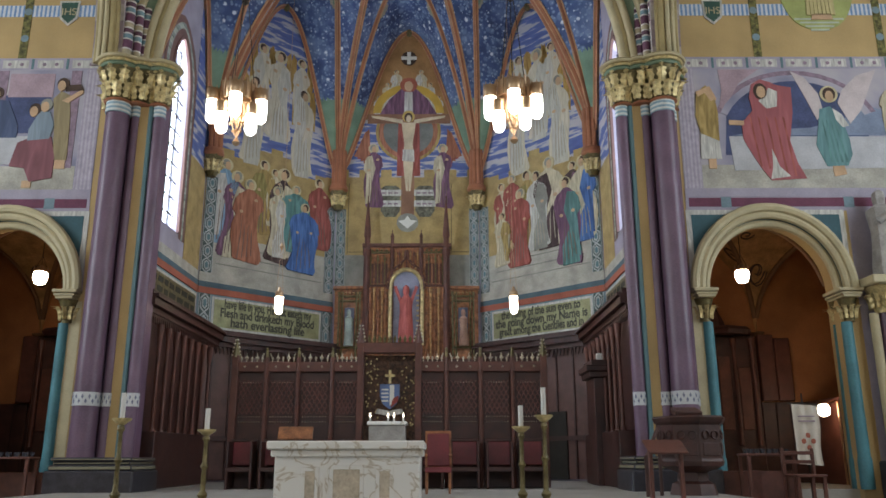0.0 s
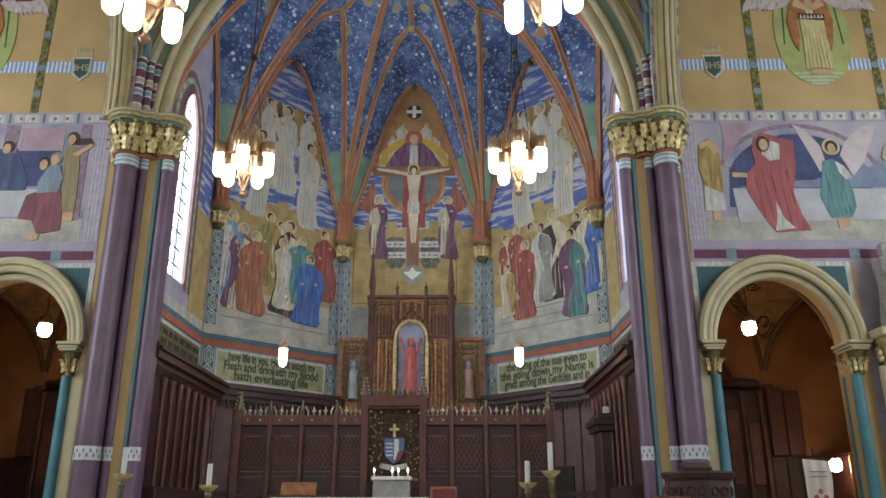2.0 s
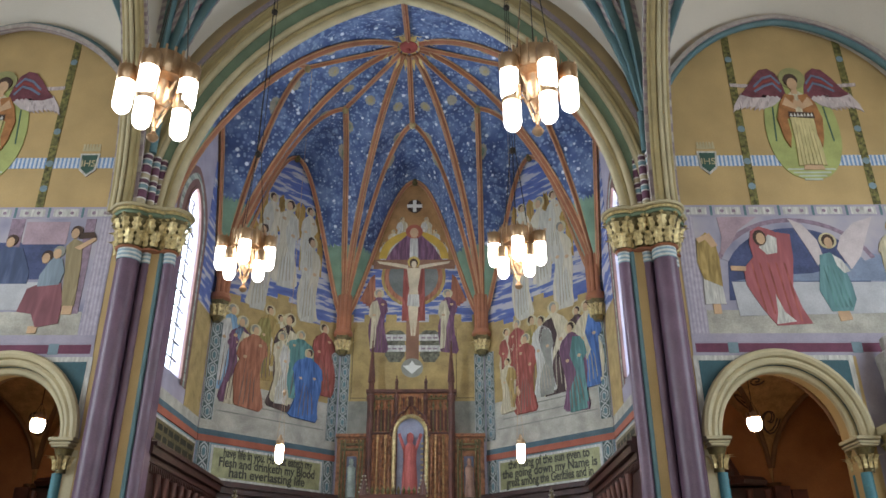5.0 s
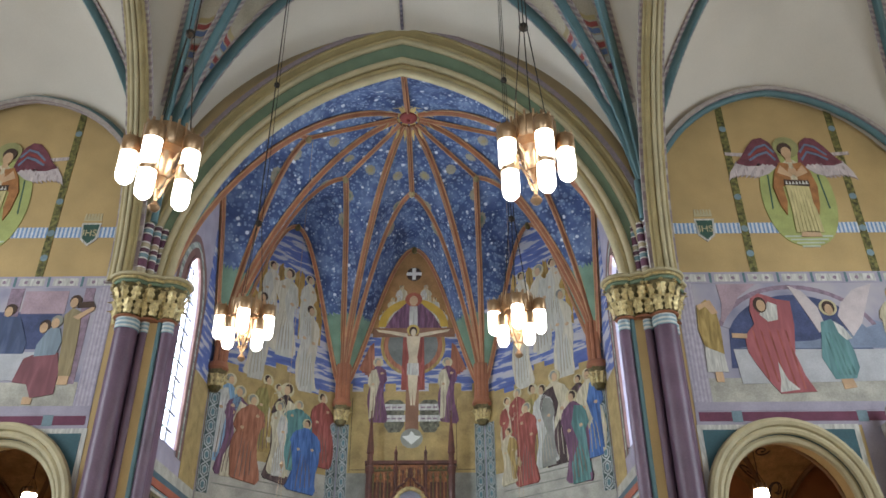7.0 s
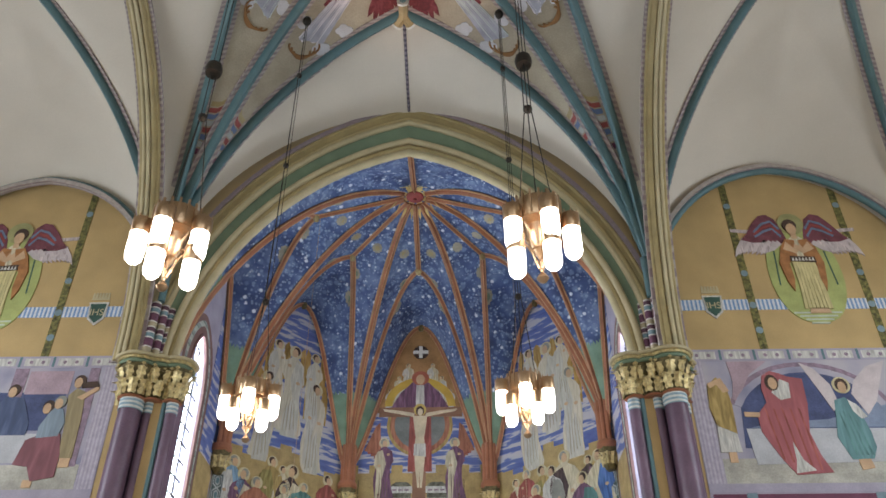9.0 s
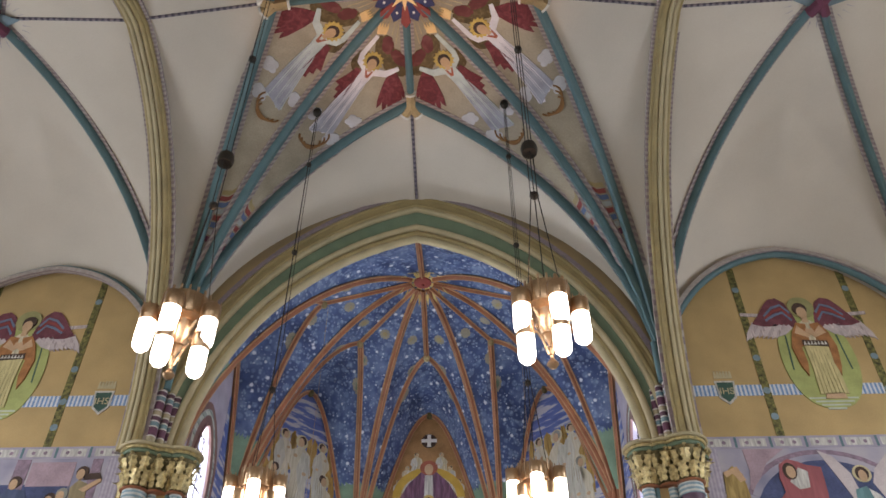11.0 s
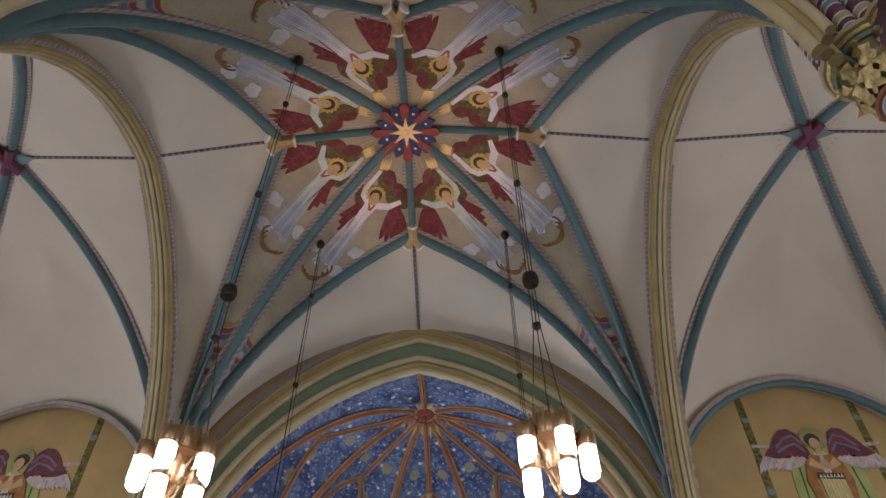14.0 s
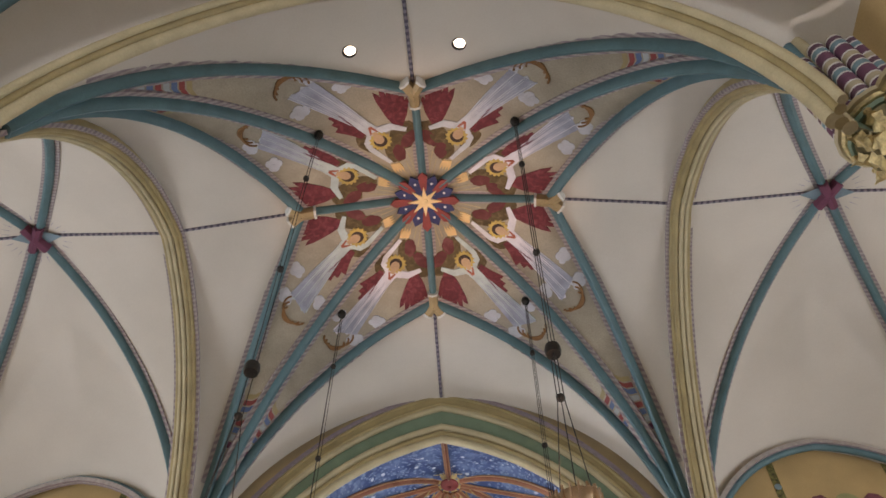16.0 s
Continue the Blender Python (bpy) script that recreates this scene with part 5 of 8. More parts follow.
GOLDOAK = mat("gilded_oak", (0.44, 0.25, 0.10), 0.35, 0.3, var=0.4, scale=9, bump=0.5)
rbox("base", -2.6, 2.6, 0.9, 4.9, 0.3, DARKW)
main = rbox("panel", -1.5, 1.5, 4.9, 8.95, 0.1, OAK)
for s in (-1, 1):
    w = rbox("wing", min(s * 1.5, s * 2.55), max(s * 1.5, s * 2.55), 4.9, 7.4, 0.05, OAK)
    rbox("wing_cornice", min(s * 1.45, s * 2.6), max(s * 1.45, s * 2.6), 7.4, 7.52, 0.16, OAK)
    a, b = sorted((s * 1.72, s * 2.3))
    rbox("niche_ground", a + 0.12, b - 0.12, 5.5, 6.75, 0.08, mat("slate_niche_paint", (0.14, 0.15, 0.22), 0.7, var=0.2), "slate blue painted niche")
    for z in (5.3, 6.95, 7.12):
        rbox("moulding", a - 0.05, b + 0.05, z, z + 0.07, 0.14, GILTD)
    for x in (a - 0.08, a + 0.04, b - 0.04, b + 0.08):
        bm = bmesh.new()
        lathe(bm, [(0.035, 5.0), (0.03, 5.3), (0.03, 7.0), (0.05, 7.3)], 8, (x, RY - 0.14, 0))
        part("colonnette", bm, GILTD, t, smooth=True)
    st = thing("statuette", "small painted statuette in a gilded reredos niche", "statue", "reredos statuettes")
    bm = bmesh.new()
    lathe(bm, [(0.17, 0), (0.16, 0.3), (0.13, 0.7), (0.15, 0.95), (0.06, 1.05), (0.085, 1.15), (0.06, 1.27), (0.0, 1.3)], 12, ((a + b) / 2, RY - 0.22, 5.37), 3, 0.08)
    ob = part("statuette", bm, mat("pale_teal_statue_paint", (0.28, 0.33, 0.30), 0.6, var=0.3) if s < 0 else mat("pale_rose_statue_paint", (0.42, 0.25, 0.19), 0.6, var=0.3), None, smooth=True)
    bpy.data.objects.remove(st)
    tagged(ob, "small painted statuette in a gilded reredos niche", "statue", "reredos statuettes")
    for x, zt, r in ((s * 1.42, 10.9, 0.11), (s * 0.52, 9.6, 0.06)):
        bm = bmesh.new()
        lathe(bm, [(r, 4.9), (r, 8.6), (r * 1.3, 8.7), (r * 1.3, 8.85), (r * 0.9, 8.9), (r * 0.8, 9.3), (r * 1.1, 9.35), (r * 0.15, zt - 0.1), (r * 0.35, zt - 0.05), (0.0, zt)], 8, (x, RY - 0.16, 0), 4, 0.08)
        part("pinnacle", bm, MIDW, t, "slender brown pinnacle")
    for x in (0.72, 0.86, 1.0, 1.14, 1.28):
        bm = bmesh.new()
        lathe(bm, [(0.05, 5.0), (0.032, 5.15), (0.032, 7.0 + 0.2 * (x > 0.9)), (0.055, 7.3), (0.055, 7.45)], 8, (s * x, RY - 0.16, 0))
        part("colonnette", bm, GOLDOAK if x in (0.86, 1.14) else OAK, t, smooth=True)
    for z, m in ((7.5, MIDW), (8.72, GILTD)):
        rbox("moulding", *sorted((s * 0.6, s * 1.34)), z, z + 0.07, 0.17, m)
    for j in range(6):
        x = s * (0.66 + 0.125 * j)
        bm = bmesh.new()
        lathe(bm, [(0.03, 7.57), (0.022, 7.7), (0.022, 8.4), (0.05, 8.5), (0.03, 8.6), (0.0, 8.72)], 7, (x, RY - 0.15, 0))
        part("tracery_shaft", bm, GILTD if j % 2 else OAK, t, smooth=True)
    for j in range(5):
        rbox("tracery_panel", *sorted((s * (0.68 + 0.125 * j), s * (0.76 + 0.125 * j))), 7.62, 8.35, 0.125, MIDW, bevel=0.01)
    for j in range(4):
        bm = bmesh.new()
        lathe(bm, [(0.0, -0.06), (0.06, 0), (0.0, 0.06)], 6, (s * (0.72 + 0.17 * j), RY - 0.2, 8.82))
        part("carved_knop", bm, GILTD, t)
rbox("cornice", -1.6, 1.6, 8.95, 9.08, 0.2, MIDW)
bm = bmesh.new()
no = [(-0.5, 5.45), (0.5, 5.45)] + [(0.5 * math.cos(a), 7.45 + 0.6 * math.sin(a)) for a in [math.pi * j / 14 for j in range(15)]]
slab(bm, no, lambda u, v, q: (u, RY - 0.1 - q, v), 0.03)
part("niche", bm, mat("pale_blue_niche_paint", (0.26, 0.27, 0.36), 0.6, var=0.2), t, "violet painted niche")
bm = bmesh.new()
sweep(bm, [(-0.56, RY - 0.2, 5.4)] + [(0.56 * math.cos(a), RY - 0.2, 7.45 + 0.66 * math.sin(a)) for a in [math.pi - math.pi * j / 14 for j in range(15)]] + [(0.56, RY - 0.2, 5.4)], circle(0.07, 8), (0, 1, 0))
part("niche_moulding", bm, GILT, t, smooth=True)
for j in range(9):
    x = -0.52 + 0.13 * j
    bm = bmesh.new()
    lathe(bm, [(0.03, 8.16), (0.02, 8.25), (0.02, 8.6), (0.045, 8.68), (0.02, 8.76), (0.0, 8.86)], 7, (x, RY - 0.15, 0))
    part("tracery_shaft", bm, GOLDOAK if j % 2 else MIDW, t, smooth=True)
for s in (-1, 1):
    bm = bmesh.new()
    sweep(bm, [(s * u, RY - 0.24, z) for u, z in ((0.66, 7.4), (0.62, 7.75), (0.45, 8.1), (0.2, 8.3), (0.06, 8.5), (0.0, 8.8))], circle(0.05, 7), (0, 1, 0))
    part("niche_hood", bm, MIDW, t, "carved ogee hood over the niche", True)
    for j in range(6):
        bm = bmesh.new()
        lathe(bm, [(0.0, -0.05), (0.045, 0), (0.0, 0.05)], 6, (s * (0.66 - 0.11 * j), RY - 0.26, 7.62 + 0.17 * j))
        part("hood_leaf", bm, GOLDOAK, t)
    for x in (1.72, 1.86, 2.0, 2.14, 2.28):
        bm = bmesh.new()
        lathe(bm, [(0.0, -0.06), (0.05, 0), (0.0, 0.06)], 6, (s * x, RY - 0.16, 7.26))
        part("carved_knop", bm, GOLDOAK, t)
for j in range(9):
    rbox("ray", 0.36, 0.47, 5.7 + 0.18 * j, 5.76 + 0.18 * j, 0.15, GILT, bevel=0.005)
bm = bmesh.new()
lathe(bm, [(0.25, 0), (0.24, 0.5), (0.2, 1.1), (0.22, 1.5), (0.08, 1.68), (0.11, 1.83), (0.1, 1.98), (0.0, 2.06)], 16, (0, RY - 0.3, 5.47), 4, 0.07)
for s in (-1, 1):
    rod(bm, (s * 0.18, RY - 0.32, 6.9), (s * 0.38, RY - 0.4, 7.45), 0.06)
tagged(part("statue", bm, paint("rose_robe_paint", (0.45, 0.12, 0.11), 6, 0.3), None, smooth=True), "red robed statue in the central reredos niche", "statue")

# ---- dark oak screen with the tabernacle bay ----
SY = 19.5
t = thing("oak_screen", "dark carved oak screen with gilded cresting and a taller centre bay", "screen")


def sbox(name, x0, x1, z0, z1, y0, y1, m, label="", parent=None, bevel=0.012):
    bm = bmesh.new()
    box(bm, x0, x1, SY + y0, SY + y1, z0, z1, bevel)
    return part(name, bm, m, parent or t, label)


SILVERG = mat("pale_worn_gilt", (0.62, 0.55, 0.42), 0.3, 0.6, var=0.3, scale=9)
LATTICE = mat("red_oak_lattice", (0.15, 0.05, 0.04), 0.4, var=0.3, scale=5)
posts = (-3.72, -2.97, -2.2, -1.38, -0.7, 0.7, 1.38, 2.2, 2.97, 3.72)
for a, b in zip(posts, posts[1:]):
    if a == -0.7:
        continue
    bay = sbox("panel", a + 0.06, b - 0.06, 0.9, 3.6, 0.0, 0.08, DARKW)
    sbox("cornice", a, b, 3.6, 3.84, -0.1, 0.12, MIDW)
    for j in range(5):
        u, big = a + 0.06 + (b - a - 0.12) * (j + 0.5) / 5, j % 2
        bm = bmesh.new()
        lathe(bm, [(0.012, 0), (0.012, 0.05), (0.055 if big else 0.03, 0.1), (0.014, 0.15 if big else 0.12), (0.0, 0.24 if big else 0.14)], 6, (u, SY - 0.02, 3.84))
        part("fleuron", bm, SILVERG, t)
    for j in range(2):
        bm = bmesh.new()
        lathe(bm, [(0.0, -0.035), (0.035, 0), (0.0, 0.035)], 6, (a + (b - a) * (0.3 + 0.4 * j), SY - 0.105, 3.72))
        part("rosette", bm, SILVERG, t)
    bm = bmesh.new()
    for z in (3.35, 2.42, 2.54):
        for j in range(9):
            u = a + 0.1 + (b - a - 0.2) * (j + 0.5) / 9
            lathe(bm, [(0.0, -0.018), (0.018, 0), (0.0, 0.018)], 5, (u, SY - 0.012, z))
    part("studs", bm, SILVERG, t, "rows of tiny gilt studs")
    bm = bmesh.new()
    w = b - a - 0.2
    for j in range(5):
        for s in (-1, 1):
            x = a + 0.1 + w * (j + 0.5) / 5
            for zz in range(4):
                z = 2.6 + 0.2 * zz
                sweep(bm, [(x - s * w / 10, SY - 0.02, z), (x + s * w / 10, SY - 0.02, z + 0.2)], circle(0.012, 5), (0, 1, 0))
    part("tracery", bm, LATTICE, t, "carved lattice tracery")
    seat = thing("choir_chair", "dark wooden choir chair with a deep red leather back", "chair", "choir chairs")
    for nm, x0, x1, y0, y1, z0, z1, m in (("backrest", a + 0.12, b - 0.12, -0.32, -0.26, 1.42, 1.95, mat("deep_red_leather", (0.16, 0.02, 0.025), 0.45, var=0.2)), ("seat", a + 0.12, b - 0.12, -0.75, -0.3, 1.28, 1.38, DARKW), ("crest_rail", a + 0.08, b - 0.08, -0.34, -0.24, 1.95, 2.02, DARKW), ("side", a + 0.08, a + 0.13, -0.75, -0.24, 0.9, 1.95, DARKW), ("side", b - 0.13, b - 0.08, -0.75, -0.24, 0.9, 1.95, DARKW)):
        sbox(nm, x0, x1, z0, z1, y0, y1, m, "", seat)
for x in posts:
    tall = abs(x) in (0.7, 3.72)
    bm = bmesh.new()
    lathe(bm, [(0.05, 0.9), (0.05, 1.4)] + [(0.045 + 0.012 * (j % 2), 1.45 + 0.07 * j) for j in range(30)] + [(0.06, 3.6), (0.055, 3.95)], 8, (x, SY - 0.08, 0))
    part("post", bm, MIDW, t, "twisted oak post", True)
    if tall:
        sbox("pier", x - 0.08, x + 0.08, 0.9, 4.0 if abs(x) > 1 else 4.3, -0.14, 0.02, MIDW)
    bm = bmesh.new()
    z = 4.3 if abs(x) == 0.7 else 3.95
    hh = 0.5 if tall else 0.25
    lathe(bm, [(0.1 if tall else 0.035, z), (0.07 if tall else 0.03, z + 0.12), (0.02, z + hh * 0.75), (0.035, z + hh * 0.82), (0.0, z + hh)], 8, (x, SY - 0.06, 0), 4, 0.2)
    fin = part("finial", bm, MIDW if abs(x) == 0.7 else GILTD, t, "carved crocketed finial")
    for j in range(5 if tall else 2):
        for s in (-1, 1):
            f = (j + 0.6) / 5.5
            bm = bmesh.new()
            lathe(bm, [(0.0, -0.03), (0.028, 0), (0.0, 0.03)], 5, (x + s * (0.1 * (1 - f) + 0.015), SY - 0.09, z + hh * f))
            part("crocket", bm, SILVERG, fin)
sbox("canopy", -0.7, 0.7, 4.05, 4.3, -0.12, 0.2, MIDW)
sbox("back", -0.64, 0.64, 0.9, 4.05, 0.35, 0.42, mat("dark_gilded_carving", (0.07, 0.035, 0.02), 0.3, 0.5, var=0.6, scale=12, bump=0.8))
for j in range(11):
    bm = bmesh.new()
    lathe(bm, [(0.02, 0), (0.03, 0.04), (0.045, 0.1), (0.0, 0.2)], 6, (-0.62 + 0.124 * j, SY - 0.05, 4.3))
    part("fleuron", bm, GILTD, t)
bm = bmesh.new()
random.seed(5)
for j in range(70):
    s = random.choice((-1, 1))
    lathe(bm, [(0.0, -0.03), (0.03, 0), (0.0, 0.03)], 5, (s * random.uniform(0.28, 0.6), SY + 0.3, random.uniform(2.3, 4.0)))
part("gilt_foliage", bm, GILT, t, "glinting gilt foliage bosses")
t2 = thing("coat_of_arms", "painted shield emblem with a small gold cross and white ribbon", "emblem")


def tp(u, v, q):
    return (u, SY + 0.2 - q, v)


flat(t2, tp, "shield", [(0, 2.72), (0.16, 2.84), (0.24, 3.02), (0.24, 3.32), (-0.24, 3.32), (-0.24, 3.02), (-0.16, 2.84)], mat("shield_blue_paint", (0.10, 0.16, 0.34), 0.5, var=0.2), 0.03)
flat(t2, tp, "white_field", [(0, 2.8), (0, 3.3), (0.11, 3.3), (0.11, 2.88)], WHITEP, 0.036)
flat(t2, tp, "red_field", [(0.02, 2.76), (0.2, 2.9), (0.22, 3.05), (0.08, 2.98)], REDP, 0.04)
for j in range(4):
    flat(t2, tp, "stripe", rect(-0.2, -0.03, 2.9 + 0.09 * j, 2.94 + 0.09 * j), WHITEP, 0.036)
flat(t2, tp, "ribbon", [(-0.34, 2.62), (-0.3, 2.74), (0, 2.68), (0.3, 2.74), (0.34, 2.62), (0, 2.56)], WHITEROBE, 0.034)
flat(t2, tp, "cross_upright", rect(-0.03, 0.03, 3.34, 3.66), GILT, 0.03)
flat(t2, tp, "cross_bar", rect(-0.12, 0.12, 3.5, 3.56), GILT, 0.034)
t2 = thing("credence_block", "carved grey marble block behind the altar", "altar")
sbox("block", -0.42, 0.42, 0.9, 2.32, -0.6, -0.1, STONE, "", t2)
sbox("slab", -0.46, 0.46, 2.32, 2.4, -0.64, -0.06, MARBLE, "", t2)
for x in (-0.42, 0.0, 0.14, 0.36):
    t2 = thing("votive_candle", "small lit candle on the marble block", "candle", "votive candles")
    bm = bmesh.new()
    lathe(bm, [(0.022, 0), (0.022, 0.1)], 8, (x, SY - 0.3, 2.4))
    part("wax", bm, WHITEP, t2)
    bm = bmesh.new()
    lathe(bm, [(0.0, 0), (0.025, 0.04), (0.0, 0.12)], 8, (x, SY - 0.3, 2.5))
    part("flame", bm, GLOWS, t2, "small warm flame")

# ---- east walls of the transepts: murals, bands, aisle arches ----
def east_place(sx):
    return lambda u, v, q=0.0: (sx * u, WALL - 0.004 - q, v)


MURBG, mn, ml, mb, mco = nodes_of("faded_mural_ground", 0.85)
mno = mn.new("ShaderNodeTexNoise")
mno.inputs["Scale"].default_value, mno.inputs["Detail"].default_value = 0.9, 5
ml.new(mco, mno.inputs["Vector"])
ml.new(ramp_of(mn, ml, mno.outputs[0], [(0.3, (0.20, 0.20, 0.28)), (0.5, (0.33, 0.31, 0.38)), (0.7, (0.42, 0.38, 0.40))]), mb.inputs["Base Color"])
FLUTE = striped("fluted_lilac_paint", "X", 0.09, [(0.5, (0.33, 0.29, 0.36)), (0.5, (0.42, 0.38, 0.44))])
CHEQ = striped("blue_striped_band", "X", 0.11, [(0.5, (0.55, 0.58, 0.62)), (0.5, (0.16, 0.26, 0.45))])
VINE = mat("olive_vine_border", (0.12, 0.11, 0.035), 0.8, var=0.6, scale=9, alt=(0.22, 0.20, 0.06))
MBLUE = mat("mural_dark_blue", (0.06, 0.075, 0.16), 0.85, var=0.25)
MAROON = mat("maroon_paint", (0.14, 0.04, 0.075), 0.8, var=0.15)
DTEAL = mat("dark_teal_panel", (0.03, 0.09, 0.11), 0.7, var=0.15)
LIME = mat("yellow_green_glow_paint", (0.33, 0.36, 0.13), 0.85, var=0.12)
TOMB = mat("pale_blue_white_paint", (0.42, 0.42, 0.44), 0.85, var=0.12)
MISTY = mat("misty_blue_hill_paint", (0.19, 0.23, 0.32), 0.85, var=0.15)
ROSY = mat("rosy_mauve_paint", (0.36, 0.26, 0.30), 0.85, var=0.15)
ROSEROBE = paint("rose_red_robe_paint", (0.33, 0.10, 0.11), 3, 0.2)
SEAROBE = paint("sea_green_robe_paint", (0.11, 0.22, 0.23), 3, 0.2)
OLIVEROBE = paint("faded_ochre_tunic_paint", (0.27, 0.215, 0.12), 4, 0.2)
NIGHTROBE = paint("night_blue_robe_paint", (0.06, 0.08, 0.15), 3, 0.25)
MUREDROBE = paint("faded_red_robe_paint", (0.22, 0.085, 0.10), 3, 0.25)
MISTROBE = paint("grey_blue_tunic_paint", (0.20, 0.25, 0.30), 4, 0.2)
PALEBAND = mat("pale_cloud_band_paint", (0.42, 0.45, 0.36), 0.85, var=0.15)
WINGDARK = mat("dark_red_wing_paint", (0.15, 0.045, 0.06), 0.85, var=0.25, scale=4)
WINGBLUE = mat("slate_blue_wing_paint", (0.13, 0.17, 0.25), 0.85, var=0.2)
WINGPALE = mat("rosy_white_feather_paint", (0.50, 0.43, 0.43), 0.85, var=0.15)
HALOG = mat("olive_halo_paint", (0.28, 0.27, 0.12), 0.8, var=0.15)
SKIRTY = paint("pale_yellow_skirt_paint", (0.48, 0.41, 0.20), 8, 0.2)
TERRA = mat("terracotta_cloak_paint", (0.32, 0.14, 0.05), 0.85, var=0.2, scale=5)
BOTTLE = mat("bottle_green_paint", (0.03, 0.08, 0.06), 0.6)
for sx in (-1, 1):
    pl = east_place(sx)
    # above the mural: blue striped band, vine stripes, shield
    t = thing("trim_wall_bands", "painted striped band and olive vine stripes on ochre plaster", "trim", "transept wall bands", "structure")
    flat(t, pl, "striped_band", rect(7.1, 14.3, 12.36, 12.68), CHEQ, 0.006, "blue and white striped band")
    for u, w in ((9.15, 0.1), (12.25, 0.1)):
        flat(t, pl, "vine_stripe", [(u - w, 11.2), (u + w, 11.2), (u + w, 16.6), (u - w, 16.6)], VINE, 0.01, "olive vine stripe")
        for z in (11.75, 12.5, 13.5, 15.8):
            flat(t, pl, "rosette", oval(u, z, 0.1, 0.1, 10), BLUEGREY, 0.014)
    bm = bmesh.new()
    lun = [(sx * x, z) for x, z in [(10.5 + 3.62 * s, side_z(10.5 + 3.62 * s, Y1 + 0.2) - 0.1) for s in [-math.cos(math.pi * j / 40) for j in range(41)]]]
    sweep(bm, [(x, WALL - 0.26, z - 0.06) for x, z in lun], circle(0.1, 10), (0, 1, 0))
    part("wall_rib", bm, TEAL, t, "teal wall rib round the lunette", True)
    bm = bmesh.new()
    sweep(bm, [(x, WALL - 0.3, z - 0.06) for x, z in lun], [(-0.12, -0.16), (0.06, -0.16), (0.06, -0.04), (-0.12, -0.04)], (0, 1, 0))
    part("border", bm, BORDER, t)
    t = thing("painted_shield", "dark green shield with pale letters and a crown above", "shield", "wall shields")
    flat(t, pl, "shield", [(8.12, 12.1), (8.34, 12.3), (8.38, 12.8), (7.86, 12.8), (7.9, 12.3)], WHITEROBE, 0.02)
    flat(t, pl, "field", [(8.12, 12.17), (8.29, 12.33), (8.33, 12.75), (7.91, 12.75), (7.95, 12.33)], mat("bottle_green_paint", (0.03, 0.08, 0.06), 0.6), 0.026)
    cu = bpy.data.curves.new("monogram", "FONT")
    cu.body, cu.size, cu.extrude, cu.align_x = "IHS", 0.27, 0.004, "CENTER"
    cu.materials.append(CREAMG)
    ob = new("monogram", cu)
    ob.parent = t
    ob.matrix_basis = pose(sx * 8.12, WALL - 0.036, 12.4, 90, 0, 0)
    for j in range(6):
        flat(t, pl, "crown_point", [(7.88 + 0.08 * j, 12.88), (7.96 + 0.08 * j, 12.88), (7.94 + 0.08 * j, 13.1), (7.9 + 0.08 * j, 13.1)], CREAMG, 0.012)
    # lunette painting
    t = thing("lunette_mural", "winged robed shape on a yellow-green almond glow", "mural", "lunette murals")
    ux = 10.78 if sx > 0 else 10.95

    def half(pts, sd):
        return [(ux + sd * u, v) for u, v in pts][::sd]
    almond = [(0.98 * math.sin(q) ** 0.75, 13.45 - 1.5 * math.cos(q)) for q in [math.pi * j / 16 for j in range(17)]]
    flat(t, pl, "glow", [(ux + u, v) for u, v in almond] + [(ux - u, v) for u, v in almond[-2:0:-1]], LIME, 0.02, "yellow-green almond glow")
    for j in range(4):
        flat(t, pl, "painted_cloud", rect(ux - 0.62 + 0.13 * j, ux + 0.62 - 0.13 * j, 12.22 - 0.1 * j, 12.27 - 0.1 * j), PALEBAND, 0.024)
    for s in (-1, 1):
        flat(t, pl, "painted_bar", half(((0.9, 14.92), (1.72, 14.98), (1.72, 14.88), (0.9, 14.8)), s), WINGW, 0.022)
        flat(t, pl, "painted_wing", half(((0.22, 14.5), (0.3, 14.95), (0.42, 15.3), (0.62, 15.47), (0.85, 15.42), (1.08, 15.15), (1.3, 14.8), (1.48, 14.6), (1.2, 14.5), (0.8, 14.5), (0.5, 14.45)), s), WINGDARK, 0.03, "maroon upper wing")
        for k, m in enumerate((WINGBLUE, REDP, WINGBLUE)):
            q0 = 0.13 * k
            flat(t, pl, "painted_wing_band", half(((0.34, 14.98 - q0), (0.55, 15.26 - q0), (0.82, 15.17 - q0), (1.1, 14.88 - q0 * 0.6), (1.07, 14.82 - q0 * 0.6), (0.8, 15.1 - q0), (0.56, 15.19 - q0), (0.38, 14.92 - q0)), s), m, 0.034 + 0.001 * k, "curved colour band on the wing")
        for k in range(9):
            f = k / 8
            j0, tip = Vector((1.4 - 0.95 * f, 14.62 - 0.12 * f)), Vector((1.76 - 0.92 * f, 14.02 + 0.16 * f + 0.06 * math.sin(6 * f)))
            d_ = (tip - j0)
            n_ = Vector((-d_.y, d_.x)).normalized() * 0.075
            flat(t, pl, "painted_feather", half([tuple(q) for q in (j0 - n_, j0 + d_ * 0.6 - n_, tip, j0 + d_ * 0.6 + n_, j0 + n_)], s), WINGW if k % 2 else WINGPALE, 0.026 + 0.0008 * k, "pale long feather")
    flat(t, pl, "painted_halo", oval(ux, 15.13, 0.36, 0.36, 20), HALOG, 0.037, "olive halo disc")
    flat(t, pl, "painted_skirt", [(ux - 0.3, 12.35), (ux + 0.42, 12.35), (ux + 0.4, 12.9), (ux + 0.34, 13.8), (ux - 0.28, 13.85), (ux - 0.26, 13.1)], SKIRTY, 0.05, "pale yellow pleated skirt")
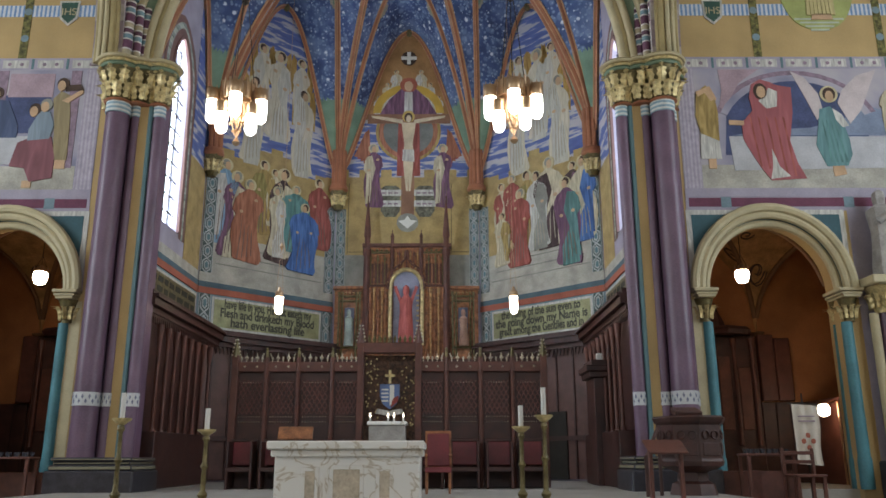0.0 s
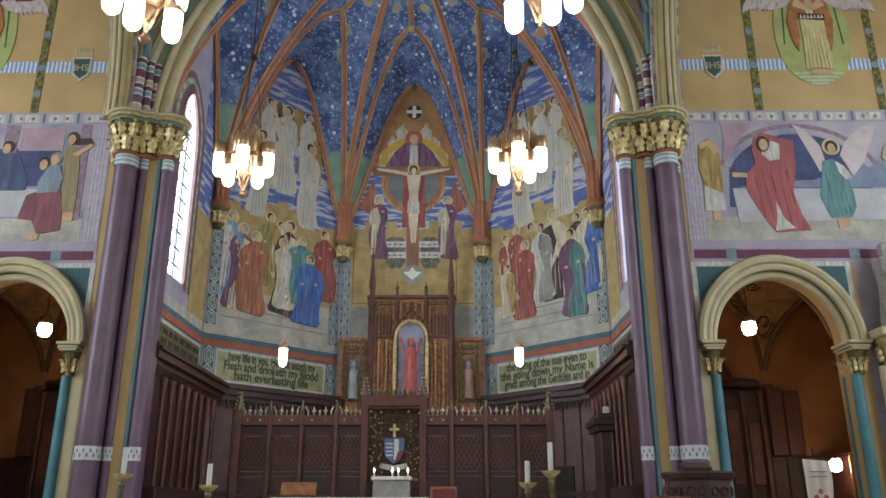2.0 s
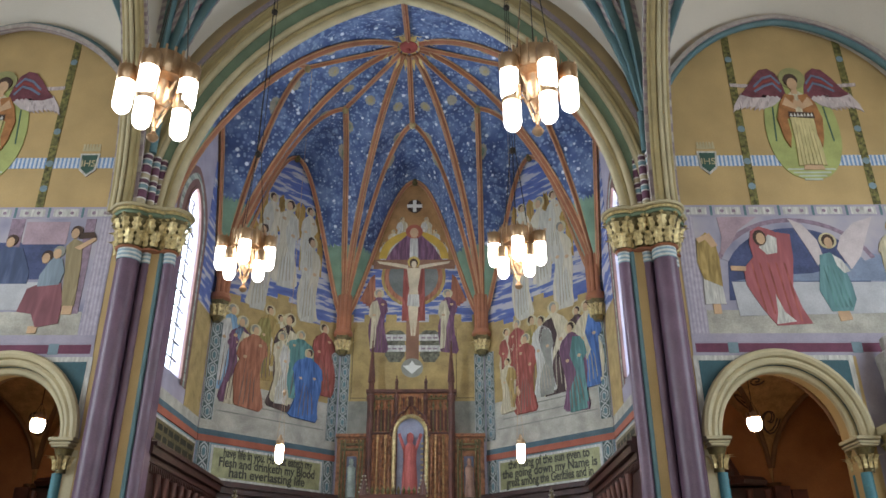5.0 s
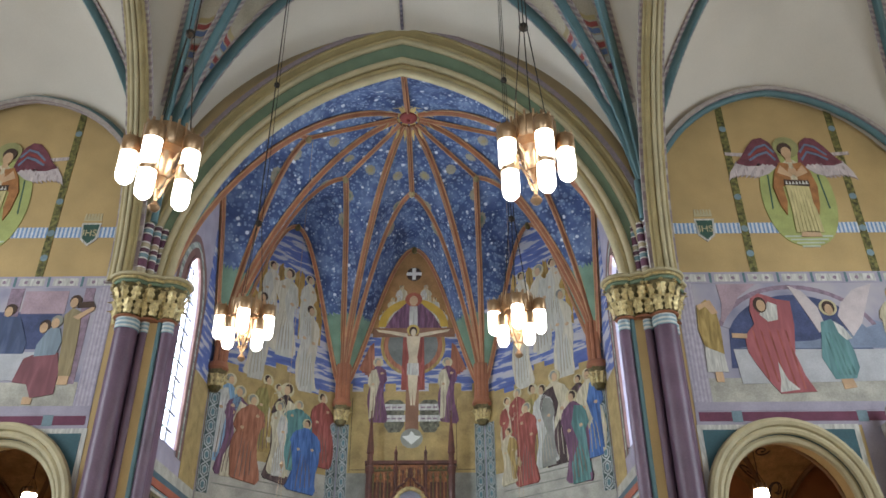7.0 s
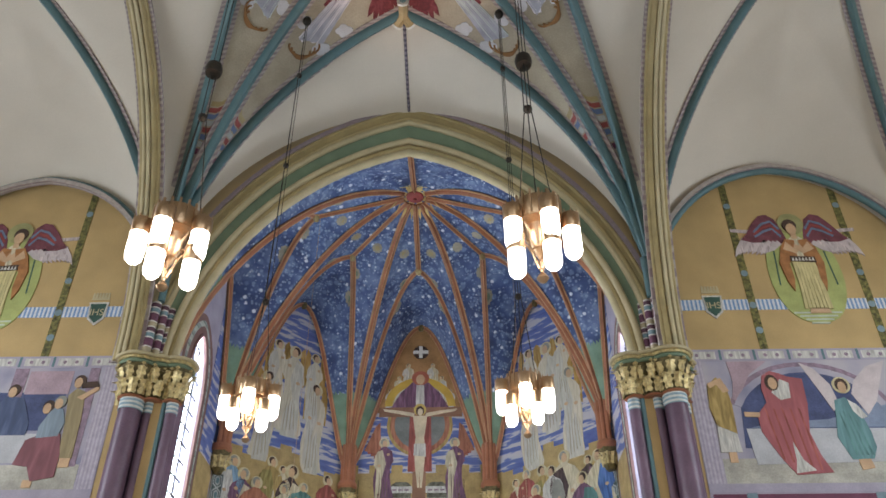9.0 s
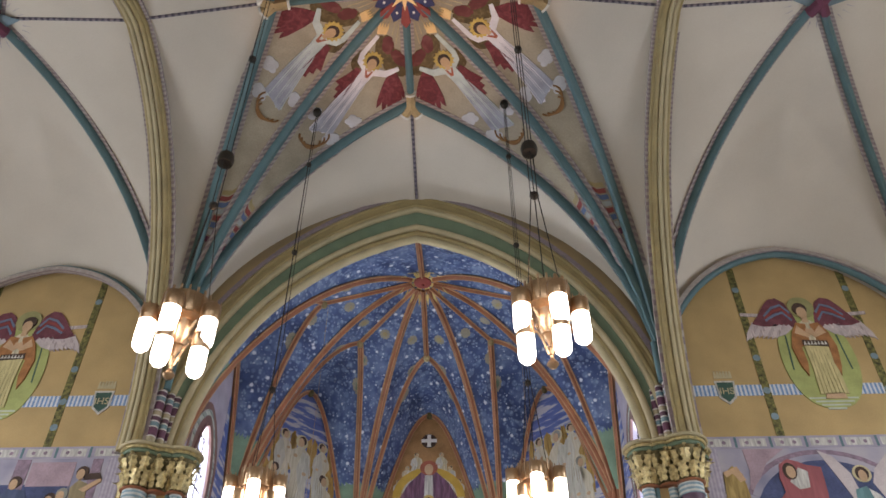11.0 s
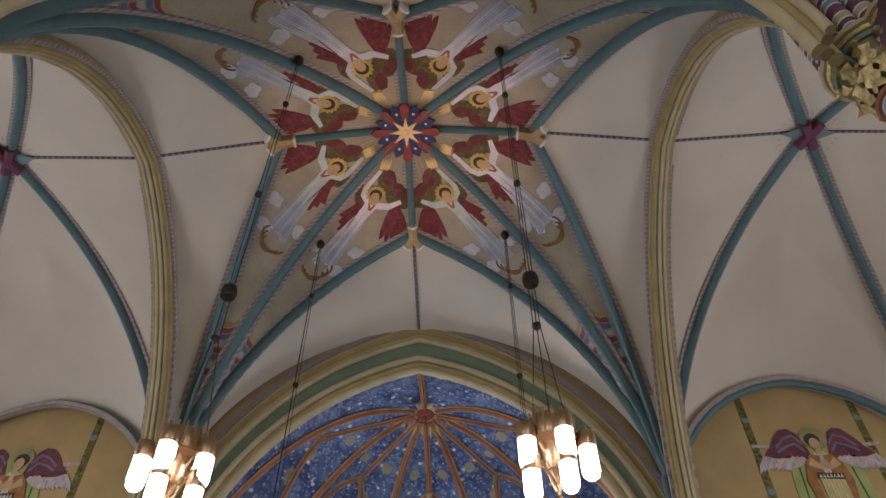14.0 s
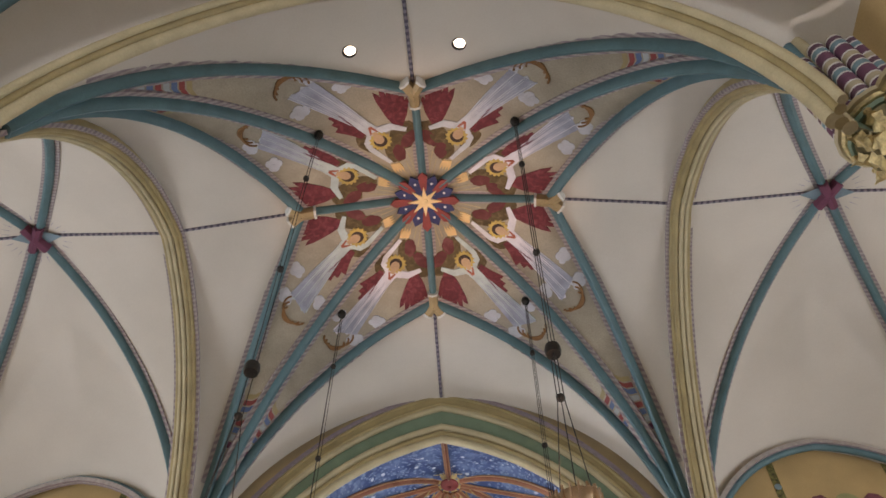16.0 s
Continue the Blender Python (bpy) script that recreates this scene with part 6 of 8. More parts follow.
    for k in range(6):
        flat(t, pl, "painted_pleat", [(ux - 0.22 + 0.1 * k, 12.37), (ux - 0.2 + 0.1 * k, 12.37), (ux - 0.17 + 0.08 * k, 13.7)], VINE, 0.053)
    for s, w in ((-1, 0.62), (1, 0.58)):
        flat(t, pl, "painted_cloak", half(((0.05, 14.55), (0.3, 14.6), (0.48, 14.3), (w, 13.8), (w - 0.08, 13.2), (0.42, 12.9), (0.34, 13.3), (0.36, 13.8), (0.1, 13.95)), s), TERRA, 0.055, "terracotta cloak")
        flat(t, pl, "painted_sleeve", half(((0.3, 14.5), (0.42, 14.25), (0.1, 14.1), (-0.12, 14.3), (-0.08, 14.42), (0.12, 14.28)), s), SKIN, 0.06 + 0.002 * s)
        flat(t, pl, "painted_reed", half(((0.74, 13.1), (0.78, 13.1), (0.7, 14.2), (0.66, 14.2)), s), BOTTLE, 0.026)
    flat(t, pl, "painted_blouse", [(ux - 0.3, 13.9), (ux + 0.34, 13.9), (ux + 0.3, 14.5), (ux + 0.1, 14.68), (ux - 0.1, 14.68), (ux - 0.3, 14.5)], CREAMROBE, 0.052)
    flat(t, pl, "painted_neck", rect(ux - 0.1, ux + 0.06, 14.6, 14.85), SKIN, 0.056)
    flat(t, pl, "painted_girdle", [(ux - 0.32, 13.85), (ux + 0.38, 13.8), (ux + 0.36, 13.98), (ux - 0.3, 14.02)], HAIR, 0.064)
    for k in range(7):
        flat(t, pl, "painted_tooth", [(ux - 0.28 + 0.09 * k, 13.86), (ux - 0.2 + 0.09 * k, 13.86), (ux - 0.24 + 0.09 * k, 13.98)], WHITEROBE, 0.067)
    flat(t, pl, "painted_hair", oval(ux - 0.06, 15.06, 0.2, 0.21), HAIR, 0.064)
    flat(t, pl, "painted_oval", oval(ux - 0.04, 14.93, 0.14, 0.19), SKIN, 0.068)
    flat(t, pl, "painted_foot", [(ux - 0.2, 12.22), (ux + 0.34, 12.22), (ux + 0.3, 12.38), (ux - 0.16, 12.38)], SKIN, 0.05)
    # main mural
    t = thing("wall_mural", "faded lilac wall painting of robed shapes on stone steps" if sx > 0 else "faded lilac wall painting of seated robed shapes", "mural", "transept murals")
    flat(t, pl, "ground", rect(7.05, 14.3, 7.55, 10.88), MURBG, 0.006)
    flat(t, pl, "pavement", rect(7.5, 14.2, 7.75, 8.35), STEPS, 0.01, "pale painted pavement")
    flat(t, pl, "fluted_border", rect(7.07, 7.48, 7.75, 10.88), FLUTE, 0.012, "fluted lilac border")
    flat(t, pl, "lower_border", rect(7.05, 14.3, 7.55, 7.76), LILAC, 0.014)
    flat(t, pl, "upper_border", rect(7.05, 14.3, 10.88, 11.2), LILAC, 0.014)
    for j in range(8):
        u = 7.15 + 0.86 * j
        flat(t, pl, "border_panel", rect(u + 0.08, u + 0.72, 10.93, 11.14), WHITEROBE, 0.018)
        flat(t, pl, "border_divider", rect(u - 0.05, u + 0.01, 10.9, 11.18), TEAL, 0.02)
        for q in (0.25, 0.55):
            flat(t, pl, "border_flower", oval(u + q, 11.03, 0.05, 0.05, 8), LILACD, 0.022)
    if sx > 0:
        flat(t, pl, "painted_opening", [(8.1, 8.6), (11.6, 8.6), (11.6, 10.0), (10.9, 10.5), (9.9, 10.62), (8.9, 10.5), (8.25, 10.0)], MBLUE, 0.012, "dark blue arched opening")
        for a0, m in ((0.0, WINGR), (0.12, MURBG)):
            arcp = [(9.9 + (2.1 - a0) * math.cos(a), 9.1 + (1.72 - a0) * math.sin(a)) for a in [math.pi * (0.12 + 0.76 * j / 14) for j in range(15)]]
            arci = [(9.9 + (1.92 - a0) * math.cos(a), 9.1 + (1.56 - a0) * math.sin(a)) for a in [math.pi * (0.88 - 0.76 * j / 14) for j in range(15)]]
            flat(t, pl, "painted_arc", arcp + arci, LILACD if a0 == 0 else m, 0.016 + a0 * 0.02)
        flat(t, pl, "painted_tomb", [(8.29, 8.2), (13.6, 8.3), (13.6, 9.06), (8.22, 9.08)], TOMB, 0.02, "pale stone tomb")
        flat(t, pl, "painted_hill", [(8.3, 9.1), (12.2, 9.1), (12.2, 9.7), (11.6, 9.9), (11.0, 9.5), (10.2, 9.3), (9.2, 9.25)], MISTY, 0.015, "misty blue hills")
        flat(t, pl, "painted_wing", [(8.1, 10.85), (9.1, 10.86), (8.6, 10.5), (8.35, 10.1), (8.2, 9.7), (8.05, 9.85), (8.15, 10.3)], ROSY, 0.018, "rosy folded wing")
        flat(t, pl, "painted_skirt", [(7.5, 8.5), (8.0, 8.5), (7.95, 9.3), (7.55, 9.3)], WHITEROBE, 0.03)
        flat(t, pl, "painted_foot", rect(7.68, 7.86, 8.25, 8.52), SKIN, 0.028)
        flat(t, pl, "painted_robe", [(7.55, 9.15), (7.98, 8.95), (8.0, 9.7), (7.95, 10.2), (7.75, 10.42), (7.5, 10.2), (7.45, 9.6)], GOLDROBE, 0.034, "ochre wrapped robe")
        flat(t, pl, "painted_limb", [(7.5, 10.25), (7.85, 10.4), (8.0, 10.05), (7.85, 10.0), (7.72, 10.22), (7.55, 10.12)], SKIN, 0.038)
        flat(t, pl, "painted_robe", [(8.88, 10.45), (9.1, 10.58), (9.35, 10.5), (9.5, 10.42), (9.85, 10.36), (9.82, 9.7), (9.68, 8.96), (9.8, 8.4), (9.98, 8.0), (9.14, 7.95), (8.9, 8.3), (8.73, 8.63), (8.56, 9.0), (8.56, 9.42), (8.85, 9.75), (8.8, 10.1)], ROSEROBE, 0.03, "sweeping rose red cloak")
        flat(t, pl, "painted_robe", [(9.12, 7.98), (9.6, 8.05), (9.36, 8.3), (9.22, 8.75), (9.2, 8.3)], WHITEROBE, 0.034)
        flat(t, pl, "painted_blouse", [(9.02, 10.0), (9.2, 9.8), (9.45, 9.85), (9.5, 10.25), (9.3, 10.35)], WHITEROBE, 0.034)
        for k in range(5):
            flat(t, pl, "painted_fold", [(8.75 + 0.2 * k, 9.6), (8.8 + 0.2 * k, 9.55), (8.95 + 0.2 * k, 8.3 - 0.06 * k), (8.9 + 0.2 * k, 8.3 - 0.06 * k)], REDROBE, 0.032)
        flat(t, pl, "painted_limb", [(8.25, 9.38), (8.6, 9.36), (8.62, 9.48), (8.25, 9.5)], SKIN, 0.034)
        flat(t, pl, "painted_hair", oval(9.08, 10.26, 0.17, 0.22), HAIR, 0.036)
        flat(t, pl, "painted_oval", oval(9.1, 10.24, 0.11, 0.16), SKIN, 0.038)
        flat(t, pl, "painted_wing", [(9.88, 10.8), (10.2, 10.64), (10.5, 10.2), (10.58, 9.7), (10.4, 9.5), (10.25, 9.9), (10.05, 10.4)], WINGPALE, 0.026, "pale feathered wing")
        flat(t, pl, "painted_wing", [(12.0, 10.84), (11.5, 10.68), (11.1, 10.3), (10.95, 9.95), (11.2, 9.4), (11.5, 9.75), (11.75, 10.3)], WINGPALE, 0.026, "pale feathered wing")
        flat(t, pl, "painted_robe", [(10.48, 9.78), (10.75, 9.86), (11.0, 9.5), (11.12, 9.0), (11.14, 8.6), (11.0, 8.32), (10.5, 8.3), (10.3, 8.85), (10.42, 9.4)], SEAROBE, 0.032, "sea green draped robe")
        for k in range(4):
            flat(t, pl, "painted_fold", [(10.5 + 0.1 * k, 9.5), (10.53 + 0.1 * k, 9.5), (10.66 + 0.12 * k, 8.4), (10.6 + 0.12 * k, 8.4)], TEALROBE, 0.034)
        flat(t, pl, "painted_sleeve", [(10.8, 9.8), (11.0, 9.65), (11.15, 9.35), (11.0, 9.3), (10.85, 9.5)], WHITEROBE, 0.035)
        flat(t, pl, "painted_foot", [(10.65, 8.05), (10.95, 8.1), (10.9, 8.35), (10.62, 8.35)], SKIN, 0.03)
        flat(t, pl, "painted_halo", oval(10.76, 10.18, 0.22, 0.22, 18), HALOP, 0.03)
        flat(t, pl, "painted_hair", oval(10.76, 10.18, 0.16, 0.18), HAIR, 0.034)
        flat(t, pl, "painted_oval", oval(10.76, 10.12, 0.1, 0.15), SKIN, 0.037)
        figure(t, pl, 12.4, 8.2, 10.75, CREAMROBE, 1.0, 0, PALEBLUE, False, 0.03)
    else:
        flat(t, pl, "painted_opening", rect(8.3, 12.5, 9.2, 10.2), MBLUE, 0.012, "dark blue hanging")
        flat(t, pl, "painted_panel", rect(8.25, 9.35, 10.15, 10.78), ROSY, 0.014, "rosy wall panel")
        flat(t, pl, "painted_pillar", rect(9.4, 9.75, 9.3, 10.86), LILACD, 0.016)
        flat(t, pl, "painted_pillar", rect(7.6, 7.85, 8.3, 10.86), LILACD, 0.016)
        flat(t, pl, "painted_table", [(8.65, 8.4), (12.6, 8.4), (12.6, 9.1), (8.7, 9.12)], TOMB, 0.02, "white draped table")
        flat(t, pl, "painted_robe", [(7.72, 8.5), (8.05, 8.5), (8.12, 9.4), (8.22, 10.1), (8.05, 10.3), (7.82, 10.2), (7.75, 9.5)], OLIVEROBE, 0.03, "ochre belted tunic")
        flat(t, pl, "painted_limb", [(8.0, 10.05), (7.85, 9.98), (7.5, 10.25), (7.52, 10.36), (7.85, 10.14)], SKIN, 0.034)
        flat(t, pl, "painted_tray", [(7.5, 10.32), (7.95, 10.3), (7.88, 10.46), (7.58, 10.48)], HAIR, 0.036)
        flat(t, pl, "painted_foot", rect(7.75, 8.0, 8.28, 8.5), SKIN, 0.028)
        flat(t, pl, "painted_robe", [(9.3, 10.05), (9.75, 10.1), (10.1, 9.6), (10.15, 9.08), (9.0, 9.08), (9.0, 9.4)], NIGHTROBE, 0.026, "dark blue robe")
        flat(t, pl, "painted_robe", [(8.95, 8.95), (8.5, 9.15), (8.15, 9.1), (8.02, 8.6), (8.02, 8.05), (8.55, 7.95), (8.72, 8.3), (9.08, 8.35)], MUREDROBE, 0.032, "spreading faded red robe")
        flat(t, pl, "painted_robe", [(8.25, 9.75), (8.5, 9.78), (8.72, 9.3), (8.72, 9.0), (8.2, 9.05), (8.12, 9.4)], MISTROBE, 0.034, "grey blue tunic")
        flat(t, pl, "painted_foot", rect(8.5, 8.72, 7.8, 7.98), SKIN, 0.03)
        for u, v, hm in ((8.36, 9.9, GREYST), (8.62, 9.78, HAIR), (9.6, 10.22, HAIR), (8.02, 10.46, HAIR)):
            flat(t, pl, "painted_hair", oval(u, v + 0.04, 0.15, 0.16), hm, 0.036)
            flat(t, pl, "painted_oval", oval(u + 0.03, v - 0.02, 0.1, 0.14), SKIN, 0.039)
        figure(t, pl, 10.9, 8.3, 10.6, BLUEROBE, 1.2, 0, None, True, 0.03)
    # below the mural
    t = thing("trim_spandrel", "maroon band, pale frame and dark teal spandrel above an aisle arch", "trim", "aisle spandrels", "structure")
    flat(t, pl, "lilac_ground", [(7.05, 7.55), (6.98, 5.3), (7.2, 5.3), (7.2, 7.2), (14.3, 7.2), (14.3, 7.55)][::-1], LILAC, 0.004)
    flat(t, pl, "cream_jamb", rect(6.95, 7.36, 0.95, 5.06), CREAMG, 0.004)
    flat(t, pl, "lilac_ground", rect(10.82, 14.3, 0.95, 7.2), LILAC, 0.004)
    flat(t, pl, "maroon_band", rect(7.12, 14.3, 7.3, 7.52), MAROON, 0.01)
    for u in (8.0, 10.9):
        flat(t, pl, "band_tablet", rect(u - 0.12, u + 0.12, 7.28, 7.54), BLUEGREY, 0.014)
    for nm, q, dd, m in (("pale_frame", 0.0, 0.012, WHITEROBE), ("teal_panel", 0.12, 0.018, DTEAL)):
        for s in (-1, 1):
            a, b = AX + s * 0.02, AX + s * (1.86 - q)
            o = [(b, 5.35), (b, 7.22 - q)] + [(AX, 7.22 - q)] + [(AX + s * 1.5 * math.sin(x), 5.35 + 1.62 * math.cos(x)) for x in [math.pi / 2 * j / 10 for j in range(11)]]
            flat(t, pl, nm, o[::-s], m, dd)
    t = thing("arch_aisle", "cream moulded round arch on gilded leaf capitals and teal shafts", "arch", "aisle arches", "structure")
    for half, hz, r, dy in ((1.52, 1.6, 0.1, -0.05), (1.66, 1.76, 0.09, 0.1), (1.82, 1.94, 0.11, 0.14)):
        bm = bmesh.new()
        sweep(bm, [(sx * (AX - half * math.cos(a)), WALL - dy, 5.3 + hz * math.sin(a)) for a in [math.pi * j / 28 for j in range(29)]], circle(r, 8), (0, 1, 0))
        part("moulding", bm, CREAMG, t, smooth=True)
    for u in (AX - 1.62, AX + 1.66):
        bm = bmesh.new()
        for z0, z1, q in ((5.08, 5.14, 0.2), (5.14, 5.2, 0.24), (5.22, 5.3, 0.28)):
            box(bm, sx * u - q, sx * u + q, WALL - 0.25 - q * 0.2, WALL + 0.55, z0, z1, 0.015)
        part("impost", bm, CREAMG, t, "cream moulded impost")
        bm = bmesh.new()
        for v in (0.0, 0.4):
            bell(bm, sx * u, WALL + v, 4.55, 5.08, 0.12, 0.22)
        part("bell", bm, GILTD, t, smooth=True)
        bm = bmesh.new()
        for v in (0.0, 0.4):
            for n in range(8):
                a = 2 * math.pi * n / 8
                o = Vector((math.cos(a), math.sin(a), 0))
                leaf(bm, Vector((sx * u, WALL + v, 4.62)) + o * 0.14, o, 0.4, 0.13)
        part("leaves", bm, GILT, t)
        for v, m in ((0.02, CREAMG), (0.4, TEAL)):
            bm = bmesh.new()
            lathe(bm, [(0.15, 0.9), (0.15, 1.5), (0.13, 1.6), (0.12, 4.55)], 14, (sx * (u + (0.06 if v else -0.05) * (1 if u < AX else -1)), WALL + v, 0))
            part("shaft", bm, mat("bright_teal_paint", (0.06, 0.20, 0.24), 0.5) if v else m, t, smooth=True)
    if sx > 0:
        t = thing("clustered_column", "purple and cream column with a gilded capital and dark base", "column", "", "structure")
        for u, r, m in ((10.98, 0.1, CREAMG), (11.3, 0.2, PURPLE), (11.6, 0.12, PURPLE)):
            bm = bmesh.new()
            lathe(bm, [(r, 1.6), (r, 4.7)], 14, (u, WALL - 0.25, 0))
            part("shaft", bm, m, t, smooth=True)
        bm = bmesh.new()
        lathe(bm, [(0.25, 4.7), (0.3, 5.0), (0.42, 5.3)], 16, (11.3, WALL - 0.25, 0))
        for n in range(12):
            a = 2 * math.pi * n / 12
            o = Vector((math.cos(a), math.sin(a), 0))
            leaf(bm, Vector((11.3, WALL - 0.25, 4.8)) + o * 0.3, o, 0.45, 0.16)
        part("capital", bm, GILT, t)
        bm = bmesh.new()
        box(bm, 10.8, 11.85, WALL - 0.75, WALL - 0.01, 5.3, 5.5, 0.03)
        part("abacus", bm, CREAMG, t)
        bm = bmesh.new()
        box(bm, 10.75, 11.9, WALL - 0.8, WALL - 0.01, 0.0, 1.5, 0.04)
        part("base", bm, BASEM, t)
        bm = bmesh.new()
        lathe(bm, [(0.3, 0), (0.31, 0.25), (0.26, 0.7), (0.24, 1.1), (0.29, 1.45), (0.3, 1.6), (0.12, 1.72), (0.14, 1.85), (0.13, 2.0), (0.0, 2.1)], 18, (11.4, WALL - 0.38, 5.5), 5, 0.09)
        rod(bm, (11.2, WALL - 0.6, 6.75), (11.45, WALL - 0.72, 6.95), 0.08)
        tagged(part("statue", bm, STONE, None, smooth=True), "grey stone draped statue on a column capital", "statue")

# ---- side chapels seen through the aisle arches ----
for sx in (-1, 1):
    bm = bmesh.new()
    a, b = sorted((sx * 7.05, sx * 13.85))
    for x in (a, b):
        quad(bm, (x, 18.6, 0.9), (x, 23.2, 0.9), (x, 23.2, 9), (x, 18.6, 9))
    quad(bm, (a, 23.2, 0.9), (b, 23.2, 0.9), (b, 23.2, 9), (a, 23.2, 9))
    structure("wall_chapel_" + ("north" if sx < 0 else "south"), bm, RUSTW, "dim rust brown plaster walls of a side chapel")

    def chz(x, y):
        u, v = abs((abs(x) - 7.05) % 3.4 - 1.7) / 1.7, abs(y - 20.9) / 2.3
        return 5.0 + 2.7 * max(math.sqrt(max(0, 1 - min(1, u) ** 2)), math.sqrt(max(0, 1 - min(1, v) ** 2)))
    shell("ceiling_chapel_" + ("north" if sx < 0 else "south"), chz, a, b, 18.6, 23.2, 48, 36, mat("ornamented_tan_plaster", (0.38, 0.20, 0.075), 0.85, var=0.3, scale=3.5), "tan groin vaults with painted scrolls")
    bm = bmesh.new()
    random.seed(9)
    for ring in range(44):
        cx, cy = sx * random.uniform(7.4, 13.4), random.uniform(19.0, 22.9)
        r0 = random.uniform(0.2, 0.34)
        pts = [(cx + r0 * (1 - 0.05 * j) * math.cos(j * 0.5), cy + r0 * (1 - 0.05 * j) * math.sin(j * 0.5)) for j in range(17)]
        sweep(bm, [(x, y, chz(x, y) - 0.02) for x, y in pts], circle(0.022, 5))
    structure("trim_scrolls_" + ("north" if sx < 0 else "south"), bm, HAIR, "dark painted scrolls on the chapel vault", "trim")
    for bay in (8.75, 12.15):
        for s in (-1, 1):
            for s2 in (-1, 1):
                bm = bmesh.new()
                sweep(bm, [(sx * (bay + s * 1.68 * q), 20.9 + s2 * 2.25 * q, chz(sx * (bay + s * 1.68 * q), 20.9 + s2 * 2.25 * q) - 0.03) for q in [1 - j / 14 for j in range(15)]], circle(0.075, 8), (s2, -s, 0))
                structure("trim_chapel_rib", bm, mat("dark_tan_rib", (0.16, 0.075, 0.03), 0.7), "brown chapel vault rib", "trim", True)
    for xx in (10.45,):
        bm = bmesh.new()
        lathe(bm, [(0.04, 4.7), (0.14, 4.85), (0.12, 4.95), (0.2, 5.1)], 10, (sx * xx, 23.1, 0))
        structure("trim_corbel", bm, mat("dark_tan_rib", (0.16, 0.075, 0.03), 0.7), "brown leaf corbel under chapel ribs", "trim", True)
    bm = bmesh.new()
    box(bm, a + 0.05, b - 0.05, 23.1, 23.18, 0.9, 3.1, 0.01)
    for x in [a + 0.1 + 0.4 * j for j in range(16)]:
        box(bm, x, x + 0.05, 23.06, 23.1, 0.9, 3.1)
    structure("trim_wainscot_" + ("north" if sx < 0 else "south"), bm, DARKW, "dark oak chapel wainscot", "trim")
    t = thing("carved_altarpiece", "very dark carved wooden altarpiece in the side chapel", "altarpiece", "chapel altarpieces")
    bm = bmesh.new()
    c = sx * 9.1
    box(bm, c - 0.95, c + 0.95, 22.3, 23.05, 0.9, 4.9, 0.03)
    part("body", bm, DARKW, t)
    for x in (-0.8, -0.3, 0.3, 0.8):
        bm = bmesh.new()
        lathe(bm, [(0.07, 1.9), (0.05, 2.1), (0.05, 4.4), (0.1, 4.8)], 8, (c + x, 22.25, 0))
        part("colonnette", bm, MIDW, t)
    for x, z in ((-0.55, 3.3), (0, 3.6), (0.55, 3.3)):
        bm = bmesh.new()
        box(bm, c + x - 0.17, c + x + 0.17, 22.26, 22.3, 2.3, z + 0.7, 0.02)
        part("panel", bm, MIDW, t)
    bm = bmesh.new()
    lathe(bm, [(0.3, 4.9), (0.25, 5.3), (0.06, 5.7), (0.0, 5.9)], 8, (c, 22.65, 0))
    lathe(bm, [(0.9, 4.9), (1.0, 5.0), (0.9, 5.1)], 8, (c, 22.65, 0))
    part("canopy", bm, DARKW, t)
    t = thing("pipe_case", "dark brown wooden cupboard fixed above the chapel wainscot", "cupboard", "chapel cupboards")
    for j in range(2):
        bm = bmesh.new()
        box(bm, sx * 10.55 + 0.46 * j - 0.22, sx * 10.55 + 0.46 * j + 0.22, 22.85, 23.05, 3.12, 5.0 - 0.1 * j, 0.02)
        part("door", bm, MIDW, t)
    # hanging globe lamp
    t = thing("globe_lamp", "round frosted globe lamp on a chain, lit", "lamp", "aisle globe lamps")
    gx, gy, gz = sx * 8.82, 19.6, 6.0
    bm = bmesh.new()
    lathe(bm, [(0.06, -0.19), (0.12, -0.17), (0.168, -0.06), (0.172, 0.05), (0.15, 0.13), (0.08, 0.15)], 18, (gx, gy, gz))
    part("globe", bm, GLOBE, t, "frosted glass globe", True)
    bm = bmesh.new()
    lathe(bm, [(0.165, 0.12), (0.172, 0.16), (0.1, 0.18), (0.03, 0.3)], 14, (gx, gy, gz))
    for n in range(8):
        a = math.pi * n / 4
        lathe(bm, [(0.0, 0.17), (0.018, 0.2), (0.0, 0.27)], 5, (gx + 0.165 * math.cos(a), gy + 0.165 * math.sin(a), gz))
    part("crown", bm, BRASS, t)
    bm = bmesh.new()
    for n in range(3):
        a = 2.1 * n
        rod(bm, (gx + 0.17 * math.cos(a), gy + 0.17 * math.sin(a), gz + 0.16), (gx, gy, gz + 0.55), 0.006, 5)
    rod(bm, (gx, gy, gz + 0.5), (gx, gy, min(chz(gx, gy), 8)), 0.01, 5)
    part("chain", bm, IRON, t)
t = thing("wall_lamp", "small lit glass wall lamp on the chapel wainscot", "lamp")
bm = bmesh.new()
lathe(bm, [(0.05, -0.16), (0.13, -0.1), (0.15, 0.05), (0.11, 0.14), (0.05, 0.16)], 14, (11.12, 21.0, 2.75))
part("shade", bm, GLOBE, t, smooth=True)
bm = bmesh.new()
rod(bm, (11.12, 21.0, 2.9), (11.5, 21.0, 3.0), 0.02)
rod(bm, (11.5, 21.0, 3.0), (11.5, 21.0, 0.9), 0.03)
part("bracket", bm, BRASS, t)
t = thing("side_partition", "dark oak partition wall beside the chapel lamp", "partition")
bm = bmesh.new()
box(bm, 11.55, 11.65, 19.2, 23.8, 0.9, 3.1, 0.02)
part("panel", bm, MIDW, t)
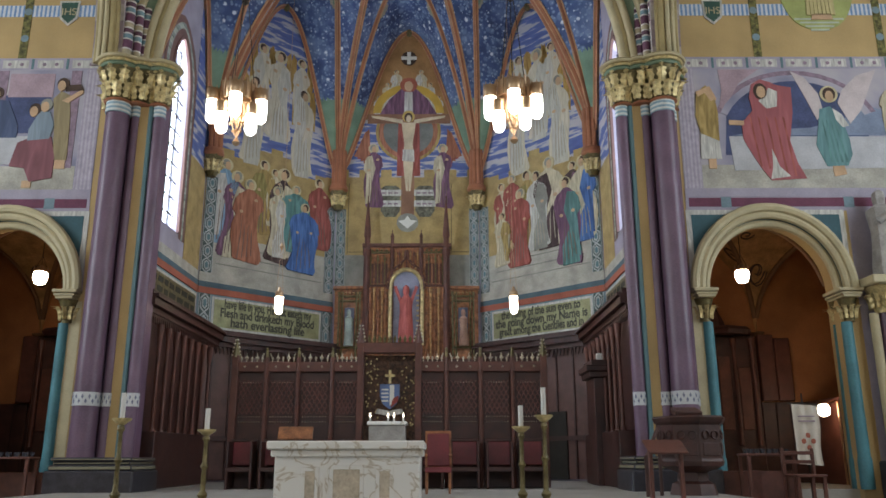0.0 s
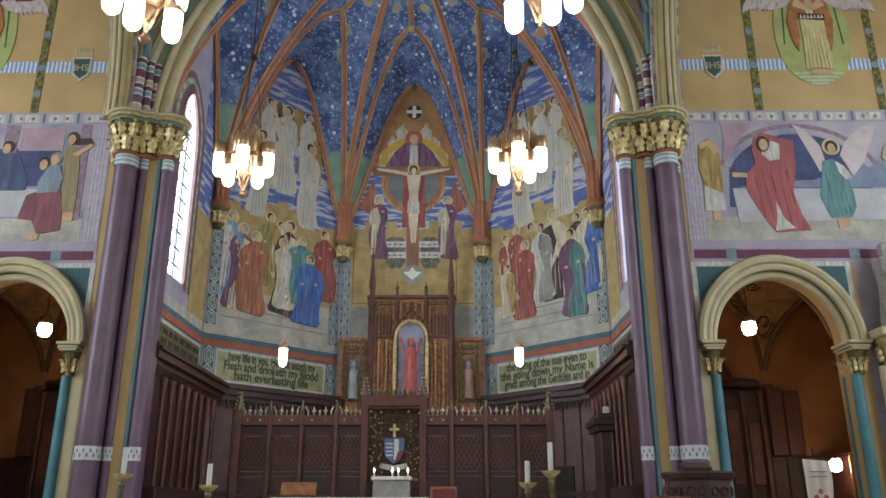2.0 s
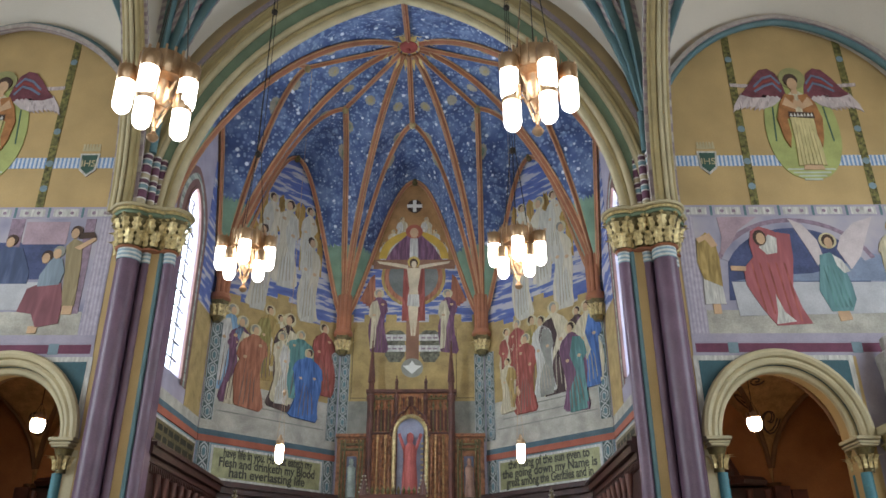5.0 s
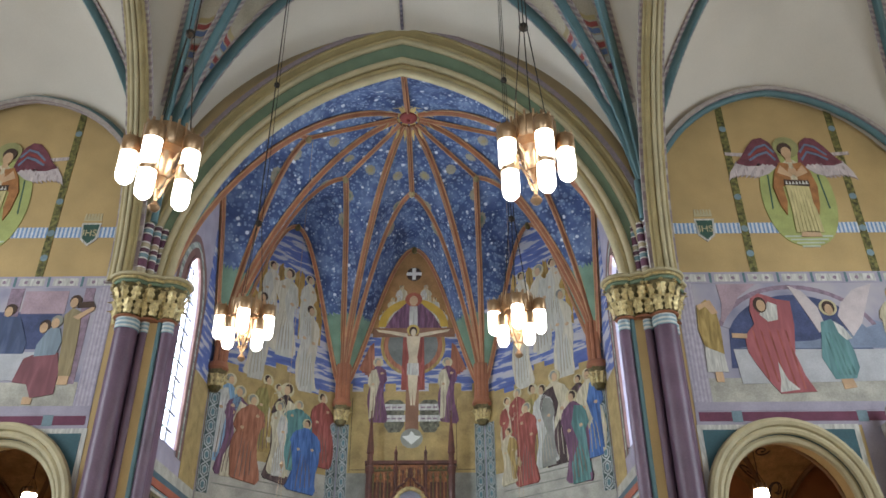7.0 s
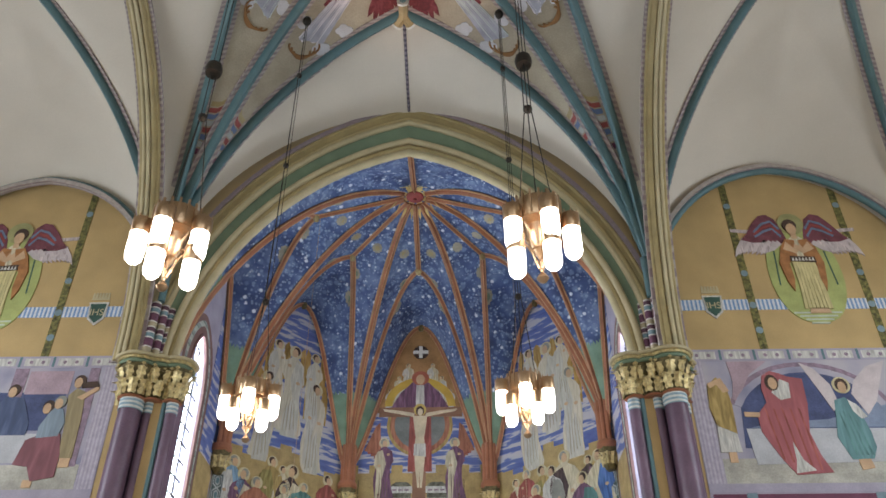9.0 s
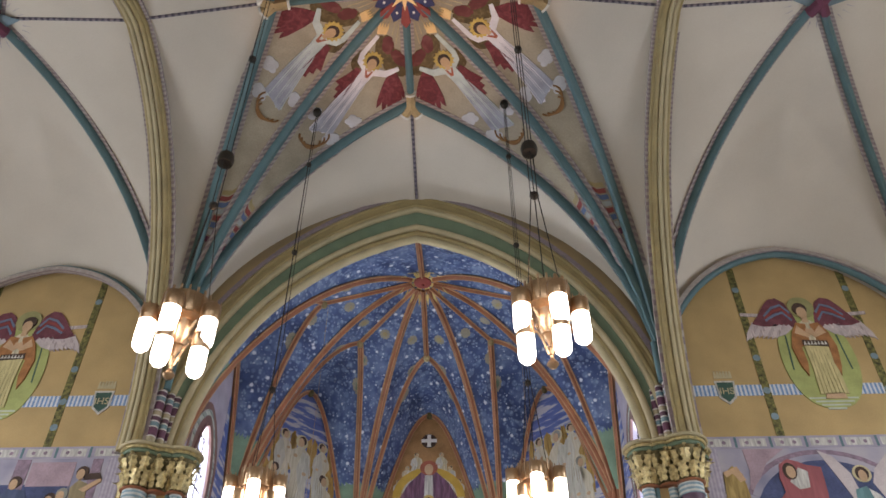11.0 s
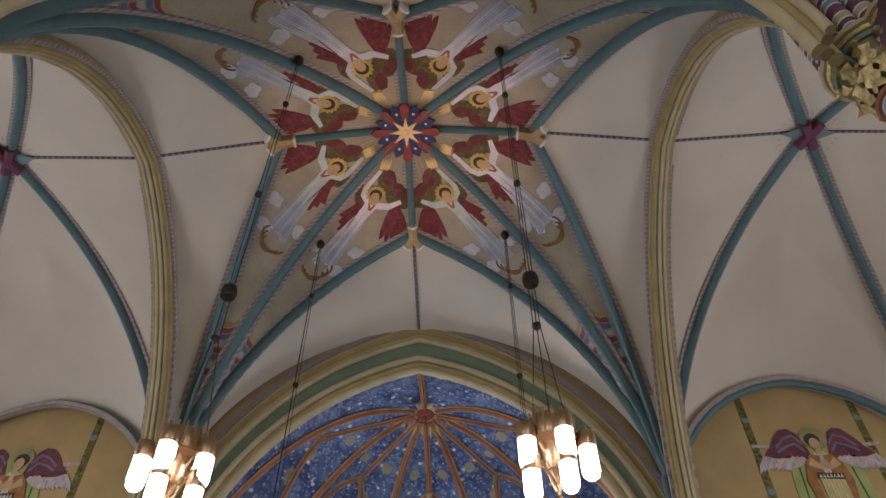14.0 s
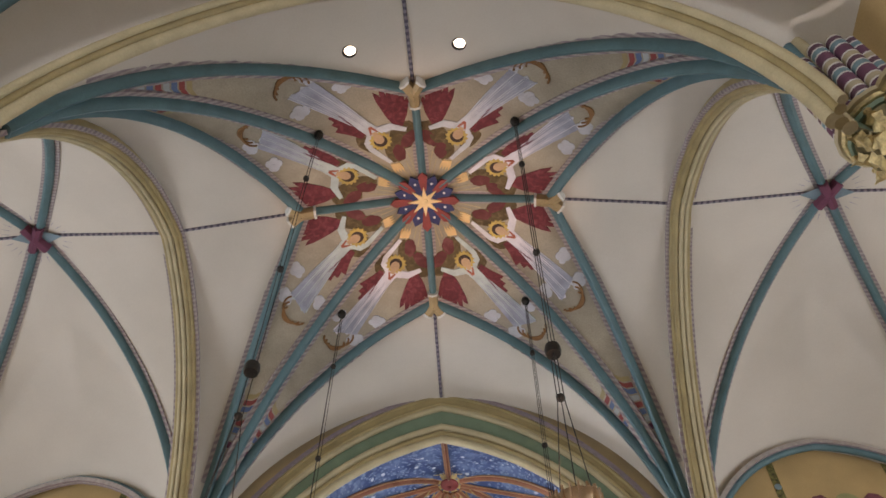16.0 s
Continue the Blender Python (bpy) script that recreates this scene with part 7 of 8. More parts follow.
t = thing("hanging_banner", "white cloth banner with red flower embroidery on a stand", "banner")
bm = bmesh.new()
N = 14
vs = [[bm.verts.new((8.7 + (0.54 + 0.03 * math.sin(r)) * c / N + 0.02 * r / 6, 17.3 + 0.025 * math.sin(c * 1.1), 2.67 - 1.23 * r / 6 - 0.04 * c / N)) for c in range(N + 1)] for r in range(7)]
for r in range(6):
    for c in range(N):
        bm.faces.new((vs[r][c], vs[r + 1][c], vs[r + 1][c + 1], vs[r][c + 1]))
part("cloth", bm, mat("white_banner_cloth", (0.62, 0.56, 0.48), 0.9, var=0.08), t, smooth=True)
for x, z in ((8.87, 1.9), (8.97, 1.77), (9.07, 1.9), (8.97, 2.02)):
    bm = bmesh.new()
    slab(bm, oval(x, z, 0.05, 0.055, 10), lambda u, v, q: (u, 17.262 - q, v), 0.008)
    part("embroidered_flower", bm, ORANGE, t)
bm = bmesh.new()
for z in (2.45, 2.55):
    box(bm, 8.8, 9.15, 17.256, 17.264, z - 0.15, z - 0.125)
part("lettering_bar", bm, LILACD, t)
bm = bmesh.new()
rod(bm, (8.62, 17.33, 2.69), (9.32, 17.33, 2.66), 0.012)
rod(bm, (8.97, 17.37, 0.0), (8.97, 17.37, 2.9), 0.016)
part("pole", bm, IRON, t)

# ---- marble altar and its candlesticks ----
t = thing("marble_altar", "free-standing white marble altar with veined panels", "altar")
for nm, x0, x1, y0, y1, z0, z1, m in (("plinth", -0.86, 1.1, 9.95, 11.15, 0.9, 1.0, MARBLE), ("body", -0.75, 1.01, 10.06, 11.05, 1.0, 1.6, MARBLE), ("moulding", -0.79, 1.05, 10.0, 11.1, 1.58, 1.665, MARBLE), ("slab", -0.83, 1.07, 9.92, 11.2, 1.665, 1.765, MARBLE)):
    bm = bmesh.new()
    box(bm, x0, x1, y0, y1, z0, z1, 0.015)
    part(nm, bm, m, t)
BEIGE = mat("veined_beige_marble", (0.55, 0.47, 0.36), 0.3, var=0.25, scale=4)
for x0, x1, z0, z1 in ((-0.42, -0.2, 1.05, 1.46), (-0.08, 0.34, 1.05, 1.48), (0.48, 0.7, 1.05, 1.46)):
    bm = bmesh.new()
    box(bm, x0, x1, 10.035, 10.062, z0, z1, 0.008)
    part("panel_frame", bm, MARBLE, t)
    bm = bmesh.new()
    box(bm, x0 + 0.05, x1 - 0.05, 10.02, 10.036, z0 + 0.05, z1 - 0.05, 0.006)
    part("panel", bm, BEIGE, t, "beige veined panel")


def candlestick(x, y, ztop, cz):
    """cz: where the candle begins."""
    t = thing("candlestick", "tall gilt baluster candlestick with a white candle cup", "candlestick", "altar candlesticks")
    h = cz - 0.9
    bm = bmesh.new()
    lathe(bm, [(0.16, 0), (0.15, 0.05), (0.07, 0.1), (0.05, 0.16), (0.07, 0.2), (0.035, 0.26), (0.03, h * 0.5), (0.055, h * 0.54), (0.03, h * 0.58), (0.026, h * 0.84), (0.05, h * 0.88), (0.035, h * 0.92)], 14, (x, y, 0.9))
    part("stem", bm, GILTD, t, smooth=True)
    bm = bmesh.new()
    lathe(bm, [(0.03, h * 0.92), (0.12, h * 0.98), (0.125, h), (0.02, h * 0.99)], 14, (x, y, 0.9))
    part("drip_pan", bm, GILT, t, smooth=True)
    c = thing("candle", "white wax candle standing in a gilt candlestick", "candle", "altar candles")
    bm = bmesh.new()
    lathe(bm, [(0.034, 0), (0.034, ztop - cz), (0.0, ztop - cz)], 12, (x, y, cz - 0.004))
    part("wax", bm, WHITEP, c, smooth=True)
    bm = bmesh.new()
    rod(bm, (x, y, ztop - 0.01), (x, y, ztop + 0.02), 0.004, 5)
    part("wick", bm, IRON, c)


for x, zt, zc in ((-3.02, 2.43, 2.09), (-1.87, 2.22, 1.94), (2.34, 2.25, 1.97), (2.65, 2.49, 2.12)):
    candlestick(x, 11.0, zt, zc)
t = thing("missal_stand", "small brown wooden book stand on the altar", "stand")
bm = bmesh.new()
box(bm, -0.26, 0.26, -0.02, 0.02, 0.0, 0.2, 0.005, pose(-0.92, 12.3, 1.84, -25))
part("rest", bm, OAK, t)
bm = bmesh.new()
rod(bm, (-0.92, 12.36, 0.9), (-0.92, 12.36, 1.9), 0.02)
lathe(bm, [(0.14, 0), (0.12, 0.04), (0.03, 0.06)], 12, (-0.92, 12.36, 0.9))
part("stem", bm, OAK, t)
t = thing("red_armchair", "wooden armchair with a deep red leather back", "chair")
RL = mat("deep_red_leather", (0.16, 0.02, 0.025), 0.45, var=0.2)
for nm, x0, x1, y0, y1, z0, z1, m in (("seat", 0.95, 1.45, 16.0, 16.5, 1.3, 1.4, RL), ("backrest", 0.98, 1.42, 16.46, 16.54, 1.42, 2.05, RL), ("back_frame", 0.94, 1.46, 16.5, 16.56, 1.38, 2.1, OAK), ("leg", 0.95, 1.0, 16.0, 16.05, 0.9, 1.3, OAK), ("leg", 1.4, 1.45, 16.0, 16.05, 0.9, 1.3, OAK), ("leg", 0.95, 1.0, 16.45, 16.5, 0.9, 1.3, OAK), ("leg", 1.4, 1.45, 16.45, 16.5, 0.9, 1.3, OAK), ("armrest", 0.93, 0.99, 16.0, 16.5, 1.6, 1.65, OAK), ("armrest", 1.41, 1.47, 16.0, 16.5, 1.6, 1.65, OAK)):
    bm = bmesh.new()
    box(bm, x0, x1, y0, y1, z0, z1, 0.01)
    part(nm, bm, m, t)

# ---- ambo, desk, tables ----
t = thing("ambo", "octagonal dark oak pulpit with carved arcade panels", "pulpit")
AM = (5.95, 15.5)
bm = bmesh.new()
lathe(bm, [(0.45, 0.9), (0.4, 1.1), (0.3, 1.15), (0.28, 1.3), (0.6, 1.42)], 8, (*AM, 0))
part("foot", bm, DARKW, t)
bm = bmesh.new()
lathe(bm, [(0.6, 1.42), (0.62, 1.5), (0.6, 1.55), (0.6, 2.15), (0.66, 2.2), (0.7, 2.28), (0.66, 2.32)], 8, (*AM, 0))
part("body", bm, DARKW, t)
for n in range(8):
    a = math.pi / 4 * n + math.pi / 8
    m = pose(*AM, 1.85, 0, 0, math.degrees(a))
    bm = bmesh.new()
    for s in (-1, 1):
        sweep(bm, [m @ Vector((0.57, s * 0.1 + 0.075 * math.cos(q), 0.12 + 0.075 * math.sin(q))) for q in [2 * math.pi * j / 12 for j in range(13)]], circle(0.014, 5))
    box(bm, 0.55, 0.572, -0.18, 0.18, -0.25, -0.02, 0.01, m)
    part("tracery_panel", bm, DARKW, t)
bm = bmesh.new()
box(bm, -0.25, 0.25, -0.2, 0.2, 0, 0.12, 0.02, pose(5.85, 15.3, 2.33, 15))
part("book_rest", bm, DARKW, t)
t = thing("stair_rail", "sloping dark wooden rail beside the pulpit", "rail")
bm = bmesh.new()
rod(bm, (5.25, 15.1, 2.1), (4.9, 14.7, 1.55), 0.035), rod(bm, (4.9, 14.7, 1.6), (4.9, 14.7, 0.9), 0.035), rod(bm, (5.25, 15.1, 2.15), (5.25, 15.1, 0.9), 0.035)
part("bars", bm, DARKW, t)
t = thing("reading_desk", "plain brown slanted reading desk", "desk")
bm = bmesh.new()
box(bm, -0.32, 0.32, -0.25, 0.25, 0, 0.04, 0.01, pose(4.95, 13.6, 1.72, 25))
part("top", bm, MIDW, t)
for x in (4.7, 5.2):
    bm = bmesh.new()
    box(bm, x - 0.03, x + 0.03, 13.55, 13.65, 0.9, 1.75, 0.01)
    part("leg", bm, MIDW, t)
for (x, y, w, d, h, nm, lab) in ((7.9, 16.9, 1.0, 0.6, 0.75, "side_table", "small brown table with dark candle rack"), (8.35, 16.2, 0.6, 0.6, 0.35, "wooden_chair", "brown wooden chair beside the aisle arch"), (-7.9, 17.3, 1.3, 0.5, 0.72, "votive_table", "dark table with small votive glasses"), (-9.1, 17.2, 0.9, 0.5, 0.7, "votive_table", "dark table with small votive glasses")):
    t = thing(nm, lab, "chair" if "chair" in nm else "table")
    bm = bmesh.new()
    box(bm, x - w / 2, x + w / 2, y - d / 2, y + d / 2, 0.0 + 0.9 + h - 0.05, 0.9 + h, 0.01)
    part("top", bm, MIDW, t)
    for sx2 in (-1, 1):
        for sy2 in (-1, 1):
            bm = bmesh.new()
            box(bm, x + sx2 * (w / 2 - 0.05) - 0.03, x + sx2 * (w / 2 - 0.05) + 0.03, y + sy2 * (d / 2 - 0.05) - 0.03, y + sy2 * (d / 2 - 0.05) + 0.03, 0.0, 0.9 + h - 0.05)
            part("leg", bm, MIDW, t)
    if "chair" in nm:
        for z in (1.45, 1.62):
            bm = bmesh.new()
            box(bm, x - w / 2, x + w / 2, y + d / 2 - 0.06, y + d / 2, z, z + 0.07, 0.01)
            part("back_rail", bm, MIDW, t)
        for s in (-1, 1):
            bm = bmesh.new()
            box(bm, x + s * w / 2 - 0.03, x + s * w / 2 + 0.03, y + d / 2 - 0.06, y + d / 2, 1.2, 1.75, 0.01)
            part("back_post", bm, MIDW, t)
    else:
        for n in range(7):
            for r in range(2):
                v = thing("votive_glass", "small dark votive glass on the table", "glass", "votive glasses")
                bm = bmesh.new()
                lathe(bm, [(0.03, 0), (0.045, 0.09), (0.04, 0.09), (0.025, 0.02)], 8, (x - w / 2 + 0.12 + n * (w - 0.24) / 6, y - 0.12 + 0.24 * r, 0.9 + h))
                part("glass", bm, mat("dark_glass", (0.05, 0.05, 0.06), 0.1, var=0.2), v, smooth=True)
for x in (7.1, -7.0):
    t = thing("kneeling_panel", "plain brown wooden front panel in the aisle arch", "panel", "aisle panels")
    bm = bmesh.new()
    box(bm, x + (0.0 if x > 0 else -1.6), x + (1.6 if x > 0 else 0), 17.55, 17.62, 0, 1.3, 0.01)
    part("board", bm, MIDW, t)


# ---- chandeliers ----
def chandelier(x, y, z, big, hook, highs, lows, low_r, high_r, high_z, low_z):
    """z: the finial's lower tip. A brass crown with three long upper tubes and three lower ones round a central stem."""
    t = thing("chandelier", "brass chandelier with lit opal glass tubes hung on long rods", "chandelier", "crossing chandeliers")
    bm = bmesh.new()
    lathe(bm, [(0.0, 0), (0.05, 0.02), (0.08, 0.07), (0.05, 0.12), (0.02, 0.16), (0.05, 0.3), (0.02, 0.34), (0.05, 0.42), (0.1, 0.5), (0.1, 0.55)], 14, (x, y, z))
    part("finial_stem", bm, BRASS, t, smooth=True)
    bm = bmesh.new()
    lathe(bm, [(0.12, 0.5), (0.15, 0.62), (0.16, 0.82), (0.17, 0.87), (0.31, 0.9), (0.32, 0.92), (0.32, 1.22), (0.31, 1.24), (0.3, 1.2)], 24, (x, y, z))
    part("drum", bm, BRASS, t, "brass drum with pierced rim", True)
    bm = bmesh.new()
    for n in range(18):
        a = 2 * math.pi * n / 18
        box(bm, -0.014, 0.014, 0.31, 0.338, 0.92, 1.3, 0, pose(x, y, z, 0, 0, math.degrees(a)))
    part("rim_slat", bm, BRASS, t)
    for n, deg in enumerate(highs + lows):
        a = radians(deg)
        upper = n < 3
        r, zz, ln, rr = (high_r, z + high_z, 0.48, 0.118) if upper else (low_r, z + low_z, 0.42, 0.112)
        cx, cy = x + r * math.cos(a), y + r * math.sin(a)
        tube = bmesh.new()
        lathe(tube, [(0.0, 0), (rr * 0.55, 0.015), (rr * 0.88, 0.06), (rr, 0.13), (rr, ln)], 16, (cx, cy, zz))
        p = part("glass_tube", tube, GLOW, t, "lit opal glass tube", True)
        bm = bmesh.new()
        lathe(bm, [(rr * 1.04, ln - 0.02), (rr * 1.1, ln), (rr * 1.1, ln + 0.2), (rr * 1.0, ln + 0.22)], 16, (cx, cy, zz))
        gallery = part("gallery", bm, BRASS, t, "pierced brass gallery", True)
        for q in range(8):
            b = math.pi * q / 4
            bm = bmesh.new()
            lathe(bm, [(0.0, ln + 0.2), (0.014, ln + 0.22), (0.0, ln + 0.29)], 5, (cx + rr * math.cos(b), cy + rr * math.sin(b), zz))
            part("prong", bm, BRASS, gallery)
        bm = bmesh.new()
        c = Vector((math.cos(a), math.sin(a), 0))
        o = Vector((x, y, z))
        if upper:
            pts = [o + c * 0.15 + Vector((0, 0, 0.75)), o + c * 0.24 + Vector((0, 0, 0.9)), o + c * 0.36 + Vector((0, 0, high_z + 0.65)), o + c * high_r + Vector((0, 0, high_z + 0.62))]
        else:
            pts = [o + c * 0.04 + Vector((0, 0, 0.2)), o + c * 0.12 + Vector((0, 0, 0.4)), o + c * 0.2 + Vector((0, 0, low_z + 0.55)), o + c * low_r + Vector((0, 0, low_z + 0.6))]
        sweep(bm, pts, circle(0.018, 6), Vector((-c.y, c.x, 0)))
        arm = part("arm", bm, BRASS, t, "curved brass arm")
        for q in range(3):
            bm = bmesh.new()
            lathe(bm, [(0.0, -0.05), (0.03, 0), (0.0, 0.05)], 6, tuple(o + c * (0.08 + 0.06 * q) + Vector((0, 0, 0.3 + 0.14 * q))))
            part("scroll_leaf", bm, BRASS, arm)
    for n in range(3):
        a = 2.1 * n + 0.4
        bm = bmesh.new()
        sweep(bm, [(x + 0.28 * math.cos(a), y + 0.28 * math.sin(a), z + 1.22), (x + 0.06 * math.cos(a), y + 0.06 * math.sin(a), z + 3.1), (x + 0.03 * math.cos(a), y + 0.03 * math.sin(a), hook)], circle(0.008, 6), (math.sin(a), -math.cos(a), 0))
        part("suspension_rod", bm, IRON, t, "thin dark suspension rod")
    for zz in (z + 3.1, z + 6.9, hook - 2.2):
        bm = bmesh.new()
        lathe(bm, [(0.02, -0.08), (0.07, -0.03), (0.07, 0.03), (0.02, 0.08)], 8, (x, y, zz))
        part("coupling", bm, IRON, t)
    bm = bmesh.new()
    lathe(bm, [(0.02, -0.18), (0.1, -0.1), (0.12, 0.0), (0.1, 0.08)], 10, (x, y, hook))
    part("ceiling_rose", bm, IRON, t)
    if big:
        bm = bmesh.new()
        lathe(bm, [(0.03, -0.12), (0.12, -0.1), (0.14, 0), (0.12, 0.1), (0.03, 0.12)], 12, (x, y, z + 4.15))
        part("counterweight", bm, IRON, t, "round dark counterweight", True)


for cx, cy, tip in ((-2.45, 8.57, 7.09), (2.44, 8.52, 7.12)):
    chandelier(cx, cy, tip, True, cross_z(cx, cy) - 0.1, (199, 270, 341) if cx < 0 else (214, 284, 355), (270, 340) if cx < 0 else (213, 284), 0.4, 0.43, 0.35, -0.06)
for cx, cy, tip in ((-2.64, 14.22, 7.32), (2.65, 14.1, 7.31)):
    chandelier(cx, cy, tip, False, cross_z(cx, cy) - 0.1, (200, 278, 345) if cx < 0 else (200, 267, 330), (236, 326) if cx < 0 else (219, 299), 0.38, 0.48, 0.4, 0.13)
for sx in (-1, 1):
    t = thing("sanctuary_lamp", "small lit glass cylinder lamp hung on long thin chains", "lamp", "sanctuary lamps")
    x, y = sx * 3.27, 21.9
    bm = bmesh.new()
    lathe(bm, [(0.03, 5.45), (0.09, 5.5), (0.11, 5.6), (0.11, 5.95)], 14, (x, y, 0))
    part("glass_cylinder", bm, GLOBE, t, smooth=True)
    bm = bmesh.new()
    lathe(bm, [(0.112, 5.94), (0.118, 6.06), (0.05, 6.14), (0.03, 6.22)], 14, (x, y, 0))
    part("cap", bm, BRASS, t, smooth=True)
    bm = bmesh.new()
    top = choir_z(x, y)
    for s in (-1, 1):
        rod(bm, (x + s * 0.1, y, 6.06), (x, y, 7.4), 0.005, 5)
    rod(bm, (x, y, 7.4), (x, y, top), 0.006, 5)
    lathe(bm, [(0.02, 7.3), (0.06, 7.4), (0.02, 7.5)], 8, (x, y, 0))
    part("chain", bm, BRASS, t)

# ---- crossing vault: painted panels, bosses, star ----
TAUPE = mat("taupe_panel_paint", (0.34, 0.295, 0.225), 0.85, var=0.2, scale=0.8)


def a0_of(x, y):
    ax_, ay_ = abs(x) / HALF, depth_share(y)
    a, b = max(ax_, ay_), min(ax_, ay_)
    a0 = 1 - (1 - a) / (1 - b) if b < 1 else 1
    return a0 * 0.88 if y < YC and ay_ > ax_ else a0


shell("ceiling_painted_panels", lambda x, y: cross_z(x, y) - 0.012, -HALF, HALF, Y0, Y1, 110, 110, TAUPE, "taupe painted star panels of the crossing vault", lambda x, y: a0_of(x, y) < 0.5)
random.seed(3)
WINGM = paint("dark_crimson_wing_paint", (0.13, 0.03, 0.03), 2, 0.2)
VEST = mat("white_vestment_paint", (0.66, 0.63, 0.68), 0.85, var=0.12, scale=3)
VESTG = mat("pale_green_vestment_paint", (0.47, 0.53, 0.52), 0.85, var=0.12, scale=3)
VESTB = mat("grey_vestment_paint", (0.53, 0.54, 0.58), 0.85, var=0.12, scale=3)
VFOLD = mat("grey_fold_paint", (0.33, 0.34, 0.41), 0.85, var=0.2)
CLOUD = mat("pale_cloud_paint", (0.50, 0.50, 0.54), 0.85, var=0.12)
SWIRL = mat("brown_scroll_paint", (0.22, 0.11, 0.04), 0.85)
CROWNG = mat("light_gilt_paint", (0.72, 0.50, 0.24), 0.45, 0.1, var=0.15)
RAY = mat("pale_gold_ray_paint", (0.46, 0.38, 0.22), 0.85)
n8 = 0
for quadrant in range(4):
    for mir in (1, -1):
        ang = radians(90 * quadrant + 45 + mir * 18.5)
        ax = Vector((math.sin(ang), math.cos(ang)))       # from the star outwards
        sd = Vector((ax.y, -ax.x)) * mir                  # towards the outer star point

        def pl(u, v, q, ax=ax, sd=sd, mir=mir):
            """v: metres outwards from the star, u: sideways towards the star's point."""
            p = ax * v + sd * u
            x, y = p.x, YC + p.y
            return (x, y, cross_z(x, y) - 0.018 - q)
        t = thing("vault_painting", "painted vault shape in white robe with crimson and olive wings", "mural", "vault paintings")
        robe = (VEST, VESTG, VESTB)[n8 % 3]
        n8 += 1

        def bu(v):
            return 0.04 - 0.32 * (v - 2.4)
        bm = bmesh.new()
        # wings: dark inner lobes round the head, crimson feathers fanning outwards
        for cu_, cv_, ru, rv, tilt, m, dd in ((0.58, 2.02, 0.46, 0.34, 0.5, WINGO, 0.006), (0.14, 1.72, 0.26, 0.36, -0.35, WINGO, 0.006), (0.64, 1.86, 0.3, 0.16, 0.45, WINGM, 0.009), (0.2, 1.62, 0.16, 0.26, -0.35, WINGM, 0.009), (-0.34, 2.3, 0.2, 0.34, 0.3, WINGO, 0.006)):
            o = []
            for k in range(22):
                q = 2 * math.pi * k / 22
                e = 1 + 0.05 * math.sin(5 * q + n8) + (0.09 if k % 2 and math.sin(q) < 0 else 0)
                o.append((cu_ + e * (ru * math.cos(q) * math.cos(tilt) - rv * math.sin(q) * math.sin(tilt)), cv_ + e * (ru * math.cos(q) * math.sin(tilt) + rv * math.sin(q) * math.cos(tilt))))
            flat(t, pl, "painted_wing_lobe", o, m, dd)
        for k in range(6):
            q = radians(46 + 8.5 * k)
            ln = 0.75 + 0.5 * math.sin(math.pi * (k + 1) / 8) + 0.03 * k
            b0 = Vector((0.6, 2.25))
            d, n_ = Vector((math.cos(q), math.sin(q))), Vector((-math.sin(q), math.cos(q)))
            flat(t, pl, "painted_feather", [tuple(b0 + d * a + n_ * w) for a, w in ((0, -0.06), (ln * 0.5, -0.1), (ln * 0.9, -0.06), (ln, 0.02), (ln * 0.8, 0.08), (ln * 0.4, 0.1), (0, 0.06))], WINGR, 0.0105 + 0.0012 * k, "crimson feather")
        for k in range(4):
            flat(t, pl, "painted_feather", [(-0.2 - 0.05 * k, 2.5), (-0.32 - 0.06 * k, 2.75), (-0.62 - 0.05 * k, 3.75 - 0.22 * k), (-0.5 - 0.05 * k, 3.8 - 0.22 * k), (-0.22, 2.9)][::-1], WINGR, 0.0095 + 0.0012 * k, "crimson feather")
        bm = bmesh.new()
        rows = []                                          # one sheet that follows the curved vault
        for v, w in ((2.4, 0.2), (2.65, 0.18), (2.9, 0.17), (3.3, 0.22), (3.7, 0.27), (4.1, 0.31), (4.4, 0.34), (4.6, 0.35)):
            hem = 0.07 if v > 4.5 else 0.0
            rows.append([bm.verts.new(pl(bu(v) + w * f, v + hem * math.sin(9 * f + n8), 0.022)) for f in (-1, -0.6, -0.2, 0.2, 0.6, 1)])
        for ra, rb in zip(rows, rows[1:]):
            for k in range(5):
                bm.faces.new((ra[k], ra[k + 1], rb[k + 1], rb[k]))
        rim = [r[0] for r in rows] + rows[-1][1:] + [r[-1] for r in rows[-2::-1]] + rows[0][-2:0:-1]
        back = [bm.verts.new(v.co + Vector((0, 0, 0.02))) for v in rim]
        for k in range(len(rim)):
            j = (k + 1) % len(rim)
            bm.faces.new((rim[k], rim[j], back[j], back[k]))
        part("painted_robe", bm, robe, t)
        bm = bmesh.new()                                   # folds of the robe as raised strokes
        for k in range(9):
            f, wd = -0.88 + 0.22 * k, 0.028 + 0.014 * (k % 3)
            v0 = 2.75 + 0.12 * ((k * 5) % 4)
            rim = [(v0, 0.0), (3.4, 0.22), (4.0, 0.3), (4.6, 0.35)]
            for (va, wa), (vb, wb) in zip(rim, rim[1:]):
                sa, sb = wd * (va - v0) / 1.8, wd * (vb - v0) / 1.8
                quad(bm, pl(bu(va) + f * max(wa, 0.15) - sa, va, 0.026), pl(bu(va) + f * max(wa, 0.15) + sa, va, 0.026), pl(bu(vb) + f * wb + sb, vb, 0.026), pl(bu(vb) + f * wb - sb, vb, 0.026))
        part("painted_fold", bm, VFOLD, t, "darker fold strokes")
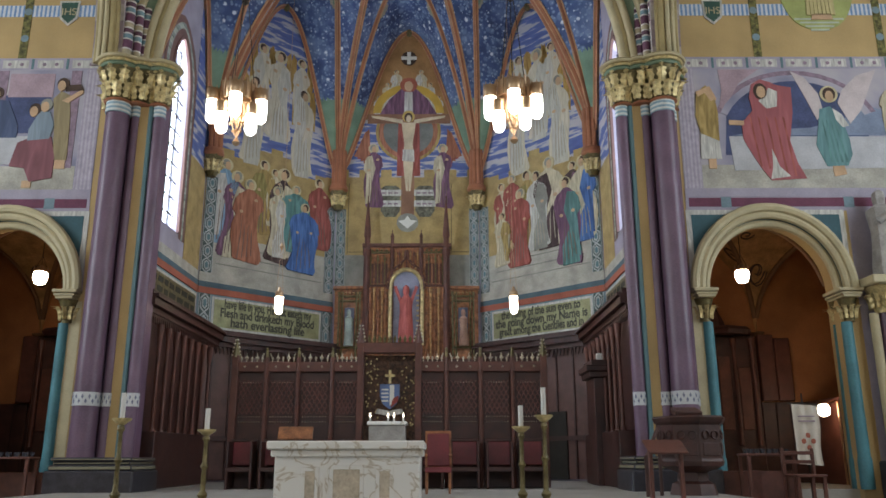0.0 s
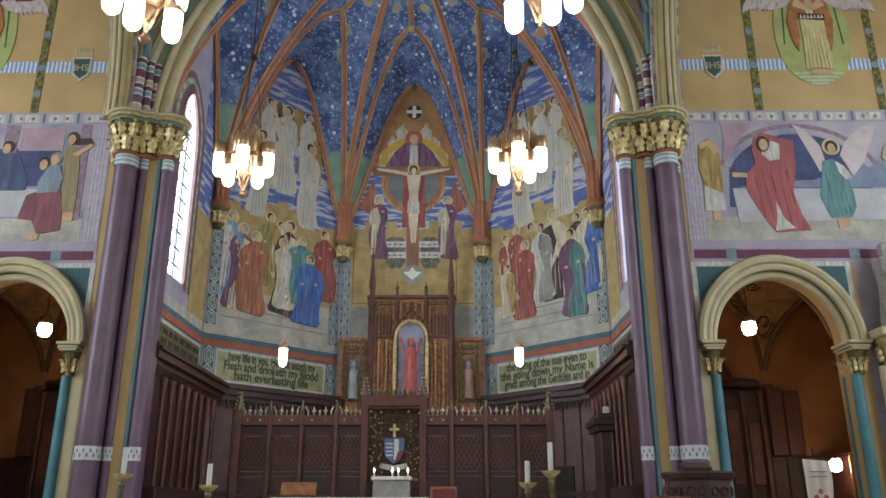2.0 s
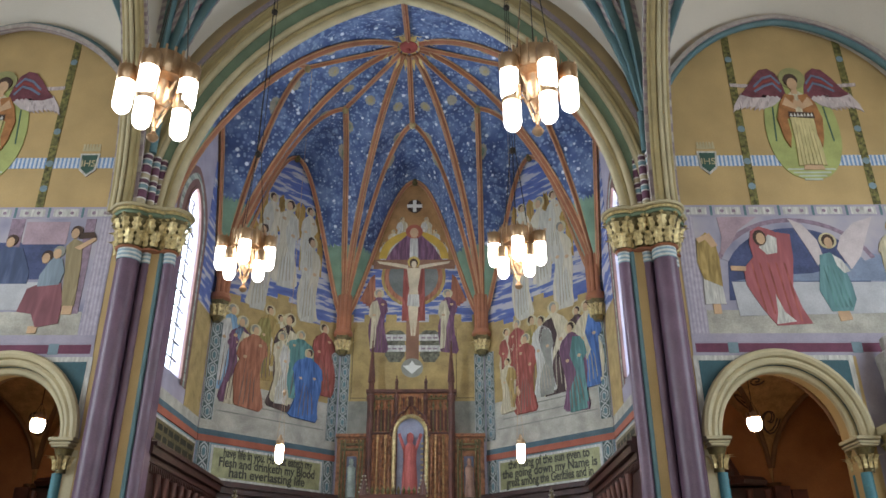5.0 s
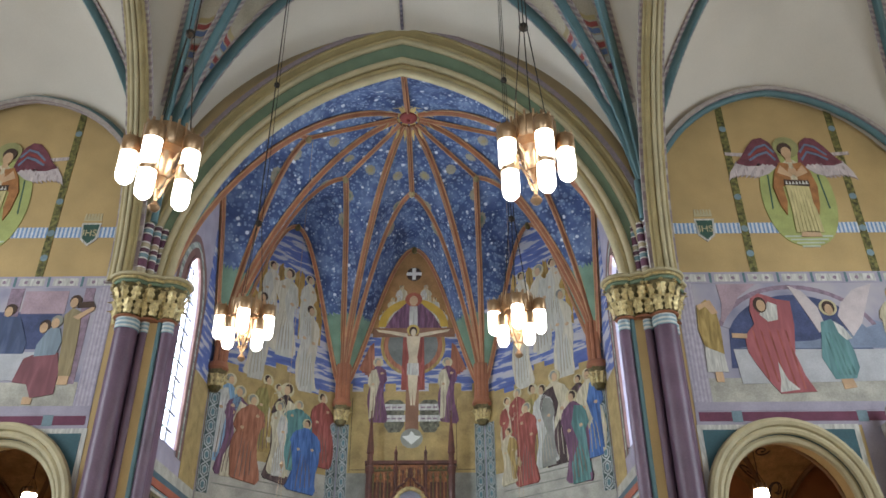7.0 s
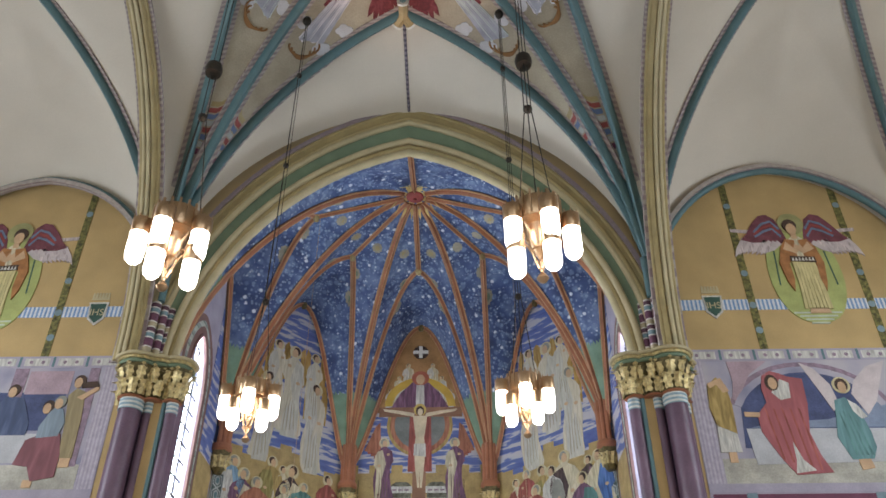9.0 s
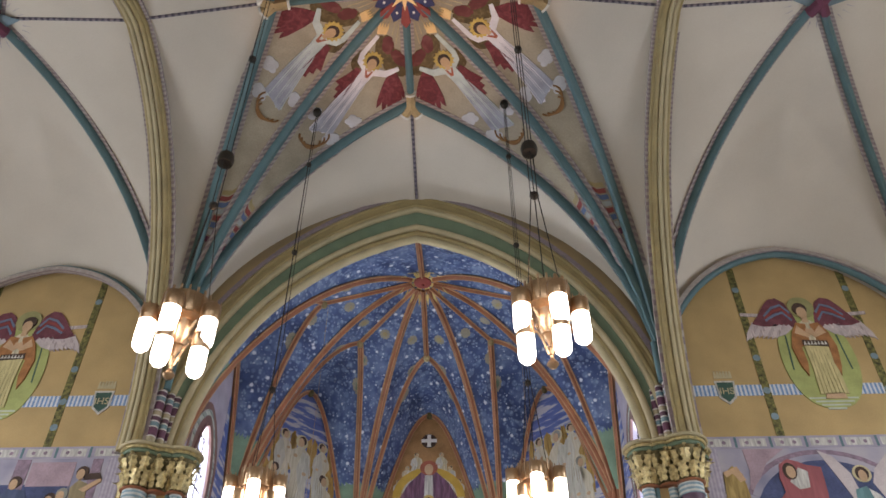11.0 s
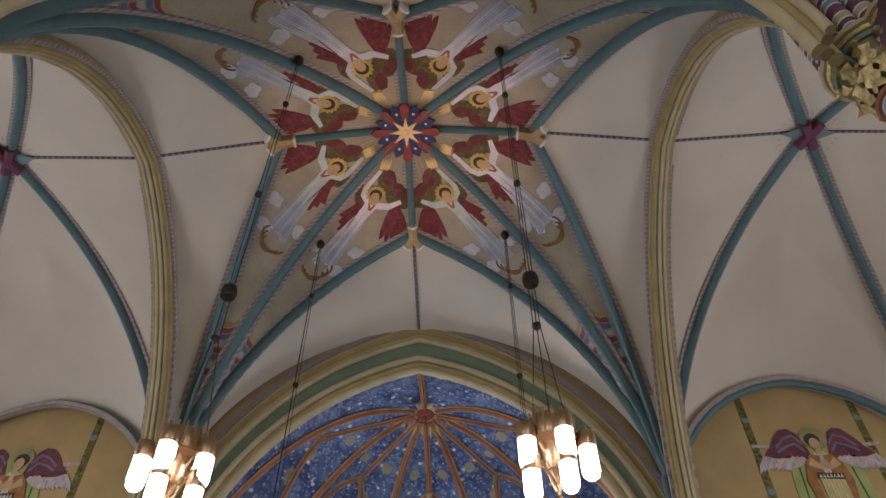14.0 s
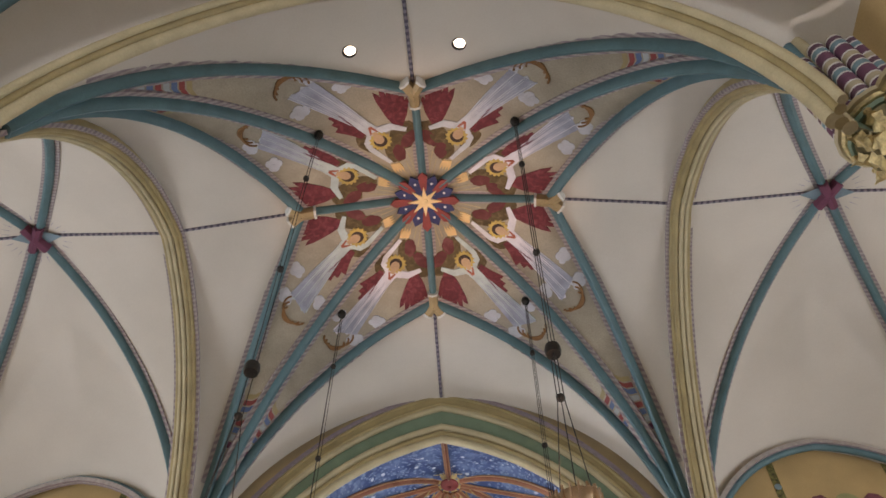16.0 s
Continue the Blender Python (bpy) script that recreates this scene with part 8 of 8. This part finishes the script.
        for s, c in ((1, ((0.1, 2.62), (0.5, 2.52), (0.78, 2.18), (0.7, 2.1), (0.42, 2.34), (0.1, 2.38))), (-1, ((0.1, 2.62), (0.4, 2.36), (0.42, 2.1), (0.2, 1.46), (0.1, 1.48), (0.27, 2.1), (0.24, 2.26), (0.06, 2.4)))):
            flat(t, pl, "painted_sleeve", [(s * u, v) for u, v in c][::s], robe, 0.026)
        bm = bmesh.new()
        slab(bm, [((0.3 if k % 2 else 0.24) * math.cos(math.pi * k / 14), 2.2 + (0.3 if k % 2 else 0.24) * math.sin(math.pi * k / 14)) for k in range(28)], pl, 0.032)
        part("painted_halo", bm, HALO, t, "gilded rayed halo")
        flat(t, pl, "painted_oval", oval(0, 2.2, 0.18, 0.18, 14), HAIR, 0.036)
        flat(t, pl, "painted_oval", oval(0, 2.28, 0.13, 0.16, 14), SKIN, 0.042)
        flat(t, pl, "painted_neck", [(-0.06, 2.36), (0.06, 2.36), (0.07, 2.52), (-0.07, 2.52)], SKIN, 0.034)
        flat(t, pl, "painted_cord", [(-0.12, 2.48), (-0.07, 2.5), (0, 2.64), (0.07, 2.5), (0.12, 2.48), (0.04, 2.72), (-0.04, 2.72)], ORANGE, 0.03)
        crown = [(-0.24, 1.24), (0.04, 1.16), (0.04, 1.34), (-0.2, 1.42)]
        flat(t, pl, "painted_crown", crown, CROWNG, 0.03, "small gilded crown")
        for k in range(4):
            flat(t, pl, "painted_crown_point", [(-0.24 + 0.07 * k, 1.24 - 0.02 * k), (-0.17 + 0.07 * k, 1.22 - 0.02 * k), (-0.22 + 0.07 * k, 1.08 - 0.02 * k)], CROWNG, 0.03)
        for cu_, cv_ in ((0.15, 4.1), (-0.3, 4.75), (-1.05, 4.1)):
            bm = bmesh.new()
            for k in range(5):
                slab(bm, oval(cu_ + 0.13 * math.cos(k * 1.4), cv_ + 0.11 * math.sin(k * 1.4), 0.13, 0.1, 10), pl, 0.014 + 0.001 * k)
            part("painted_cloud", bm, CLOUD, t, "pale blue cloud")
        bm = bmesh.new()
        for k in range(3):
            sweep(bm, [pl(-0.78 + (0.42 - 0.1 * k) * math.sin(q), 4.75 + 0.1 * k + (0.3 - 0.06 * k) * math.cos(q), 0.02) for q in [-1.6 + 3.6 * j / 12 for j in range(13)]], circle(0.03, 6))
        part("painted_scroll", bm, SWIRL, t, "brown scroll lines")
        bm = bmesh.new()
        for k in range(5):
            a = -0.28 + 0.14 * k
            slab(bm, [(math.sin(a) * 0.6 - 0.006, 0.62), (math.sin(a) * 1.4 - 0.012, 1.5 - 0.2 * (k % 2)), (math.sin(a) * 1.4 + 0.012, 1.5 - 0.2 * (k % 2)), (math.sin(a) * 0.6 + 0.006, 0.62)], pl, 0.005)
        part("painted_ray", bm, RAY, t, "pale gold rays")

STARG = mat("bright_gilt_paint", (0.80, 0.58, 0.30), 0.45, 0.1, var=0.1)
t = thing("star_boss", "red, blue and gilded eight-pointed star boss at the vault's crown", "boss", "", "structure")


def bp(u, v, q):
    return (u, YC + v, cross_z(u, YC + v) - 0.14 - q)


def star_outline(n, r0, r1, turn=0.0):
    return [((r0 if k % 2 else r1) * math.cos(turn + math.pi * k / n), (r0 if k % 2 else r1) * math.sin(turn + math.pi * k / n)) for k in range(2 * n)]


flat(t, bp, "blue_ground", star_outline(8, 0.62, 0.86, 0.39), BLUEP, 0.05, "deep blue pointed ground")
for k in range(8):
    a = math.pi / 4 * k
    c, s = math.cos(a), math.sin(a)
    flat(t, bp, "red_arm", [(c * u - s * v, s * u + c * v) for u, v in ((0.05, -0.03), (0.8, -0.13), (0.95, 0), (0.8, 0.13), (0.05, 0.03))], REDP, 0.09, "red arm of the star")
    flat(t, bp, "gilt_ray", [(c * u - s * v, s * u + c * v) for u, v in ((0.05, -0.09), (0.46, 0.0), (0.05, 0.09))], STARG, 0.14, "gilded ray")
    b = a + math.pi / 8
    flat(t, bp, "blue_star", oval(0.58 * math.cos(b), 0.58 * math.sin(b), 0.04, 0.04, 6), WHITEP, 0.06)
bm = bmesh.new()
lathe(bm, [(0.0, -0.33), (0.08, -0.31), (0.13, -0.24), (0.13, -0.1)], 14, (0, YC, cross_z(0, YC)))
part("gilt_knob", bm, STARG, t, smooth=True)
for k in range(4):
    a = math.pi / 2 * k
    d = Vector((math.sin(a), math.cos(a)))
    t = thing("rib_junction", "gilded three-armed junction where vault ribs meet", "boss", "rib junctions", "structure")
    p = Vector((d.x * 3.35, YC + d.y * 3.35))
    z = cross_z(p.x, p.y) - 0.18
    bm = bmesh.new()
    for b in (a + math.pi, a + 0.62, a - 0.62):
        e2 = Vector((math.sin(b), math.cos(b))) * 0.34
        q = p + e2
        sweep(bm, [(p.x, p.y, z), (q.x, q.y, cross_z(q.x, q.y) - 0.14)], [(-0.14, 0.1), (-0.11, -0.1), (0, -0.15), (0.11, -0.1), (0.14, 0.1)])
    part("body", bm, mat("tan_gilt_paint", (0.36, 0.26, 0.13), 0.5, 0.1, var=0.2), t)
    bm = bmesh.new()
    for b in (a + math.pi, a + 0.62, a - 0.62):
        q0, q1 = p + Vector((math.sin(b), math.cos(b))) * 0.34, p + Vector((math.sin(b), math.cos(b))) * 0.4
        sweep(bm, [(q0.x, q0.y, cross_z(q0.x, q0.y) - 0.13), (q1.x, q1.y, cross_z(q1.x, q1.y) - 0.13)], [(-0.17, 0.12), (-0.13, -0.12), (0, -0.17), (0.13, -0.12), (0.17, 0.12)])
    part("collar", bm, WHITEP, t, "white collar")
for sx in (-1, 1):
    t = thing("transept_boss", "red cross-shaped boss with painted rays at the transept crown", "boss", "transept bosses", "structure")
    zc = side_z(10.5, YC)
    for k in range(4):
        a = math.pi / 4 + math.pi / 2 * k
        bm = bmesh.new()
        q = Vector((math.cos(a) * 0.29, math.sin(a) * 0.5))
        sweep(bm, [(sx * 10.5, YC, zc - 0.22), (sx * 10.5 + q.x, YC + q.y, side_z(10.5 + abs(q.x), YC + q.y) - 0.16)], [(-0.13, 0.1), (-0.1, -0.1), (0, -0.16), (0.1, -0.1), (0.13, 0.1)])
        part("red_arm", bm, MAROON, t)
    tz = (lambda u, v, q, sx=sx: (sx * 10.5 + u, YC + v, side_z(10.5 + u, YC + v) - 0.09 - q))
    flat(t, tz, "blue_lozenge", [(-0.7, 0), (0, -0.3), (0.7, 0), (0, 0.3)], BLUEGREY, 0.004)
    flat(t, tz, "inner_lozenge", [(-0.5, 0), (0, -0.2), (0.5, 0), (0, 0.2)], BLUEP, 0.01)
    bm = bmesh.new()
    for k in range(26):
        a = 2 * math.pi * k / 26
        slab(bm, [(0.72 * math.cos(a - 0.01), 0.6 * math.sin(a - 0.01)), (0.95 * math.cos(a), 0.8 * math.sin(a)), (0.72 * math.cos(a + 0.02), 0.6 * math.sin(a + 0.02))], tz, 0.004)
    part("ray", bm, LILAC, t)
# choir boss, small joints and rosettes
t = thing("choir_boss", "gilded sunflower boss with a red heart at the choir vault's crown", "boss", "", "structure")
zb = choir_z(AC.x, AC.y) + 0.22
bm = bmesh.new()
for k in range(18):
    a = 2 * math.pi * k / 18
    c = Vector((math.cos(a), math.sin(a), 0))
    s = Vector((-c.y, c.x, 0)) * 0.09
    o = Vector((AC.x, AC.y, zb - 0.3))
    bm.faces.new([bm.verts.new(v) for v in (o + c * 0.3 + s * 0.7, o + c * 0.6 + s, o + c * 1.0 + Vector((0, 0, -0.3)), o + c * 0.6 - s, o + c * 0.3 - s * 0.7)])
part("petals", bm, mat("bright_ochre_gilt", (0.55, 0.42, 0.16), 0.45, 0.2, var=0.2), t, "golden painted petals")
bm = bmesh.new()
lathe(bm, [(0.0, -0.5), (0.05, -0.49), (0.07, -0.42), (0.2, -0.4), (0.3, -0.34), (0.33, -0.24), (0.25, 0.0)], 18, (AC.x, AC.y, zb))
part("heart", bm, REDP, t, smooth=True)
for k in (-90, -45, 0, 45, 90):
    d = Vector((math.sin(radians(k)), math.cos(radians(k))))
    for r, m in ((3.4, GILT if k == 0 else GOLDP), (AP - 0.12, GILTD)):
        q = AC.xy + d * r
        bm = bmesh.new()
        lathe(bm, [(0.0, -0.26), (0.09, -0.2), (0.12, -0.1), (0.1, 0.05)], 10, (q.x, q.y, choir_z(q.x, q.y)))
        structure("trim_joint", bm, m, "small gilded joint of the choir ribs", "trim", True)
random.seed(11)
for k in (-90, -45, 0, 45, 90):
    for s in (-1, 1):
        for r, off in ((2.6, 0.5), (3.9, 0.55), (4.6, 0.9)):
            d = Vector((math.sin(radians(k)), math.cos(radians(k))))
            q = AC.xy + d * r + Vector((d.y, -d.x)) * s * off
            t = thing("painted_rosette", "pale gold painted rosette among stars", "rosette", "vault rosettes")
            f = (lambda u, v, w, q=q: (q.x + u, q.y + v, choir_z(q.x + u, q.y + v) - 0.012 - w))
            flat(t, f, "disc", star_outline(10, 0.17, 0.2), mat("dusty_rosette_paint", (0.30, 0.27, 0.2), 0.8, var=0.2), 0.006)
            flat(t, f, "heart", oval(0, 0, 0.1, 0.1, 10), GREENP if r > 3 else GOLDP, 0.012)
# two recessed spotlights and their rings in the west cell of the crossing
for x in (-1.38, 1.17):
    t = thing("recessed_spotlight", "small recessed spotlight, lit, in the cream vault", "lamp", "vault spotlights")
    f = (lambda u, v, w, x=x: (x + u, 6.43 + v, cross_z(x + u, 6.43 + v) - 0.004 - w))
    flat(t, f, "rim", oval(0, 0, 0.17, 0.17, 18), IRON, 0.01)
    flat(t, f, "lens", oval(0.02, -0.03, 0.13, 0.12, 18), GLOWS, 0.02, "bright lens")
